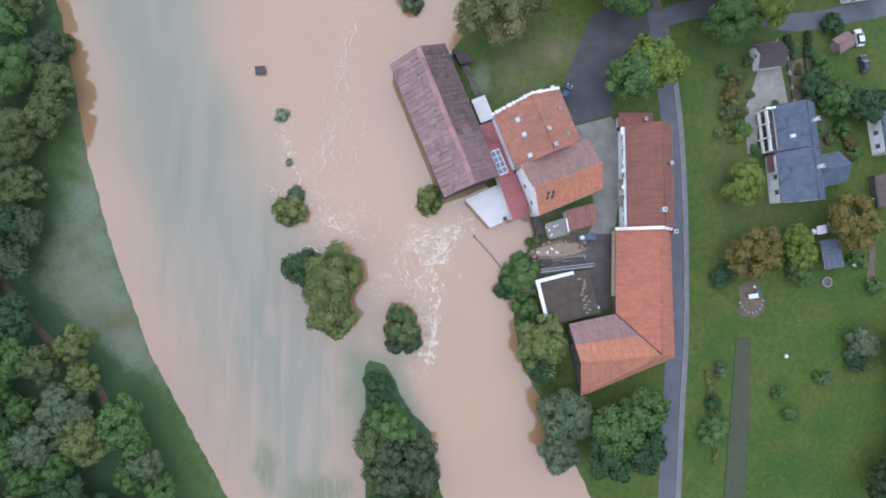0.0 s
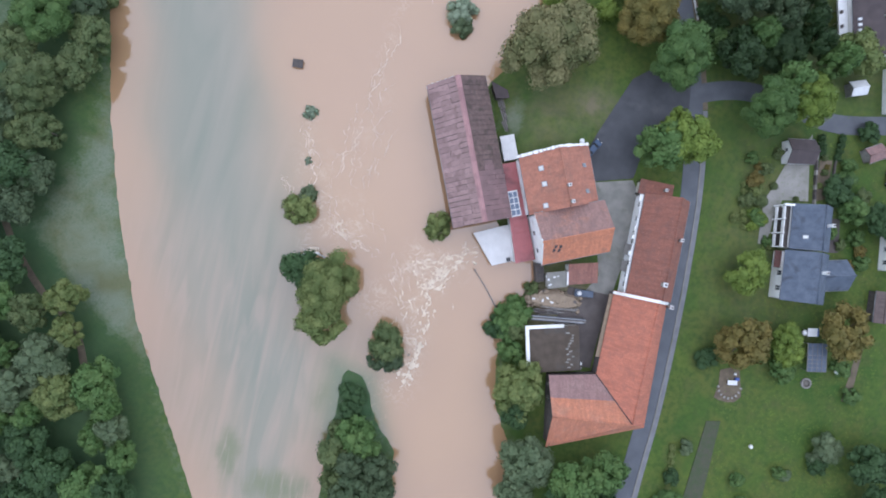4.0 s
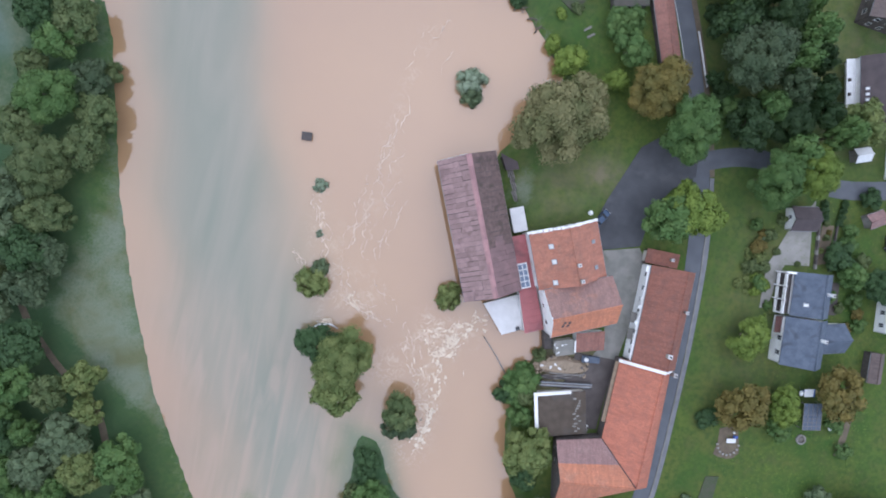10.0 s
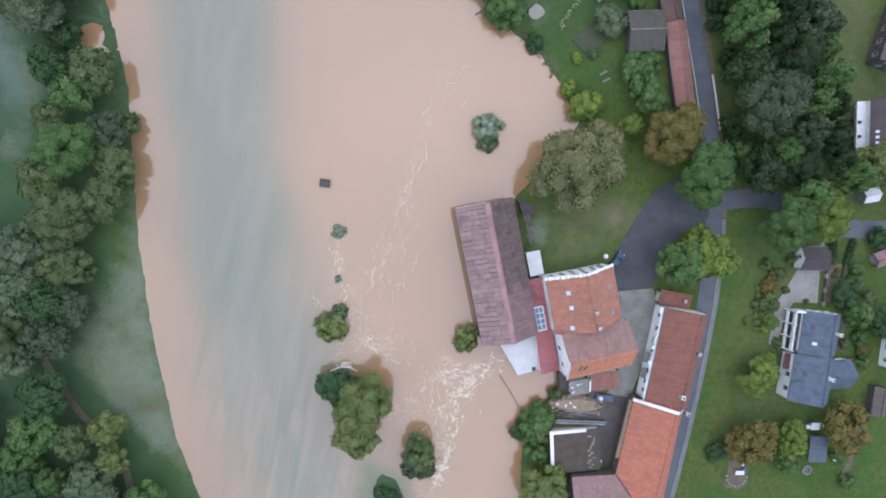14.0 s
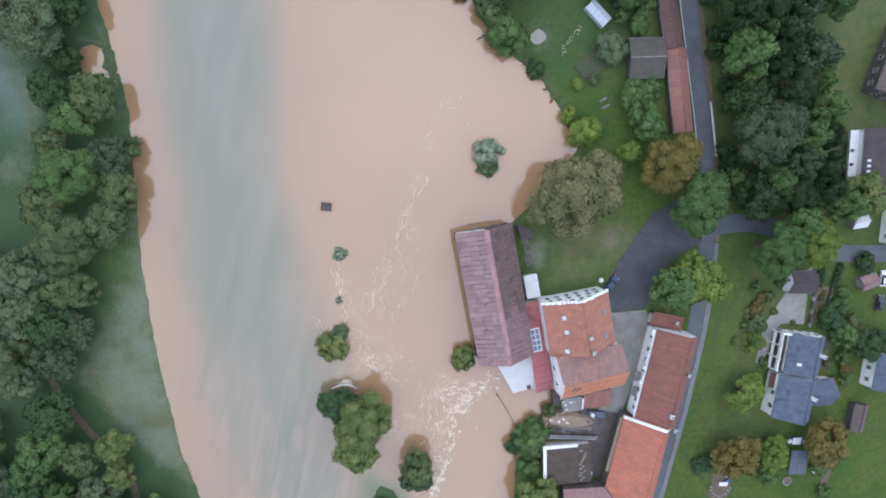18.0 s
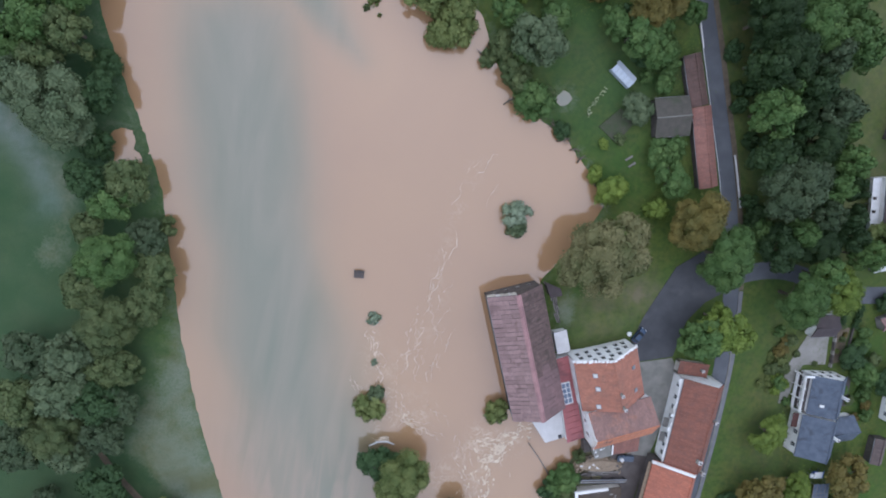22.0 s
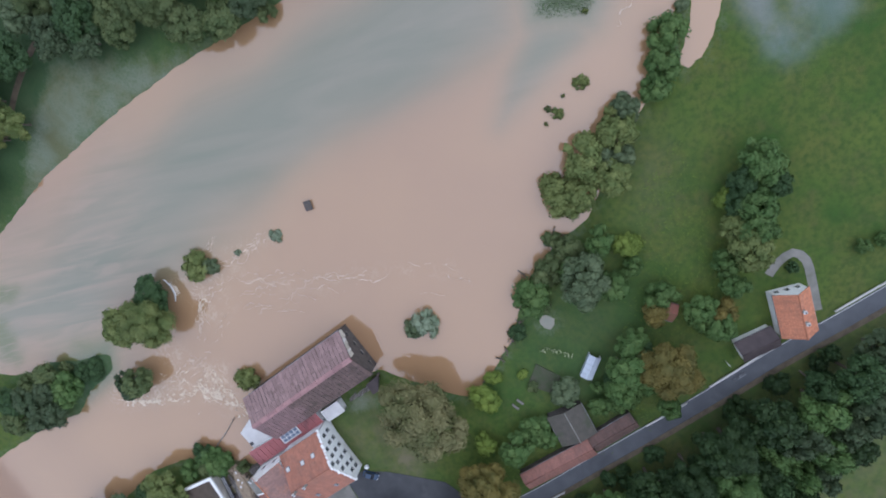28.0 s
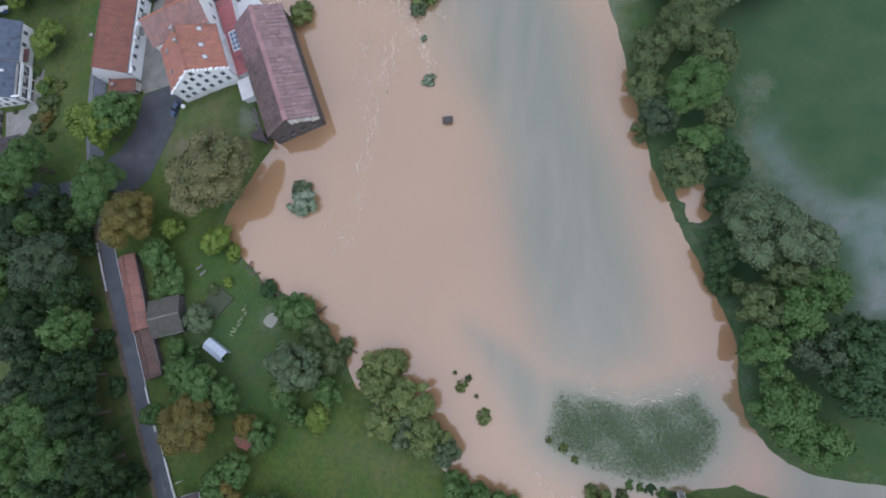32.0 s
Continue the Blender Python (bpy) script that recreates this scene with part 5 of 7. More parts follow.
car(28.6, 37.4, 59, CARPAINT, "dark blue car parked at the corner of the mill house")
lamp = thing("globe_lamp", 25.0, 37.8, gz(25.0, 37.8), "white globe lamp on a short post by the parked car", "lamp")
tube("post", [(0, 0, -0.2), (0, 0, 0.45)], 0.06, DARKMETAL, lamp, sides=8)
tube("collar", [(0, 0, 0.42), (0, 0, 0.5)], 0.16, DARKMETAL, lamp, sides=10)
ball("globe", (0, 0, 0.95), 0.62, WHITEPLASTIC, lamp, "milky white globe")

boom = thing("log_boom", 10.7, -0.8, -0.6, "grey wooden boom reaching out over the water", "boom")
tube("boom_log", [(-3.6, 4.1, 0.85), (0.2, 0.1, 0.8), (3.6, -4.1, 1.0)], [0.10, 0.13, 0.14], GREYWOOD, boom)
tube("boom_post", [(-3.6, 4.1, -0.6), (-3.6, 4.1, 1.5)], 0.10, GREYWOOD, boom)
ball("boom_head", (-3.6, 4.1, 1.55), 0.2, DARKMETAL, boom)

wheel = thing("sluice", 22.2, 5.9, 0.9, "dark wooden sluice box beside the mill wall", "sluice", rz=105)
for s in (-0.9, 0.9):
    box("side_board", (0, s, -0.9), (4.6, 0.16, 2.3), DARKWOOD, wheel)
for k in range(8):
    box("board", (-2.0 + 0.57 * k, 0, 1.2), (0.5, 1.7, 0.08), DARKWOOD, wheel)
box("gate_cap", (2.3, 0.1, 1.2), (0.4, 0.8, 0.5), WHITEPLASTIC, wheel)

TAN = surf("tan_earth", (0.34, 0.26, 0.18), (0.27, 0.205, 0.145), 0.8, 0.95, 6.0, 0.4, 0.5)
HEAP = [(7.2 * math.cos(k * 0.3927) * (1 + 0.08 * math.sin(k * 5)), 2.5 * math.sin(k * 0.3927) * (1 + 0.15 * math.cos(k * 3))) for k in range(16)]
mound = thing("rubble_mound", 27.6, 0.1, 1.4, "mound of tan earth and rubble in the court", "rubble", rz=6)
g = random.Random(8)
part("earth_body", *prism([(u * 0.75, v * 0.6, 0.95) for u, v in HEAP], [(u, v, -0.3) for u, v in HEAP]), TAN, mound)
for k in range(90):
    u, v = g.uniform(-6.8, 6.6), g.uniform(-2.1, 2.1)
    r = g.uniform(0.15, 0.8)
    h = 0.9 * (1 - (v / 2.6) ** 2)
    n = 7
    ring = [(u + r * g.uniform(0.75, 1.1) * math.cos(a * 6.283 / n), v + r * g.uniform(0.75, 1.1) * math.sin(a * 6.283 / n)) for a in range(n)]
    part("rock", *prism([(u + (x - u) * 0.6, v + (y - v) * 0.6, h * 0.8 + 0.25) for x, y in ring], [(x, y, -0.3) for x, y in ring]), g.choice((TAN, TAN, TAN, GRAVEL) if u < -1.5 + 3 * math.sin(v) else (EARTH, EARTH, GRAVEL, MUDTAR, TAN)), mound)
for k in range(5):
    box("broken_slab", (-5.6 + 1.1 * k, 0.9 * math.sin(3 * k), 0.8), (0.8, 0.45, 0.16), PALEROOF, mound, 40 * k)

boards = thing("board_pile", 28.2, -2.5, 1.4, "heap of dark wet boards thrown across each other", "boards", rz=8)
for k in range(18):
    u, v = g.uniform(-2.6, 2.4), -0.7 + 0.09 * k
    box("board", (u, v, -0.1 + 0.05 * k), (g.uniform(5.0, 9.0), g.uniform(0.14, 0.3), 0.06), g.choice((DARKWOOD, DARKWOOD, GREYWOOD, DARKMETAL)), boards, g.uniform(-7, 7))
longtr = thing("pipe_rack", 28.9, -4.1, 1.5, "long low rack of grey metal sheets and pipes", "rack", rz=6.8)
for k in range(5):
    box("rack_foot", (-6 + 3 * k, 0, -0.2), (0.15, 1.3, 0.9), DARKMETAL, longtr)
for k in range(6):
    slab("sheet", [(-6.7 + 0.25 * (k % 3), -0.75 + 0.24 * k, 0.85 + 0.03 * k), (6.6 - 0.4 * (k % 2), -0.75 + 0.24 * k, 0.85 + 0.03 * k), (6.6 - 0.4 * (k % 2), -0.53 + 0.24 * k, 0.85 + 0.03 * k), (-6.7 + 0.25 * (k % 3), -0.53 + 0.24 * k, 0.85 + 0.03 * k)], 0.08, METAL if k in (1, 4) else GREYWOOD if k == 2 else DARKMETAL, longtr)
trail = thing("trailer", 33.6, 3.1, gz(33.6, 3.1) + 0.1, "small blue-grey trailer with a white drum on it", "trailer", rz=6)
box("bed", (0, 0, 0.5), (4.4, 1.6, 0.5), SLATE, trail)
box("tarpaulin", (0.4, 0, 1.0), (3.4, 1.4, 0.12), SLATE, trail, label="blue-grey sheet cover")
tube("drum", [(-1.3, 0, 1.0), (-1.3, 0, 1.7)], 0.5, WHITEPLASTIC, trail, sides=12)
tube("drawbar", [(1.9, 0, 0.5), (3.0, 0, 0.45)], 0.06, DARKMETAL, trail)
for s in (-0.8, 0.8):
    wh = tube("wheel", [(0, s - 0.1, 0.34), (0, s + 0.1, 0.34)], 0.34, RUBBER, trail, sides=12)


def chair_frame(x, y, rz, mat, label):
    ob = thing("garden_chair", x, y, gz(x, y) + 0.1, label, "chair", rz=rz)
    for u, v in ((-0.25, -0.25), (0.25, -0.25), (0.25, 0.25), (-0.25, 0.25)):
        box("leg", (u, v, 0), (0.06, 0.06, 0.45), mat, ob)
    box("seat", (0, 0, 0.45), (0.6, 0.6, 0.06), mat, ob)
    box("backrest", (-0.28, 0, 0.5), (0.06, 0.6, 0.55), mat, ob)


chair_frame(36.4, -13.4, 30, WHITEPLASTIC, "white plastic garden chair in the court")
for k in range(9):
    g2 = random.Random(k)
    p = (24.6 + g2.uniform(-1.2, 2.6), 4.6 + g2.uniform(-1.0, 2.0))
    box("roof_patch", (p[0] - 26.3, p[1] - 5.0, 2.28), (g2.uniform(0.3, 0.7), g2.uniform(0.3, 0.6), 0.1), WHITEPLASTIC, shed, g2.uniform(0, 90))

# ---- in the flood ----
hut = thing("hut_roof", -43.4, 41.9, -1.2, "small dark wooden hut with only its roof above the flood", "hut", rz=4)
for u in (-0.95, 0.95):
    for v in (-0.7, 0.7):
        box("post", (u, v, 0), (0.12, 0.12, 1.7), DARKWOOD, hut)
for k in range(6):
    slab("roof_board", [(-1.2 + 0.4 * k, -0.95, 1.75), (-0.82 + 0.4 * k, -0.95, 1.75), (-0.82 + 0.4 * k, 0.95, 1.95), (-1.2 + 0.4 * k, 0.95, 1.95)], 0.07, DARKWOOD, hut)
box("hut_wall", (0, 0.72, 0), (1.9, 0.08, 1.75), DARKWOOD, hut)
drift = thing("foam_log", -31.3, -1.0, -0.3, "pale driftwood log with white foam against the tree island", "driftwood", rz=12)
tube("log_trunk", [(-3.2, -0.6, 0.35), (-1.0, 0.3, 0.42), (1.4, 0.2, 0.4), (3.2, -0.9, 0.3)], [0.16, 0.24, 0.26, 0.14], PALEROOF, drift)
tube("branch", [(-1.0, 0.3, 0.45), (-1.8, 1.2, 0.7)], [0.1, 0.04], PALEROOF, drift)


def driftwood(x, y, rz, s, label):
    ob = thing("driftwood", x, y, gz(x, y), label, "driftwood", "driftwood on the bank", rz=rz)
    g = random.Random(int(x * 7 + y))
    tube("stem", [(-1.6 * s, 0, 0.3), (0, 0.2, 0.6), (1.5 * s, -0.1, 0.9)], [0.2, 0.16, 0.08], BARK, ob)
    for k in range(7):
        a = g.uniform(-1.3, 1.3)
        u = g.uniform(-1.2, 1.2) * s
        tube("branch", [(u, 0.1, 0.5), (u + 0.8 * s * math.cos(a), 0.9 * s * math.sin(a) * 1.3, 0.8), (u + 1.4 * s * math.cos(a), 1.7 * s * math.sin(a), 0.7)], [0.09, 0.06, 0.03], BARK, ob, sides=5)


for x, y, rz, s in ((-15.2, 88.0, 40, 1.0), (-22.8, 97.6, 80, 1.3), (-0.6, 81.6, 20, 1.0), (4.6, 78.0, 60, 0.8), (9.2, 73.2, 120, 0.7), (-3.4, 84.3, 150, 0.9), (2.6, 79.8, 10, 0.7)):
    driftwood(x, y, rz, s, "bare dark branches washed up at the water's edge")
footbridge = thing("footbridge", -93.6, 122.4, gz(-93.6, 122.4), "pale wooden footbridge rail at the river", "footbridge", rz=100)
for s in (-0.6, 0.6):
    tube("handrail", [(-2.2, s, 2.0), (2.2, s, 2.0)], 0.06, PALEROOF, footbridge)
    for k in range(4):
        box("rail_post", (-2.1 + 1.4 * k, s, 0), (0.1, 0.1, 2.0), GREYWOOD, footbridge)
for k in range(10):
    box("deck_board", (-2.1 + 0.46 * k, 0, 1.0), (0.4, 1.3, 0.07), GREYWOOD, footbridge)


# ---- gardens ----
def table(x, y, rz, top, label):
    ob = thing("garden_table", x, y, gz(x, y) + 0.07, label, "table", rz=rz)
    box("tabletop", (0, 0, 0.7), (2.4, 1.1, 0.06), top, ob)
    for u in (-1.0, 1.0):
        for v in (-0.4, 0.4):
            box("leg", (u, v, 0), (0.07, 0.07, 0.7), METAL, ob)


table(73.7, -10.6, 8, WHITEPLASTIC, "white garden table on the paved seat")
tbl = thing("storage_box", 74.9, -9.6, gz(74.9, -9.6), "blue plastic storage box by the table", "box", rz=8)
box("body", (0, 0, 0), (0.9, 0.6, 0.55), BLUEPLASTIC, tbl)
box("lid", (0, 0, 0.55), (0.95, 0.65, 0.06), BLUEPLASTIC, tbl)
for x, y, r, lab in ((74.0, -8.4, 0.35, "small white garden lamp ball on a stake"), (81.3, -24.8, 0.5, "white ball ornament on the lawn"), (98.4, -3.0, 0.45, "white flower pot ball at the garden edge"), (54.9, 67.3, 0.4, "white lamp ball beside the side road")):
    ob = thing("garden_ball", x, y, gz(x, y), lab, "ornament")
    tube("stake", [(0, 0, -0.1), (0, 0, 0.5)], 0.05, DARKMETAL, ob)
    ball("globe", (0, 0, 0.5 + r * 0.7), r, WHITEPLASTIC, ob)
for k in range(9):
    a = k * 0.35 + 3.4
    x, y = 73.6 + 2.8 * math.cos(a), -11.4 + 3.2 * math.sin(a)
    ob = thing("edging_stone", x, y, gz(x, y), "pale rounded stone edging the garden seat", "stone", "stones round the seat")
    box("stone", (0, 0, -0.05), (0.6, 0.45, 0.3), STONE, ob, 57 * a, bevel=0.12)
swing = thing("garden_swing", 89.9, 5.3, gz(89.9, 5.3), "garden swing with white and blue canopy", "garden swing", rz=10)
for u in (-1.2, 1.2):
    tube("swing_leg", [(u, -0.8, 0), (u, 0, 1.9)], 0.05, METAL, swing)
    tube("swing_leg", [(u, 0.8, 0), (u, 0, 1.9)], 0.05, METAL, swing)
slab("canopy", [(-1.4, -1.0, 1.9), (1.0, -1.0, 1.9), (1.0, 1.0, 2.1), (-1.4, 1.0, 2.1)], 0.08, WHITEPLASTIC, swing)
slab("canopy_edge", [(1.02, -1.0, 1.9), (1.6, -1.0, 1.7), (1.6, 1.0, 1.9), (1.02, 1.0, 2.1)], 0.06, BLUEPLASTIC, swing)
box("seat", (0, 0, 0.5), (2.0, 0.6, 0.12), BLUEPLASTIC, swing)
para = thing("parasol", 87.9, 4.8, gz(87.9, 4.8), "small white parasol beside the swing", "parasol")
tube("pole", [(0, 0, 0), (0, 0, 2.2)], 0.04, METAL, para)
tube("canopy", [(0, 0, 1.85), (0, 0, 2.1), (0, 0, 2.3)], [0.75, 0.45, 0.05], WHITEPLASTIC, para, sides=8)
pav = thing("glass_pavilion", 91.8, -0.4, gz(91.8, -0.4), "garden pavilion with glazed grey lattice roof", "pavilion", rz=99)
for u in (-3.2, 0, 3.2):
    for v in (-2.2, 2.2):
        box("post", (u, v, 0), (0.12, 0.12, 2.1), GREYWOOD, pav)
for i in range(7):
    for j in range(4):
        slab("roof_pane", [(-3.4 + i * 0.97, -2.4 + j * 1.2, 2.25), (-2.47 + i * 0.97, -2.4 + j * 1.2, 2.25), (-2.47 + i * 0.97, -1.26 + j * 1.2, 2.25), (-3.4 + i * 0.97, -1.26 + j * 1.2, 2.25)], 0.04, SLATE, pav)
for j in range(5):
    box("rafter", (0, -2.43 + j * 1.2, 2.15), (6.9, 0.07, 0.16), GREYWOOD, pav)
for i in range(5):
    box("purlin", (-3.43 + i * 0.97, 0, 2.15), (0.07, 4.9, 0.17), GREYWOOD, pav)
pit = thing("stone_circle", 92.2, -7.2, gz(92.2, -7.2), "round stone fire place on the lawn", "fire pit")
for k in range(10):
    a = k * 0.628
    box("stone", (1.1 * math.cos(a), 1.1 * math.sin(a), -0.1), (0.65, 0.4, 0.4), STONE, pit, 90 + 36 * k, bevel=0.1)
tube("ash", [(0, 0, -0.05), (0, 0, 0.12)], 0.9, GRAVEL, pit, sides=12)


def hedge(pts, w, h, label):
    """A clipped hedge along a line, built of leaf clumps."""
    for (ax, ay), (bx, by) in zip(pts, pts[1:]):
        n = max(1, round(math.hypot(bx - ax, by - ay) / 1.7))
        for k in range(n):
            t = (k + 0.5) / n
            HEDGES.append((ax + (bx - ax) * t, ay + (by - ay) * t, w, h, label))


HEDGES = []
hedge([(83.6, 53.0), (84.4, 48.0)], 1.0, 1.5, "low clipped hedge along the driveway")
hedge([(88.8, 54.0), (88.4, 47.5)], 0.9, 1.5, "low hedge between the gardens")
hedge([(66.8, 38.0), (69.2, 26.0)], 0.8, 0.9, "loose flowering shrubs along the slope")
hedge([(62.8, -28), (64.5, -50)], 0.9, 0.9, "row of low shrubs along the garden")
wallg = thing("garden_wall", 84.0, 43.0, gz(84, 43), "dark low retaining wall along the driveway", "wall", rz=98)
for k in range(12):
    box("block", (-6.6 + 1.2 * k, 0, -0.3), (1.15, 0.4, 1.1), DARKWOOD if k % 3 else STONE, wallg)
PETAL = surf("cream_petals", (0.55, 0.58, 0.36), (0.42, 0.47, 0.25), 3.0, 0.7, bump=0)
wallh = thing("garden_wall", 88.5, 42.0, gz(88.5, 42), "dark low wall between two gardens", "wall", rz=93)
for k in range(10):
    box("block", (-5.4 + 1.2 * k, 0, -0.3), (1.15, 0.35, 0.9), DARKWOOD, wallh)
# white flowers and bench near the vegetable bed
for k, (x, y) in enumerate(((4.0, 88.3), (4.0, 89.5), (4.4, 90.7), (5.0, 92.1), (5.9, 93.7), (6.4, 94.5))):
    ob = thing("flower_clump", x, y, gz(x, y), "clump of white flowers in the garden", "flowers", "white flowers")
    g3 = random.Random(k)
    for j in range(9):
        u, v, h = g3.uniform(-0.5, 0.5), g3.uniform(-0.5, 0.5), g3.uniform(0.4, 0.8)
        st = tube("stem", [(u, v, 0), (u * 1.2, v * 1.2, h)], 0.02, BARK, ob, sides=4)
        ball("flower", (u * 1.2, v * 1.2, h), g3.uniform(0.08, 0.15), PETAL, st)
for x, y in ((17.0, 78.8), (15.9, 80.2)):
    ob = thing("garden_bench", x, y, gz(x, y), "pale wooden bench on the lawn", "bench", rz=40)
    for u in (-0.8, 0.8):
        box("leg", (u, 0, 0), (0.1, 0.4, 0.42), GREYWOOD, ob)
    for k in range(3):
        box("slat", (0, -0.18 + 0.18 * k, 0.42), (2.0, 0.15, 0.05), GREYWOOD, ob)
hut2 = thing("garden_hut", -1.0, 117.0, gz(-1, 117), "garden hut with rust-red roof among shrubs", "hut", rz=60)
gable(hut2, 4.6, 3.8, -0.3, 1.9, 2.9, surf("rust_roof", (0.22, 0.10, 0.06), (0.17, 0.085, 0.055), 0.6, 0.8), TILE_L, DARKWOOD, over=0.25)
# upper gardens by the side road
for x, y, rz, L, W, mat, lab in ((89.0, 65.4, 20, 3.6, 3.0, WHITEPLASTIC, "white garden tent beside the side road"), (96.4, 50.8, 30, 4.0, 3.2, TILE_M, "small hut with faded red roof in the garden")):
    ob = thing("garden_hut", x, y, gz(x, y), lab, "hut", rz=rz)
    gable(ob, L, W, -0.3, 1.9, 2.7, mat, mat, GREYWOOD, over=0.25)
car(101.2, 52.5, 100, WHITEPLASTIC, "white van-like car parked at the garden edge")
car(102.4, 46.0, 97, DARKMETAL, "dark car parked beside the hedge")


# ---- along the north road ----
def barrier(pts, label):
    """A white guard rail on posts."""
    for (ax, ay), (bx, by) in zip(pts, pts[1:]):
        L = math.hypot(bx - ax, by - ay)
        mx, my = (ax + bx) / 2, (ay + by) / 2
        ob = thing("guard_rail", mx, my, gz(mx, my), label, "guard rail", "rails along the road", rz=math.degrees(math.atan2(by - ay, bx - ax)))
        n = max(2, round(L / 2.5))
        for k in range(n + 1):
            box("post", (-L / 2 + L * k / n, 0, -0.2), (0.12, 0.12, 0.9), METAL, ob)
        slab("rail", [(-L / 2, -0.16, 0.8), (L / 2, -0.16, 0.8), (L / 2, 0.16, 0.8), (-L / 2, 0.16, 0.8)], 0.3, PALEROOF, ob)


barrier([(27.7, 108.2), (25.6, 113.2), (23.4, 118.4)], "white painted guard rail along the road")
barrier([(20.2, 124.0), (16.8, 131.2), (13.3, 138.2)], "white painted guard rail along the road")
barrier([(7.4, 152.2), (3.4, 161.4), (-0.8, 171.0)], "white painted guard rail along the road")
barrier([(47.5, 73.4), (44.9, 79.6), (42.4, 85.6)], "white painted guard rail opposite the shed")
gate = thing("barrier_frame", 18.8, 130.6, gz(18.8, 130.6), "grey metal frame beside the road", "frame", rz=115)
for u in (-1.4, 0, 1.4):
    tube("upright", [(u, 0, 0), (u, 0, 1.4)], 0.07, METAL, gate)
for z in (0.7, 1.35):
    tube("bar", [(-1.5, 0, z), (1.5, 0, z)], 0.07, METAL, gate)
sign = thing("road_sign", 14.6, 128.4, gz(14.6, 128.4), "white sign board at the road side", "sign", rz=25)
tube("post", [(0, 0, 0), (0, 0, 2.2)], 0.05, METAL, sign)
slab("board", [(-0.7, -0.04, 2.4), (0.7, -0.04, 2.4), (0.7, 0.04, 2.4), (-0.7, 0.04, 2.4)], 0.9, WHITEPLASTIC, sign)
strip("house_path", [(-3.6, 140.2), (-6.0, 142.4), (-7.6, 145.6), (-5.4, 148.0), (-1.0, 148.6), (6.6, 149.0)], 1.9, CONCRETE, 0.06, "pale gravel path round the roadside house", "path")
hutlet = thing("annex", 96.5, 118.0, gz(96.5, 118), "small annex with orange tiles and a pale panel", "outbuilding", rz=62)
gable(hutlet, 6.6, 4.8, -0.6, 2.4, 3.8, TILE_D, TILE_D, WHITE, over=0.2)
box("panel", (0.4, 1.2, 3.35), (2.4, 1.5, 0.12), SOLAR, hutlet)
lowroof = thing("lean_to", 98.6, 111.4, gz(98.6, 111.4), "low lean-to with dull red tiles", "outbuilding", rz=70)
gable(lowroof, 5.4, 4.4, -0.6, 2.2, 3.2, TILE_D, TILE_D, CREAM, over=0.2)
patch("gravel_yard", [(82.5, 121), (84.4, 126.3), (95, 126), (99, 121), (93, 119), (84.2, 116.5)], SILTED, 0.12, "grey gravel yard beside the brown-roofed house", "yard")
strip("field_track", [(84, 122), (92, 118), (100, 124), (110, 140)], 2.6, GRAVEL, 0.06, "gravel track behind the wood", "track")
strip("farm_track", [(-112, 2), (-101, -6), (-96, -13), (-88, -21.5), (-79, -28.5), (-75, -37)], 1.6, EARTH, 0.05, "reddish earth track between the woods", "track")

# ---- drowned grass ----
def tufts(name, seed, ring, n, h, mat, label, size=1.0):
    """Blades standing out of the shallow water, as one mesh."""
    g = np.random.default_rng(seed)
    xs, ys = np.array([p[0] for p in ring]), np.array([p[1] for p in ring])
    px, py = g.uniform(xs.min(), xs.max(), n * 3), g.uniform(ys.min(), ys.max(), n * 3)
    d = seg_dist(px, py, ring)
    keep = (d < -g.exponential(2.6, len(d))) & (np.sin(px * 0.45) * np.cos(py * 0.5 + px * 0.2) > g.uniform(-1.9, 0.4, len(d)))
    px, py = px[keep][:n], py[keep][:n]
    m = len(px)
    a, s, hh = g.uniform(0, 6.28, m), g.uniform(0.10, 0.26, m) * size, g.uniform(0.4, 1.0, m) * h
    lx, ly = g.normal(0, 0.5, m) * size, g.normal(0, 0.5, m) * size
    z0 = np.maximum(land(px, py) - 0.1, -0.06)
    top = np.maximum(z0, 0) + hh
    v = np.stack([np.stack([px - s * np.cos(a), py - s * np.sin(a), z0], 1), np.stack([px + s * np.cos(a), py + s * np.sin(a), z0], 1), np.stack([px + lx, py + ly, top], 1)], 1).reshape(-1, 3)
    me = bpy.data.meshes.new(name)
    me.from_pydata(v.tolist(), [], np.arange(3 * m).reshape(-1, 3).tolist())
    me.materials.append(mat)
    return tagged(new(name, me), label, "grass", kind="stuff")


tufts("drowned_grass", 4, REED, 44000, 0.12, LEAF["drowned"], "tall grass standing in shallow flood water", 0.62)
tufts("meadow_grass", 5, [(20, 66), (26, 84), (14, 100), (-8, 112), (-30, 116), (-40, 128), (-5, 135), (30, 110), (40, 80), (34, 62)], 9000, 0.4, LEAF["lime"], "rough grass in the gardens and on the bank")
tufts("garden_grass", 6, [(62, 45), (74, 20), (66, -60), (110, -60), (112, 30), (90, 60)], 9000, 0.35, LEAF["lime"], "rough grass among the upper gardens")

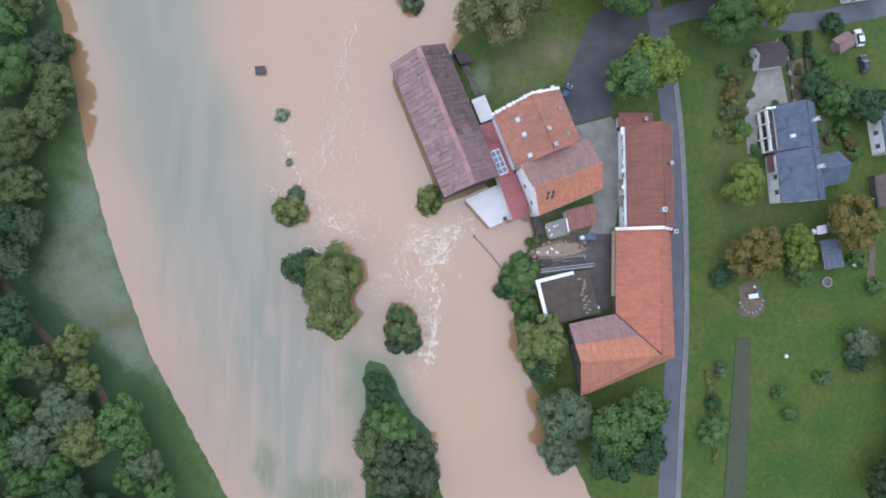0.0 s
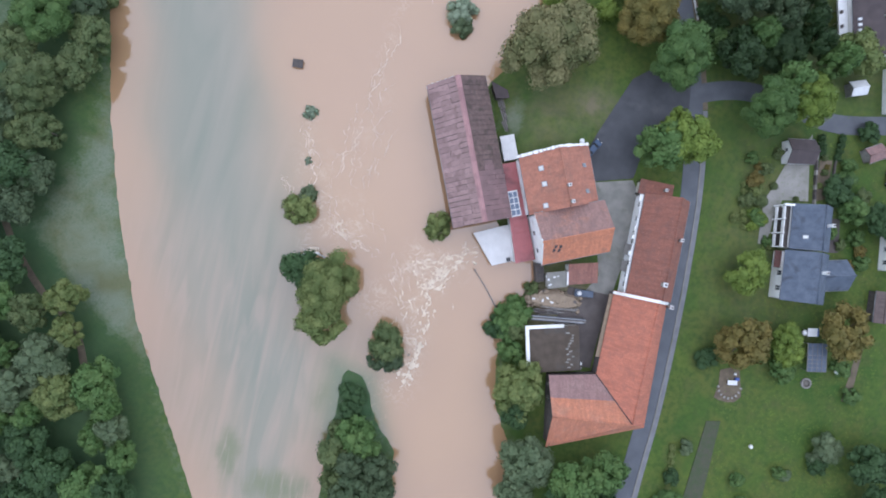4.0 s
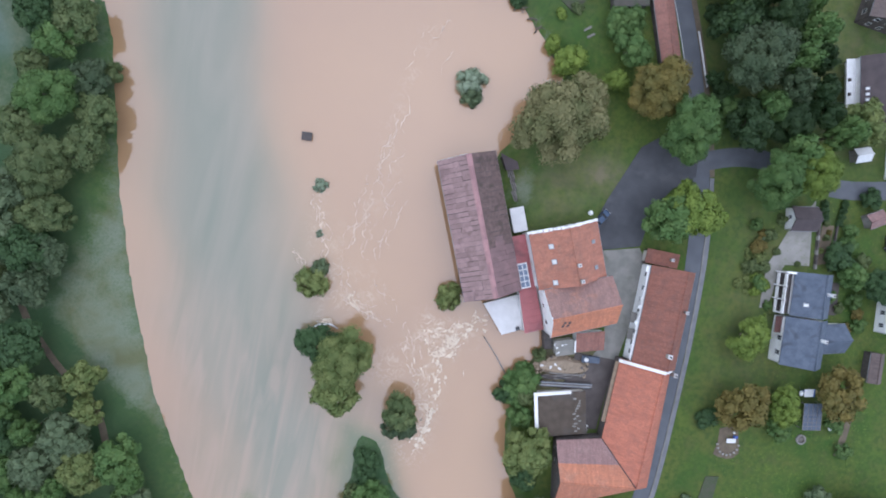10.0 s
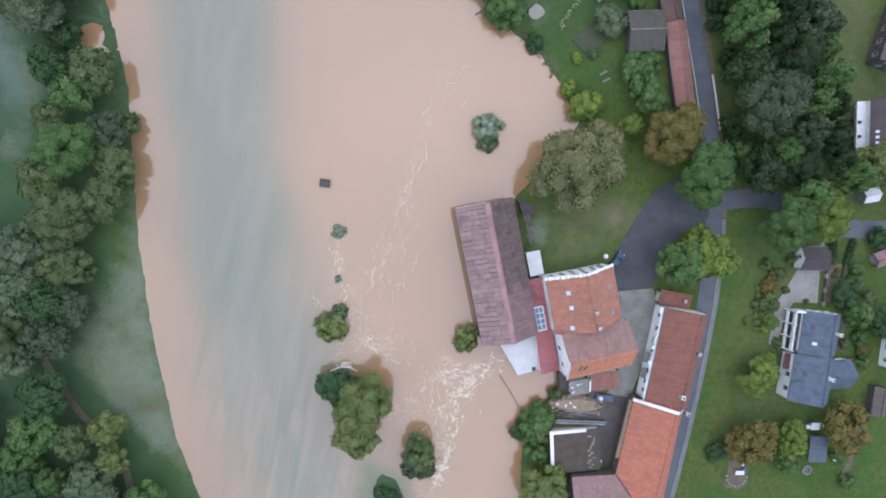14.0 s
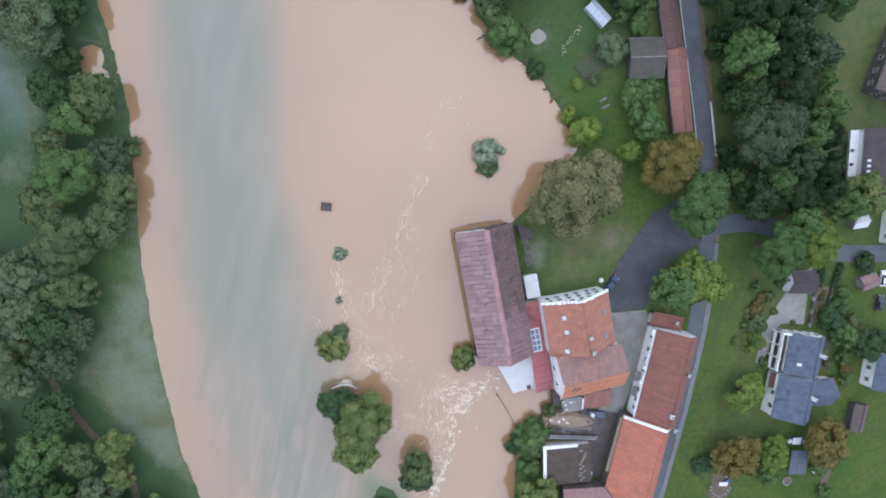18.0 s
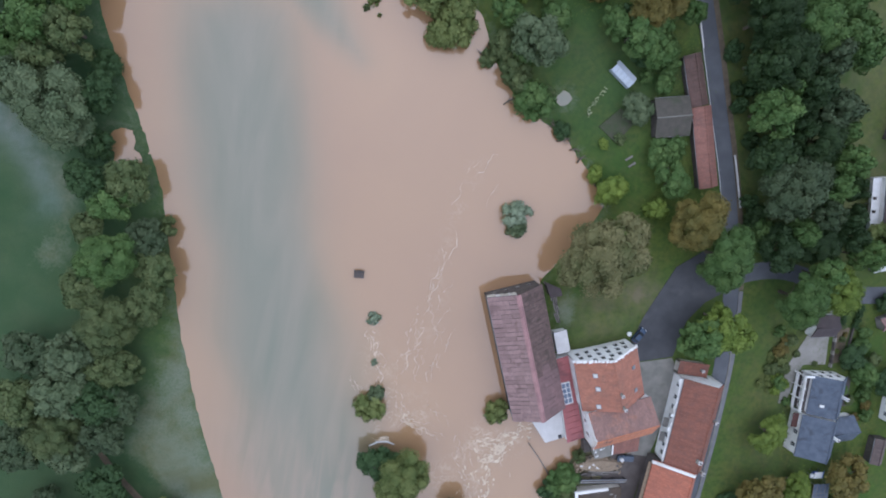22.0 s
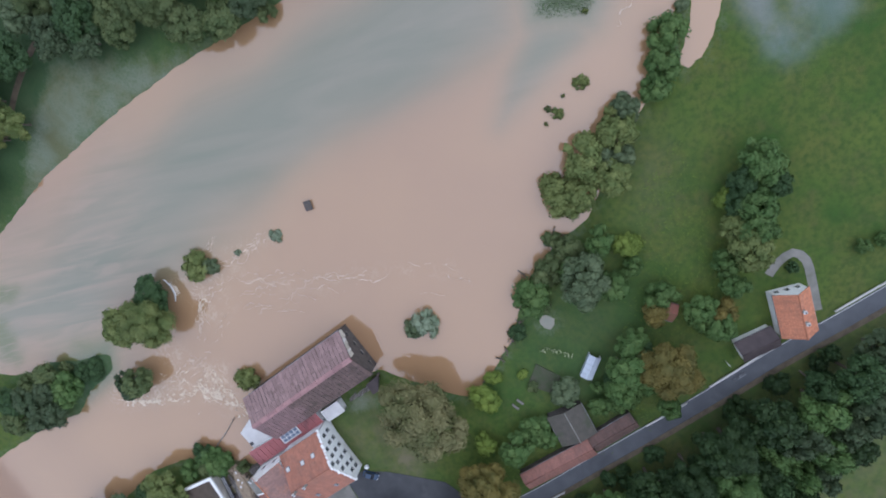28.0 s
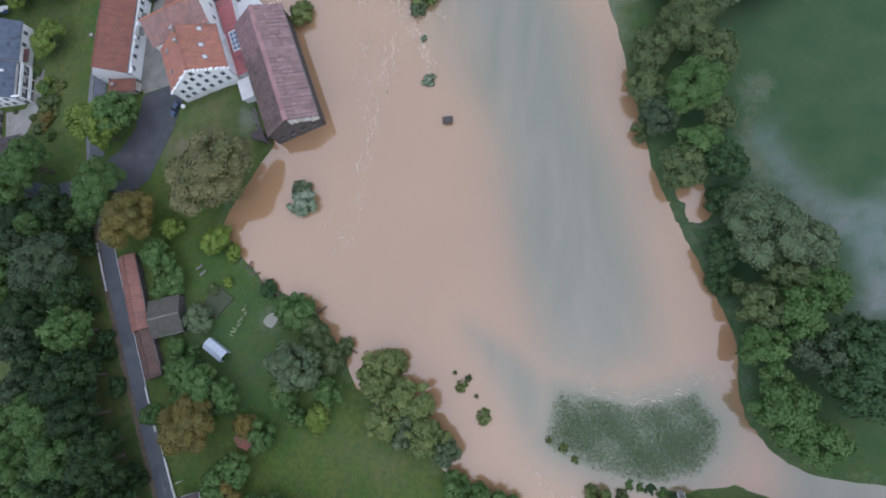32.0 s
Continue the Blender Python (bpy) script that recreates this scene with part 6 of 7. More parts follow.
# ---- trees and bushes ----
def leaves(seed, lobes, per, R, H, leaf, low):
    """Verts and faces of a crown: many small leaf clumps on uneven lobes, with hearts between toned darker as inner
    shade.
    """
    g = np.random.default_rng(seed)
    az = g.uniform(0, 2 * np.pi, lobes)
    up = g.uniform(low, 1.0, lobes)
    wild = 0.5 if lobes > 80 else 1.0
    wob = 0.88 + wild * (0.14 * np.sin(az * 2 + g.uniform(0, 6)) + 0.12 * np.sin(az * 5 + g.uniform(0, 6)))
    rad = np.sqrt(1 - np.clip(up, 0, 1) ** 2 * 0.96) * wob * g.uniform(0.55, 1.0, lobes) ** 0.5
    lr = R * (g.uniform(0.14, 0.27, lobes) if low > -0.5 else g.uniform(0.22, 0.38, lobes))
    c = np.stack([np.cos(az) * rad * R * 0.8, np.sin(az) * rad * R * 0.8, H * (0.58 + 0.36 * up * g.uniform(0.75, 1.0, lobes))], 1)
    c[:5, :2] *= 0.35
    n = lobes * per
    d = g.normal(size=(n, 3))
    d[:, 2] = np.abs(d[:, 2]) * 1.1 - 0.35
    d /= np.linalg.norm(d, axis=1)[:, None]
    rr = np.repeat(lr, per)[:, None]
    pos = np.repeat(c, per, 0) + d * rr * g.uniform(0.84, 1.1, (n, 1))
    fling = g.random(n) < 0.12
    pos[fling] += d[fling] * rr[fling] * g.uniform(0.05, 0.32, (fling.sum(), 1))
    nor = d + g.normal(size=(n, 3)) * 0.3
    nor /= np.linalg.norm(nor, axis=1)[:, None]
    t = np.cross(nor, g.normal(size=(n, 3)))
    t /= np.linalg.norm(t, axis=1)[:, None]
    s = np.cross(nor, t)
    sz = (leaf * g.uniform(0.55, 1.35, n))[:, None]
    v = np.stack([pos - t * sz - s * sz * 0.5, pos + t * sz - s * sz * 0.5 + nor * sz * 0.2, pos + s * sz * 0.9 - nor * sz * 0.2], 1).reshape(-1, 3)
    f = np.arange(n * 3).reshape(-1, 3)
    bm = bmesh.new()
    bmesh.ops.create_icosphere(bm, subdivisions=1, radius=1)
    iv = np.array([p.co for p in bm.verts])
    jf = np.array([[q.index for q in fc.verts] for fc in bm.faces])
    bm.free()
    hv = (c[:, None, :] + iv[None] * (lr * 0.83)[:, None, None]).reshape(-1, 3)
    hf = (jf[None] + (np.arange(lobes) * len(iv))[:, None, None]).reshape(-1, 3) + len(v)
    # Hearts keep 0.8 of their lobe's tone: shade inside the crown, in the colour.
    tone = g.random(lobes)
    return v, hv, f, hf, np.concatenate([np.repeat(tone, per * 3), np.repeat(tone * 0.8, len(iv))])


def crown_mesh(name, kind, seed, lobes, per, R, H, leaf, low=-0.35):
    v, hv, f, hf, tone = leaves(seed, lobes, per, R, H, leaf, low)
    me = bpy.data.meshes.new(name)
    co = np.concatenate([v, hv])
    loops = np.concatenate([f.ravel(), hf.ravel()]).astype(np.int32)
    starts = np.concatenate([np.arange(0, f.size, 3), f.size + np.arange(0, hf.size, 3)]).astype(np.int32)
    me.vertices.add(len(co))
    me.vertices.foreach_set("co", co.ravel())
    me.loops.add(len(loops))
    me.loops.foreach_set("vertex_index", loops)
    me.polygons.add(len(starts))
    me.polygons.foreach_set("loop_start", starts)
    me.update(calc_edges=True)
    me.attributes.new("clump", "FLOAT", "POINT").data.foreach_set("value", tone.astype(np.float32))
    me.materials.append(LEAF[kind])
    return me


def trunk_mesh(seed, R, H):
    g = random.Random(seed)
    holder = new("holder")
    pts = [(0, 0, -0.4), (0.1, 0, H * 0.2), (-0.1, 0.1, H * 0.45), (0.1, -0.1, H * 0.75)]
    obs = [tube("trunk", pts, [R * 0.07, R * 0.05, R * 0.04, R * 0.02], BARK, holder)]
    for k in range(6):
        a, z = k * 1.05 + g.uniform(-0.3, 0.3), H * g.uniform(0.25, 0.45)
        r = R * g.uniform(0.45, 0.7)
        obs.append(tube("limb", [(0, 0, z), (r * 0.5 * math.cos(a), r * 0.5 * math.sin(a), z + H * 0.16), (r * math.cos(a), r * math.sin(a), z + H * 0.27)], [R * 0.03, R * 0.02, R * 0.008], BARK, holder, sides=5))
    verts, faces = [], []
    for o in obs:
        k = len(verts)
        verts += [tuple(p.co) for p in o.data.vertices]
        faces += [tuple(i + k for i in fc.vertices) for fc in o.data.polygons]
        bpy.data.objects.remove(o)
    bpy.data.objects.remove(holder)
    me = bpy.data.meshes.new("trunk")
    me.from_pydata(verts, [], faces)
    me.materials.append(BARK)
    return me


WORDS = {"green": "green", "lime": "bright yellow-green", "olive": "olive-green", "dark": "dark green", "deep": "deep green", "willow": "grey-green", "rust": "rust-tinged olive", "gold": "yellowish autumn-tinged", "reed": "pale silver-green", "dusky": "dusky grey-green", "moss": "mossy green", "umber": "brown-tinged"}
CROWNS, BUSHES, LARGE = {}, {}, {}
for n, kind in enumerate(WORDS):
    wispy = kind == "willow"
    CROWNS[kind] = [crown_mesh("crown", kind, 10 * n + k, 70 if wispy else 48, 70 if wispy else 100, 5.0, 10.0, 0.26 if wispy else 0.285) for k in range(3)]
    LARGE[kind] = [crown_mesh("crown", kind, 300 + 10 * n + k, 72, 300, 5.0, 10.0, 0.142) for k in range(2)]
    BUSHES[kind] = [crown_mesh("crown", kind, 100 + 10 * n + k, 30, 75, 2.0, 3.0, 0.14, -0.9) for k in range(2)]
TRUNKS = [trunk_mesh(k, 5.0, 10.0) for k in range(2)]
count = 0
STANDS = []


def tree(kind, x, y, r, h):
    """A tree, or a bush when it is low, of crown radius r and height h."""
    global count
    count += 1
    STANDS.append((x, y, r))
    g = random.Random(count * 7)
    z = gz(x, y)
    low = h < 5.5
    ob = thing("bush" if low else "tree", x, y, z - (0.25 if low else 0.0), "", "bush" if low else "tree")
    wet = shore(np.array([x]), np.array([y]))[0] < 0
    where = "standing in the flood water" if wet else ("in the wood beside the road" if x > 40 and y > 75 else "on the flooded river bank" if x < -20 else "among the gardens and houses")
    tagged(ob, f"{WORDS[kind]} leafy {'bush' if low else 'deciduous tree'} {where}")
    R, H = (2.0, 3.0) if low else (5.0, 10.0)
    crown = new("crown", g.choice(BUSHES[kind] if low else LARGE[kind] if r > 6.2 else CROWNS[kind]))
    crown.parent = ob
    if not low:
        t = new("trunk", g.choice(TRUNKS))
        t.parent = ob
    ob.rotation_euler = (0, 0, g.uniform(0, 6.28))
    k = r / R * (1.06 if r > 6.2 and not low else 1.2)
    ob.scale = (k * g.uniform(0.93, 1.07), k * g.uniform(0.93, 1.07), (h - min(z, 0)) / H)
    return ob


tree("gold", 13.0, 57.0, 11.2, 13)
tree("rust", 33.2, 68.1, 7.6, 12)
tree("green", 41.8, 61.1, 7.8, 13)
tree("green", 43.0, 39.8, 5.9, 10)
tree("lime", 48.4, 42.4, 5.9, 11)
tree("lime", 45.6, 45.2, 4.2, 9)
tree("lime", 70.4, 16.2, 4.9, 6)
tree("green", 64.9, 54.1, 7.1, 13)
tree("lime", 73.4, 57.6, 6.4, 12)
tree("green", 69.4, 60.4, 4.6, 12)
tree("reed", -8.5, 62.2, 3.1, 3.6)
tree("willow", -7.9, 59.0, 2.6, 3.0)
tree("willow", -12.3, 100.7, 5.4, 9)
tree("moss", -15.2, 93.7, 3.6, 5)
tree("green", -20.0, 105.8, 3.5, 6)
tree("lime", -17.6, 111.7, 2.8, 3)
tree("rust", 11.3, 114.5, 7.2, 10)
tree("green", 8.9, 106.4, 5.3, 8)
tree("green", 14.9, 103.7, 3.8, 7)
tree("willow", 14.4, 91.8, 3.5, 4)
tree("green", 22.1, 82.6, 2.9, 4)
tree("green", 25.5, 83.6, 2.9, 4)
tree("green", 26.4, 76.6, 4.3, 6)
tree("lime", 24.7, 68.8, 2.9, 4)
tree("lime", 13.3, 72.1, 3.4, 4)
tree("lime", 8.5, 75.2, 2.0, 2.5)
tree("green", 52.7, 67.9, 3.7, 5)
tree("willow", -34.6, 12.2, 2.2, 2.4)
tree("olive", -3.4, 11.6, 3.1, 3.6)
tree("deep", 32.3, 121.0, 5.0, 14)
tree("deep", 36.9, 114.6, 6.3, 15)
tree("green", 40.2, 122.9, 7.0, 15)
tree("green", 47.2, 115.1, 6.9, 15)
tree("deep", 42.8, 107.5, 7.6, 15)
tree("deep", 39.3, 105.9, 5.3, 14)
tree("green", 43.8, 95.4, 5.6, 14)
tree("deep", 51.3, 103.5, 5.2, 13)
tree("dusky", 54.0, 80.1, 9.9, 14)
tree("deep", 57.3, 91.5, 6.7, 13)
tree("deep", 47.5, 86.4, 5.3, 12)
tree("green", 52.6, 124.3, 6.6, 15)
tree("deep", 55.9, 130.1, 6.2, 15)
tree("green", 57.0, 116.0, 5.0, 13)
tree("deep", 57.1, 64.3, 5.6, 10)
tree("green", 60.6, 113.4, 5.0, 13)
tree("dusky", 59.0, 98.4, 5.2, 13)
tree("deep", 66.4, 68.0, 6.3, 10)
tree("olive", 84.6, 71.6, 5.4, 9)
tree("green", 93.4, 35.6, 2.8, 5)
tree("dark", 89.2, 40.3, 3.5, 4)
tree("olive", -25.1, -7.0, 8.0, 9)
tree("olive", -25.4, -14.4, 5.9, 8)
tree("dark", -30.8, -4.9, 5.0, 6)
tree("green", 17.7, -5.6, 3.7, 4)
tree("olive", -35.8, 8.6, 3.7, 3.6)
tree("olive", 22.3, -21.4, 5.9, 8)
tree("dark", 15.0, -8.9, 2.8, 3)
tree("dark", 22.4, -27.2, 3.4, 6)
tree("willow", 27.6, -37.2, 5.7, 9)
tree("willow", 26.4, -45.1, 4.8, 8)
tree("green", 38.8, -40.3, 6.1, 10)
tree("green", 44.9, -36.4, 5.1, 9)
tree("dark", 36.8, -46.4, 5.1, 9)
tree("dark", 45.1, -44.8, 5.2, 8)
tree("green", 17.3, -8.1, 2.9, 3)
tree("green", 18.4, -3.3, 2.4, 3)
tree("umber", 71.7, -0.2, 6.2, 8)
tree("lime", 82.6, 2.4, 3.6, 6)
tree("lime", 84.6, -1.2, 3.2, 5)
tree("green", 84.4, -5.0, 2.6, 4)
tree("umber", 95.3, 7.1, 6.1, 8)
tree("dark", 99.4, 34.6, 3.9, 6)
tree("willow", 98.4, -21.4, 3.3, 4)
tree("dark", 98.1, -26.2, 2.2, 3)
tree("dark", 94.4, 55.6, 2.4, 3)
tree("green", 82.2, -38.4, 1.6, 2)
tree("green", 89.3, -29.8, 1.4, 2)
tree("green", 79.4, -33.3, 1.6, 2)
tree("willow", 65.6, -28.2, 1.8, 2)
tree("dark", 63.7, -35.7, 1.9, 2)
tree("green", 63.4, -42.1, 3.0, 2.5)
tree("dark", 66.5, -6.0, 2.5, 2)
tree("umber", 69.2, 38.6, 2.0, 1.8)
tree("dark", 107.5, -22.5, 5.5, 8)
tree("dark", 111.6, -33.6, 6.1, 8)
tree("green", 103.3, -8.1, 2.0, 2)
tree("green", 99.6, -1.9, 2.0, 2)
tree("green", -29.5, 139.4, 4.6, 9)
tree("lime", -23.5, 132.7, 2.2, 4)
tree("green", -19.7, 138.0, 4.4, 8)
tree("olive", -12.0, 135.7, 4.9, 8)
tree("dark", -24.5, 142.3, 3.1, 7)
tree("olive", -38.4, 107.1, 5.2, 7)
tree("olive", -43.1, 114.0, 4.4, 7)
tree("olive", -30.2, 100.7, 4.1, 5)
tree("olive", -33.1, 111.4, 4.1, 6)
tree("willow", -46.7, 116.6, 3.3, 6)
tree("green", -59.4, 127.4, 3.5, 5)
tree("green", -53.6, 125.6, 3.3, 5)
tree("willow", -63.8, 131.8, 1.4, 1.4)
tree("green", -10.2, 88.7, 3.9, 5)
tree("lime", -17.7, 113.7, 2.1, 3)
tree("rust", -1.5, 115.2, 3.1, 4)
tree("moss", -19.2, 99.6, 3.2, 4)
tree("moss", -22.1, 96.3, 2.2, 2.5)
tree("green", -5.0, 116.8, 3.1, 5)
tree("green", -0.2, 124.0, 3.5, 6)
tree("green", 4.8, 127.1, 3.5, 6)
tree("dark", -1.6, 83.6, 2.2, 2)
tree("moss", -8.0, 90.4, 2.4, 2.5)
tree("green", -49.0, 123.4, 2.6, 4)
tree("olive", -33.1, 99.4, 3.7, 5)
tree("olive", -30.5, 103.9, 4.2, 6)
tree("green", -94.6, -24.5, 5.2, 9)
tree("olive", -79.6, -20.6, 4.1, 8)
tree("moss", -86.5, -25.2, 3.9, 8)
tree("olive", -77.6, -27.8, 3.4, 7)
tree("willow", -81.4, -34.3, 5.4, 8)
tree("willow", -87.0, -42.1, 5.4, 8)
tree("olive", -76.6, -41.7, 4.7, 8)
tree("green", -70.0, -37.5, 5.0, 8)
tree("green", -66.7, -42.4, 3.5, 7)
tree("dark", -95.7, -36.9, 4.8, 8)
tree("green", -94.2, -44.4, 4.8, 9)
tree("dark", -75.1, -58.0, 5.3, 8)
tree("green", -67.5, -60.4, 5.4, 8)
tree("dark", -61.0, -60.6, 4.7, 8)
tree("dark", -80.9, -52.9, 4.6, 8)
tree("green", -61.2, -52.5, 3.5, 7)
tree("dark", -78.5, -64.5, 4.6, 8)
tree("deep", 31.7, 124.5, 7.1, 14)
tree("green", 25.2, 143.6, 5.5, 13)
tree("deep", 26.8, 133.8, 5.6, 14)
tree("dark", 19.7, 151.4, 4.7, 13)
tree("green", -6.2, 158.7, 1.5, 2.5)
tree("green", -6.8, 162.7, 1.5, 2.5)
tree("rust", 1.5, 128.9, 2.8, 5)
tree("green", 2.8, 124.3, 2.6, 5)
tree("dark", 20.4, 143.8, 3.3, 12)
tree("green", 20.8, 113.6, 2.9, 8)
tree("moss", -9.7, -17.6, 4.4, 6.5)
tree("dusky", -9.3, -20.8, 3.8, 5.6)
tree("dark", 13.0, 103.2, 2.4, 4)
tree("green", -15.5, 137.2, 3.6, 8)
tree("olive", -17.2, 133.6, 3.0, 6)
tree("dark", -21.5, 134.8, 3.0, 6)
tree("dark", -26.4, 136.2, 3.4, 7)
tree("green", -9.0, 131.2, 2.8, 5)
tree("green", -4.2, 131.8, 3.0, 6)
tree("green", -15.5, 98.0, 3.0, 4)
tree("green", -9.0, 106.6, 3.2, 4)
tree("green", 4.4, 108.6, 3.6, 6)
tree("dark", 7.6, 110.0, 3.2, 6)
tree("green", 14.0, 110.4, 3.4, 6)
tree("green", -12.5, 112.0, 2.2, 4)
tree("willow", -38.2, 111.4, 3.2, 5)
tree("olive", -33.0, 103.4, 3.0, 5)
tree("willow", -37.0, 114.6, 2.6, 4)
tree("green", 71.4, 29.8, 1.8, 2.4)
tree("moss", 68.4, 33.6, 1.6, 2)
tree("moss", 71.4, 41.6, 1.6, 2)
tree("lime", 70.8, 27.2, 1.4, 1.8)
tree("moss", 86.0, 44.0, 0.9, 1.2)
tree("olive", 85.4, 40.6, 0.8, 1.1)
tree("green", 90.0, 43.0, 1.6, 2.2)
tree("green", 96.5, 30.0, 1.8, 2.4)
tree("moss", 95.6, 40.0, 2.0, 2.6)
tree("umber", 96.0, 22.8, 1.4, 1.8)
tree("green", 98.2, -1.5, 1.2, 1.6)
tree("moss", 99.5, 2.6, 1.3, 1.8)
tree("moss", 19.4, -8.6, 2.4, 3.5)
tree("green", 19.2, -13.6, 2.6, 4)
tree("moss", 21.2, 1.6, 1.8, 2.6)
tree("deep", 114.5, -21.5, 4.6, 8)
tree("deep", 101.0, -53.0, 4.6, 8)
tree("deep", 107.0, -47.0, 4.8, 8)
tree("dark", 110.5, -40.5, 4.4, 7)
tree("reed", -38.2, 31.4, 1.7, 1.3)
tree("reed", -36.5, 20.2, 0.9, 1.0)
tree("moss", -50.6, 101.6, 0.8, 1.0)
for x, y, r in ((-71, 114.5, 1.0), (-73.5, 116.5, 0.9), (-68, 113, 0.7), (-52.6, 105.2, 0.5), (-47.6, 100.6, 0.5)):
    tree("olive", x, y, r, 1.0)
tree("rust", -8.2, 87.2, 1.2, 1.4)
for kind, x, y, r, h in (("green", 18.2, 105.6, 2.6, 5), ("green", 20.0, 98.8, 2.4, 3.2), ("green", 15.4, 99.4, 1.6, 2.4), ("green", 20.6, 102.6, 1.8, 3), ("moss", 12.6, 84.2, 1.4, 1.4), ("lime", 9.0, 82.4, 1.2, 1.2)):
    tree(kind, x, y, r, h)
# the overgrown island below the mill
for kind, x, y, r, h in (("green", -12.2, -39.2, 3.6, 5), ("moss", -16.4, -44.6, 3.6, 4.5), ("dusky", -12.6, -46.4, 3.4, 5), ("dusky", -10.8, -51.6, 4.0, 6), ("moss", -14.6, -51.0, 3.4, 5), ("dusky", -5.9, -46.4, 3.6, 5),
                         ("dusky", -4.4, -51.8, 3.6, 5), ("green", -9.0, -42.6, 2.6, 4), ("dark", -14.8, -34.6, 2.4, 2.4), ("dark", -16.2, -30.6, 2.2, 1.8), ("dark", -13.6, -31.2, 2.0, 1.8), ("moss", -17.0, -39.4, 1.8, 2.0),
                         ("dark", -12.0, -57.5, 4.4, 6), ("moss", -5.6, -58.0, 4.0, 6)):
    tree(kind, x, y, r, h)
# the drowned north-west corner and the spit
for kind, x, y, r, h in (("moss", -95.5, 125.0, 3.7, 7), ("moss", -105.1, 126.0, 5.0, 8), ("moss", -100.0, 130.2, 3.8, 7), ("green", -102.6, 133.6, 3.6, 7), ("moss", -91.8, 133.4, 3.6, 6), ("moss", -96.2, 135.4, 2.8, 5), ("moss", -112.6, 127.6, 4.4, 8),
                         ("green", -119.4, 126.0, 4.0, 8), ("moss", -108.6, 133.6, 3.8, 8), ("olive", -77.7, 123.6, 2.8, 3.6), ("moss", -82.6, 122.6, 1.2, 1.6), ("moss", -82.5, 132.2, 2.7, 4.4), ("moss", -74.4, 133.0, 2.1, 3.4),
                         ("green", -84.2, 120.4, 1.0, 0.8), ("green", -86.2, 120.6, 0.9, 0.8), ("dark", -88.0, 120.8, 1.1, 0.9), ("green", -90.2, 121.2, 1.1, 0.9), ("dark", -92.4, 121.8, 1.1, 1.0), ("olive", -54.2, 109.4, 1.7, 1.6), ("olive", -49.2, 103.2, 1.4, 1.2)):
    tree(kind, x, y, r, h)
for kind, x, y, r, h in (("dark", 104.0, 36.2, 3.0, 5), ("green", 91.2, 43.4, 1.8, 2.6), ("green", 91.4, 46.8, 1.6, 2.2), ("willow", 70.2, 40.4, 1.2, 1.2), ("lime", 70.8, 30.6, 1.5, 1.4), ("moss", 80.6, 36.2, 0.8, 0.8), ("olive", 76.4, 23.6, 0.9, 1.0), ("willow", 91.0, -30.0, 1.5, 1.4), ("willow", 101.6, -21.6, 2.2, 2.6), ("willow", 97.6, -24.4, 2.0, 2.2), ("umber", 69.7, 41.6, 1.2, 1.2), ("moss", 71.9, 33.9, 1.5, 1.8), ("lime", 72.4, 29.6, 1.6, 2.0), ("moss", 67.6, 33.0, 1.5, 1.6), ("olive", 70.0, 36.2, 1.6, 1.8), ("moss", 74.4, 38.2, 0.9, 1.2),
                         ("green", 67.6, 43.6, 1.5, 1.8), ("green", 75.0, 24.6, 1.2, 1.6), ("moss", 85.2, 47.6, 0.9, 1.2), ("umber", 86.5, 45.4, 0.7, 1.0), ("green", 90.4, 29.8, 1.3, 1.8),
                         ("moss", 93.2, 27.3, 1.3, 1.6), ("umber", 98.2, 27.0, 1.6, 1.8), ("green", 99.0, 24.0, 1.8, 2.4), ("moss", 73.6, 46.2, 1.4, 1.8), ("olive", 66.4, 28.6, 1.2, 1.4)):
    tree(kind, x, y, r, h)
tree("dark", -4.6, 144.8, 1.3, 2.2)
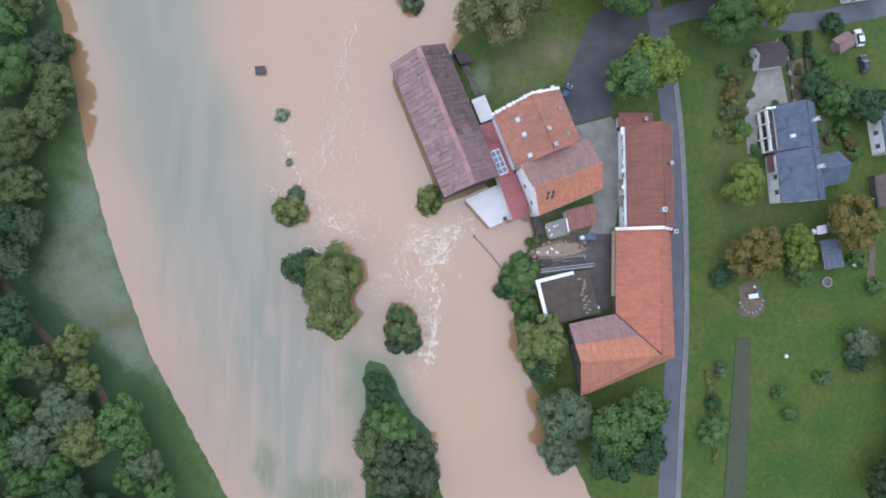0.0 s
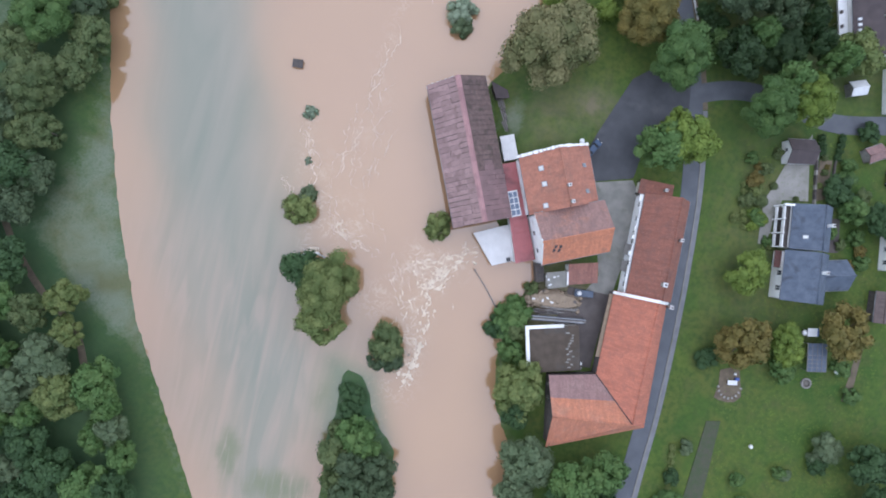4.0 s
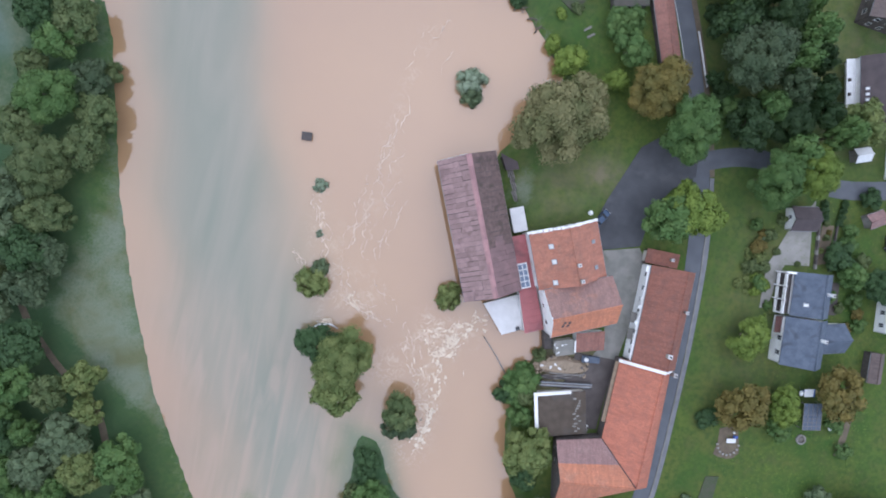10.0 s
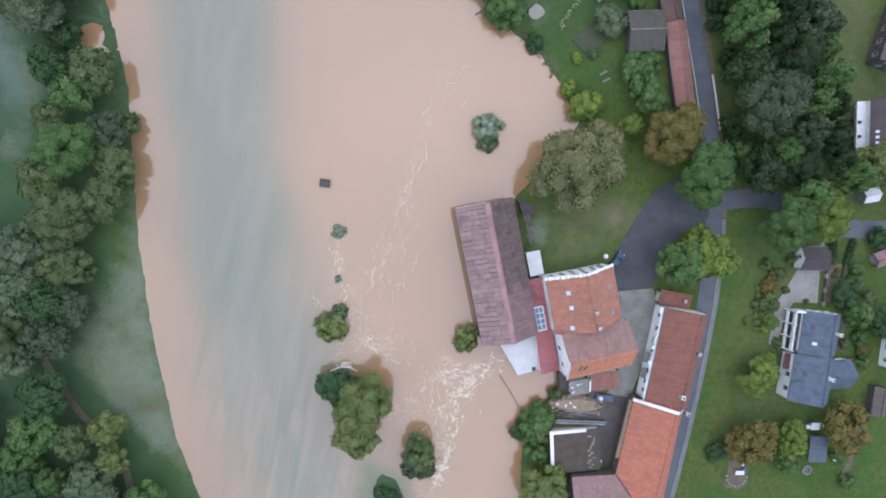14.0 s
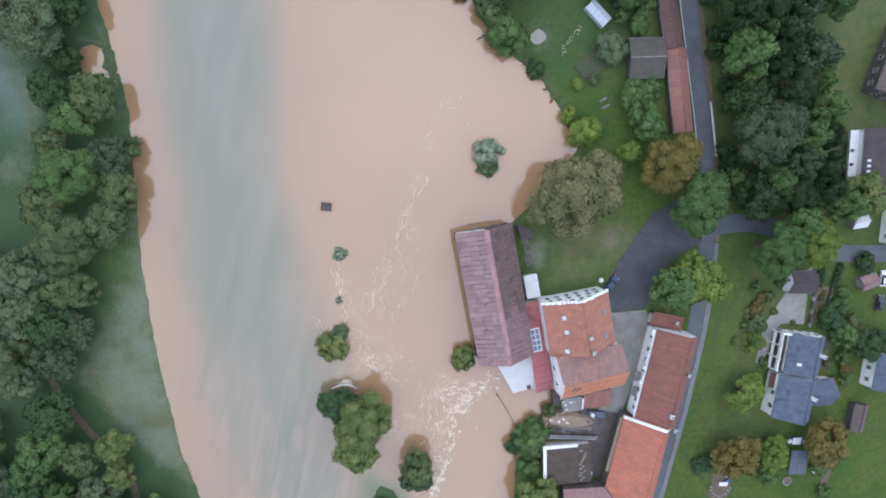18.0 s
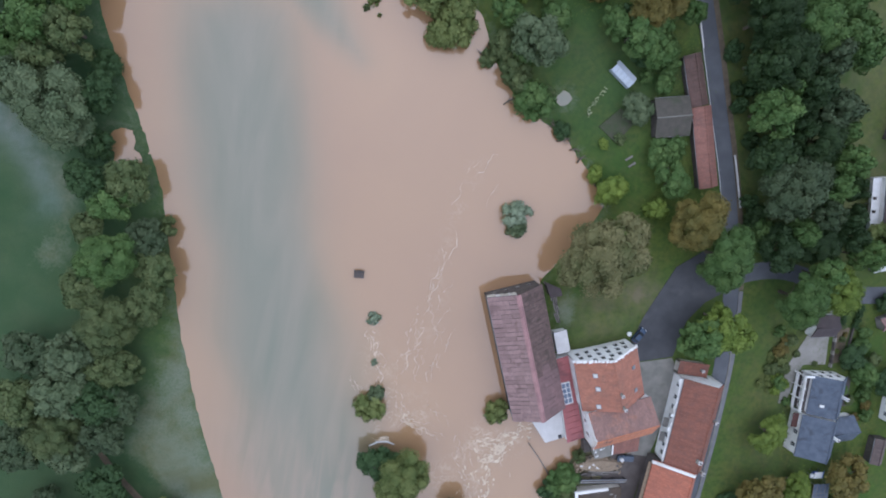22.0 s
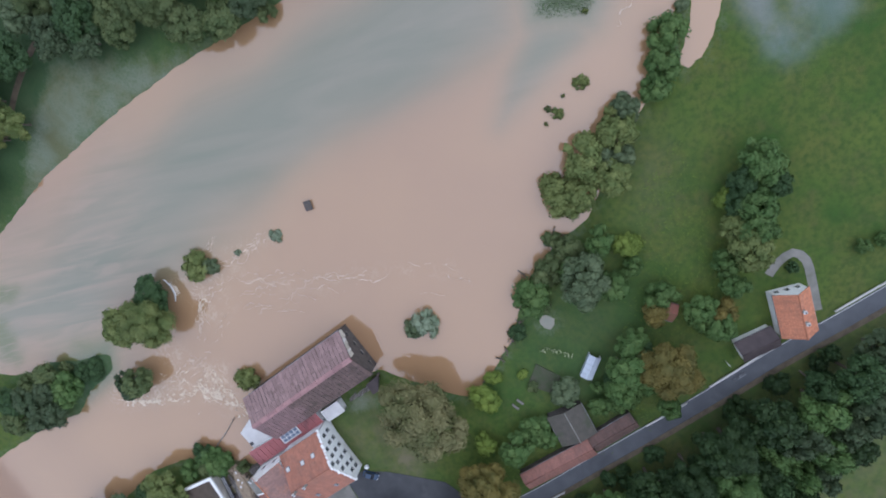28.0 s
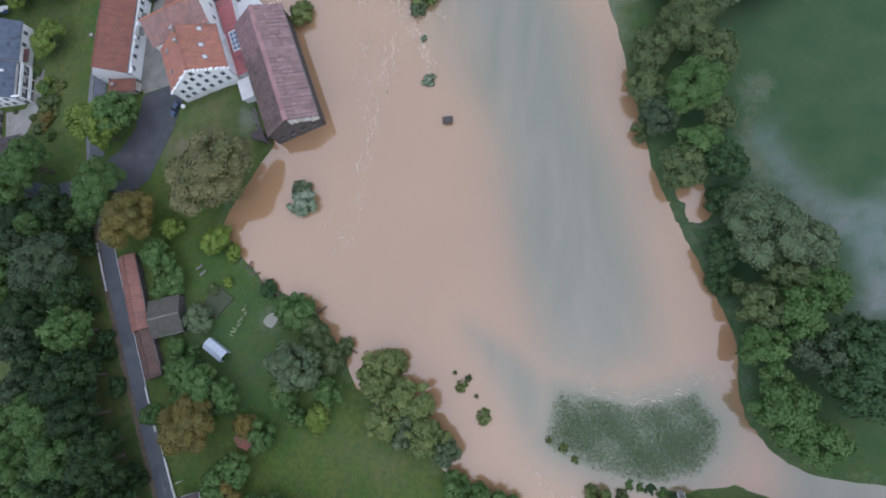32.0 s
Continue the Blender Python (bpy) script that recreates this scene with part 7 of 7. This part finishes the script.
# the wood on the west bank
for kind, x, y, r, h in (
        ("green", -113.2, 84.4, 5.2, 11), ("moss", -107.0, 83.6, 4.6, 10), ("green", -107.8, 92.0, 4.6, 10), ("dusky", -116.4, 91.6, 5.0, 10), ("green", -119.0, 79.8, 4.4, 9), ("dark", -101.4, 72.8, 3.8, 7), ("green", -110.3, 102.6, 6.0, 10), ("green", -116.0, 108.0, 5.0, 9), ("dark", -123.6, 98.0, 6.2, 10),
        ("dark", -125.0, 90.8, 6.2, 10), ("willow", -108.2, 68.6, 9.0, 11), ("willow", -116.4, 72.6, 5.2, 9), ("moss", -112.0, 77.6, 4.0, 9),
        ("moss", -94.4, 55.4, 4.8, 8), ("dark", -102.4, 54.4, 4.2, 8), ("green", -97.6, 50.6, 4.4, 7), ("moss", -87.6, 36.8, 4.6, 6), ("dusky", -90.0, 43.6, 4.2, 6),
        ("green", -97.0, 38.2, 6.8, 9), ("moss", -95.8, 23.2, 7.4, 9), ("moss", -88.6, 28.8, 4.8, 7), ("moss", -101.4, 31.0, 4.6, 8), ("willow", -102.8, 15.0, 5.4, 9),
        ("dark", -96.0, 4.8, 5.4, 9), ("moss", -96.2, 12.8, 4.2, 7), ("willow", -104.6, 6.4, 6.0, 9), ("moss", -105.2, -3.8, 6.6, 9), ("dusky", -94.8, -3.0, 4.8, 8),
        ("willow", -102.8, -9.0, 4.6, 8), ("dark", -94.0, -15.8, 5.2, 8), ("dark", -101.8, 79.0, 3.0, 3.5), ("dark", -102.8, 62.2, 3.2, 4.5),
        ("dusky", -111.0, 14.4, 5.0, 8), ("moss", -92.4, 13.6, 4.4, 7), ("dusky", -92.0, 4.6, 4.2, 7), ("moss", -87.2, 46.4, 2.4, 4), ("moss", -112.6, 3.0, 5.6, 9), ("dusky", -113.0, -8.2, 5.4, 8), ("moss", -102.0, 44.2, 3.4, 6)):
    tree(kind, x, y, r, h)
for x, y, w, h, label in HEDGES:
    tagged(tree("olive" if "shrubs" in label else "dark", x, y, w, h), label)


def wood(seed, ring, n, kinds, rs, hs):
    """Fill a stand with trees, clear of those already there."""
    g = random.Random(seed)
    xs, ys = [p[0] for p in ring], [p[1] for p in ring]
    made = tries = 0
    while made < n and tries < 4000:
        tries += 1
        x, y, r = g.uniform(min(xs), max(xs)), g.uniform(min(ys), max(ys)), g.uniform(*rs)
        if seg_dist(np.array([x]), np.array([y]), ring)[0] > -0.3 * r or line_dist(np.array([x]), np.array([y]), ROAD)[0] < 0.62 * r + 2.5 or any(math.hypot(x - a, y - b) < 0.62 * (r + c) for a, b, c in STANDS):
            continue
        tree(g.choice(kinds), round(x, 1), round(y, 1), r, g.uniform(*hs))
        made += 1


wood(2, [(-94, -19), (-84, -18), (-77, -26), (-72, -36), (-64, -42), (-58, -53), (-50, -62), (-60, -95), (-120, -95), (-115, -20)], 44, ("dusky", "dusky", "moss", "willow", "green"), (2.8, 5.0), (6, 9))
wood(4, [(-104, 130), (-122, 124), (-140, 124), (-140, 140), (-112, 138), (-98, 134)], 8, ("moss", "olive", "green"), (2.4, 3.8), (5.6, 8))
wood(5, [(27, 121), (61, 134), (60, 118), (56, 104), (67, 93), (70, 78), (86, 66), (62, 65.5), (52, 63), (44.5, 79), (33.5, 104)], 46, ("deep", "deep", "green", "dusky"), (3.0, 5.4), (11, 14))
wood(6, [(8, 170), (28, 158), (56, 134), (61, 128), (29, 120), (20, 141)], 26, ("deep", "dusky", "dark", "green"), (3.2, 5.2), (10, 14))
# Low dark bushes added along the road to carry the shade at the wood's edge.
wood(8, [(48.4, 67), (44.6, 78), (35.6, 101.5), (28.8, 118), (18.2, 141), (11, 158), (20, 162), (26, 145), (37, 122), (44, 106), (53, 82), (56, 70)], 70, ("deep", "deep", "dark"), (1.7, 2.7), (3.0, 5.0))
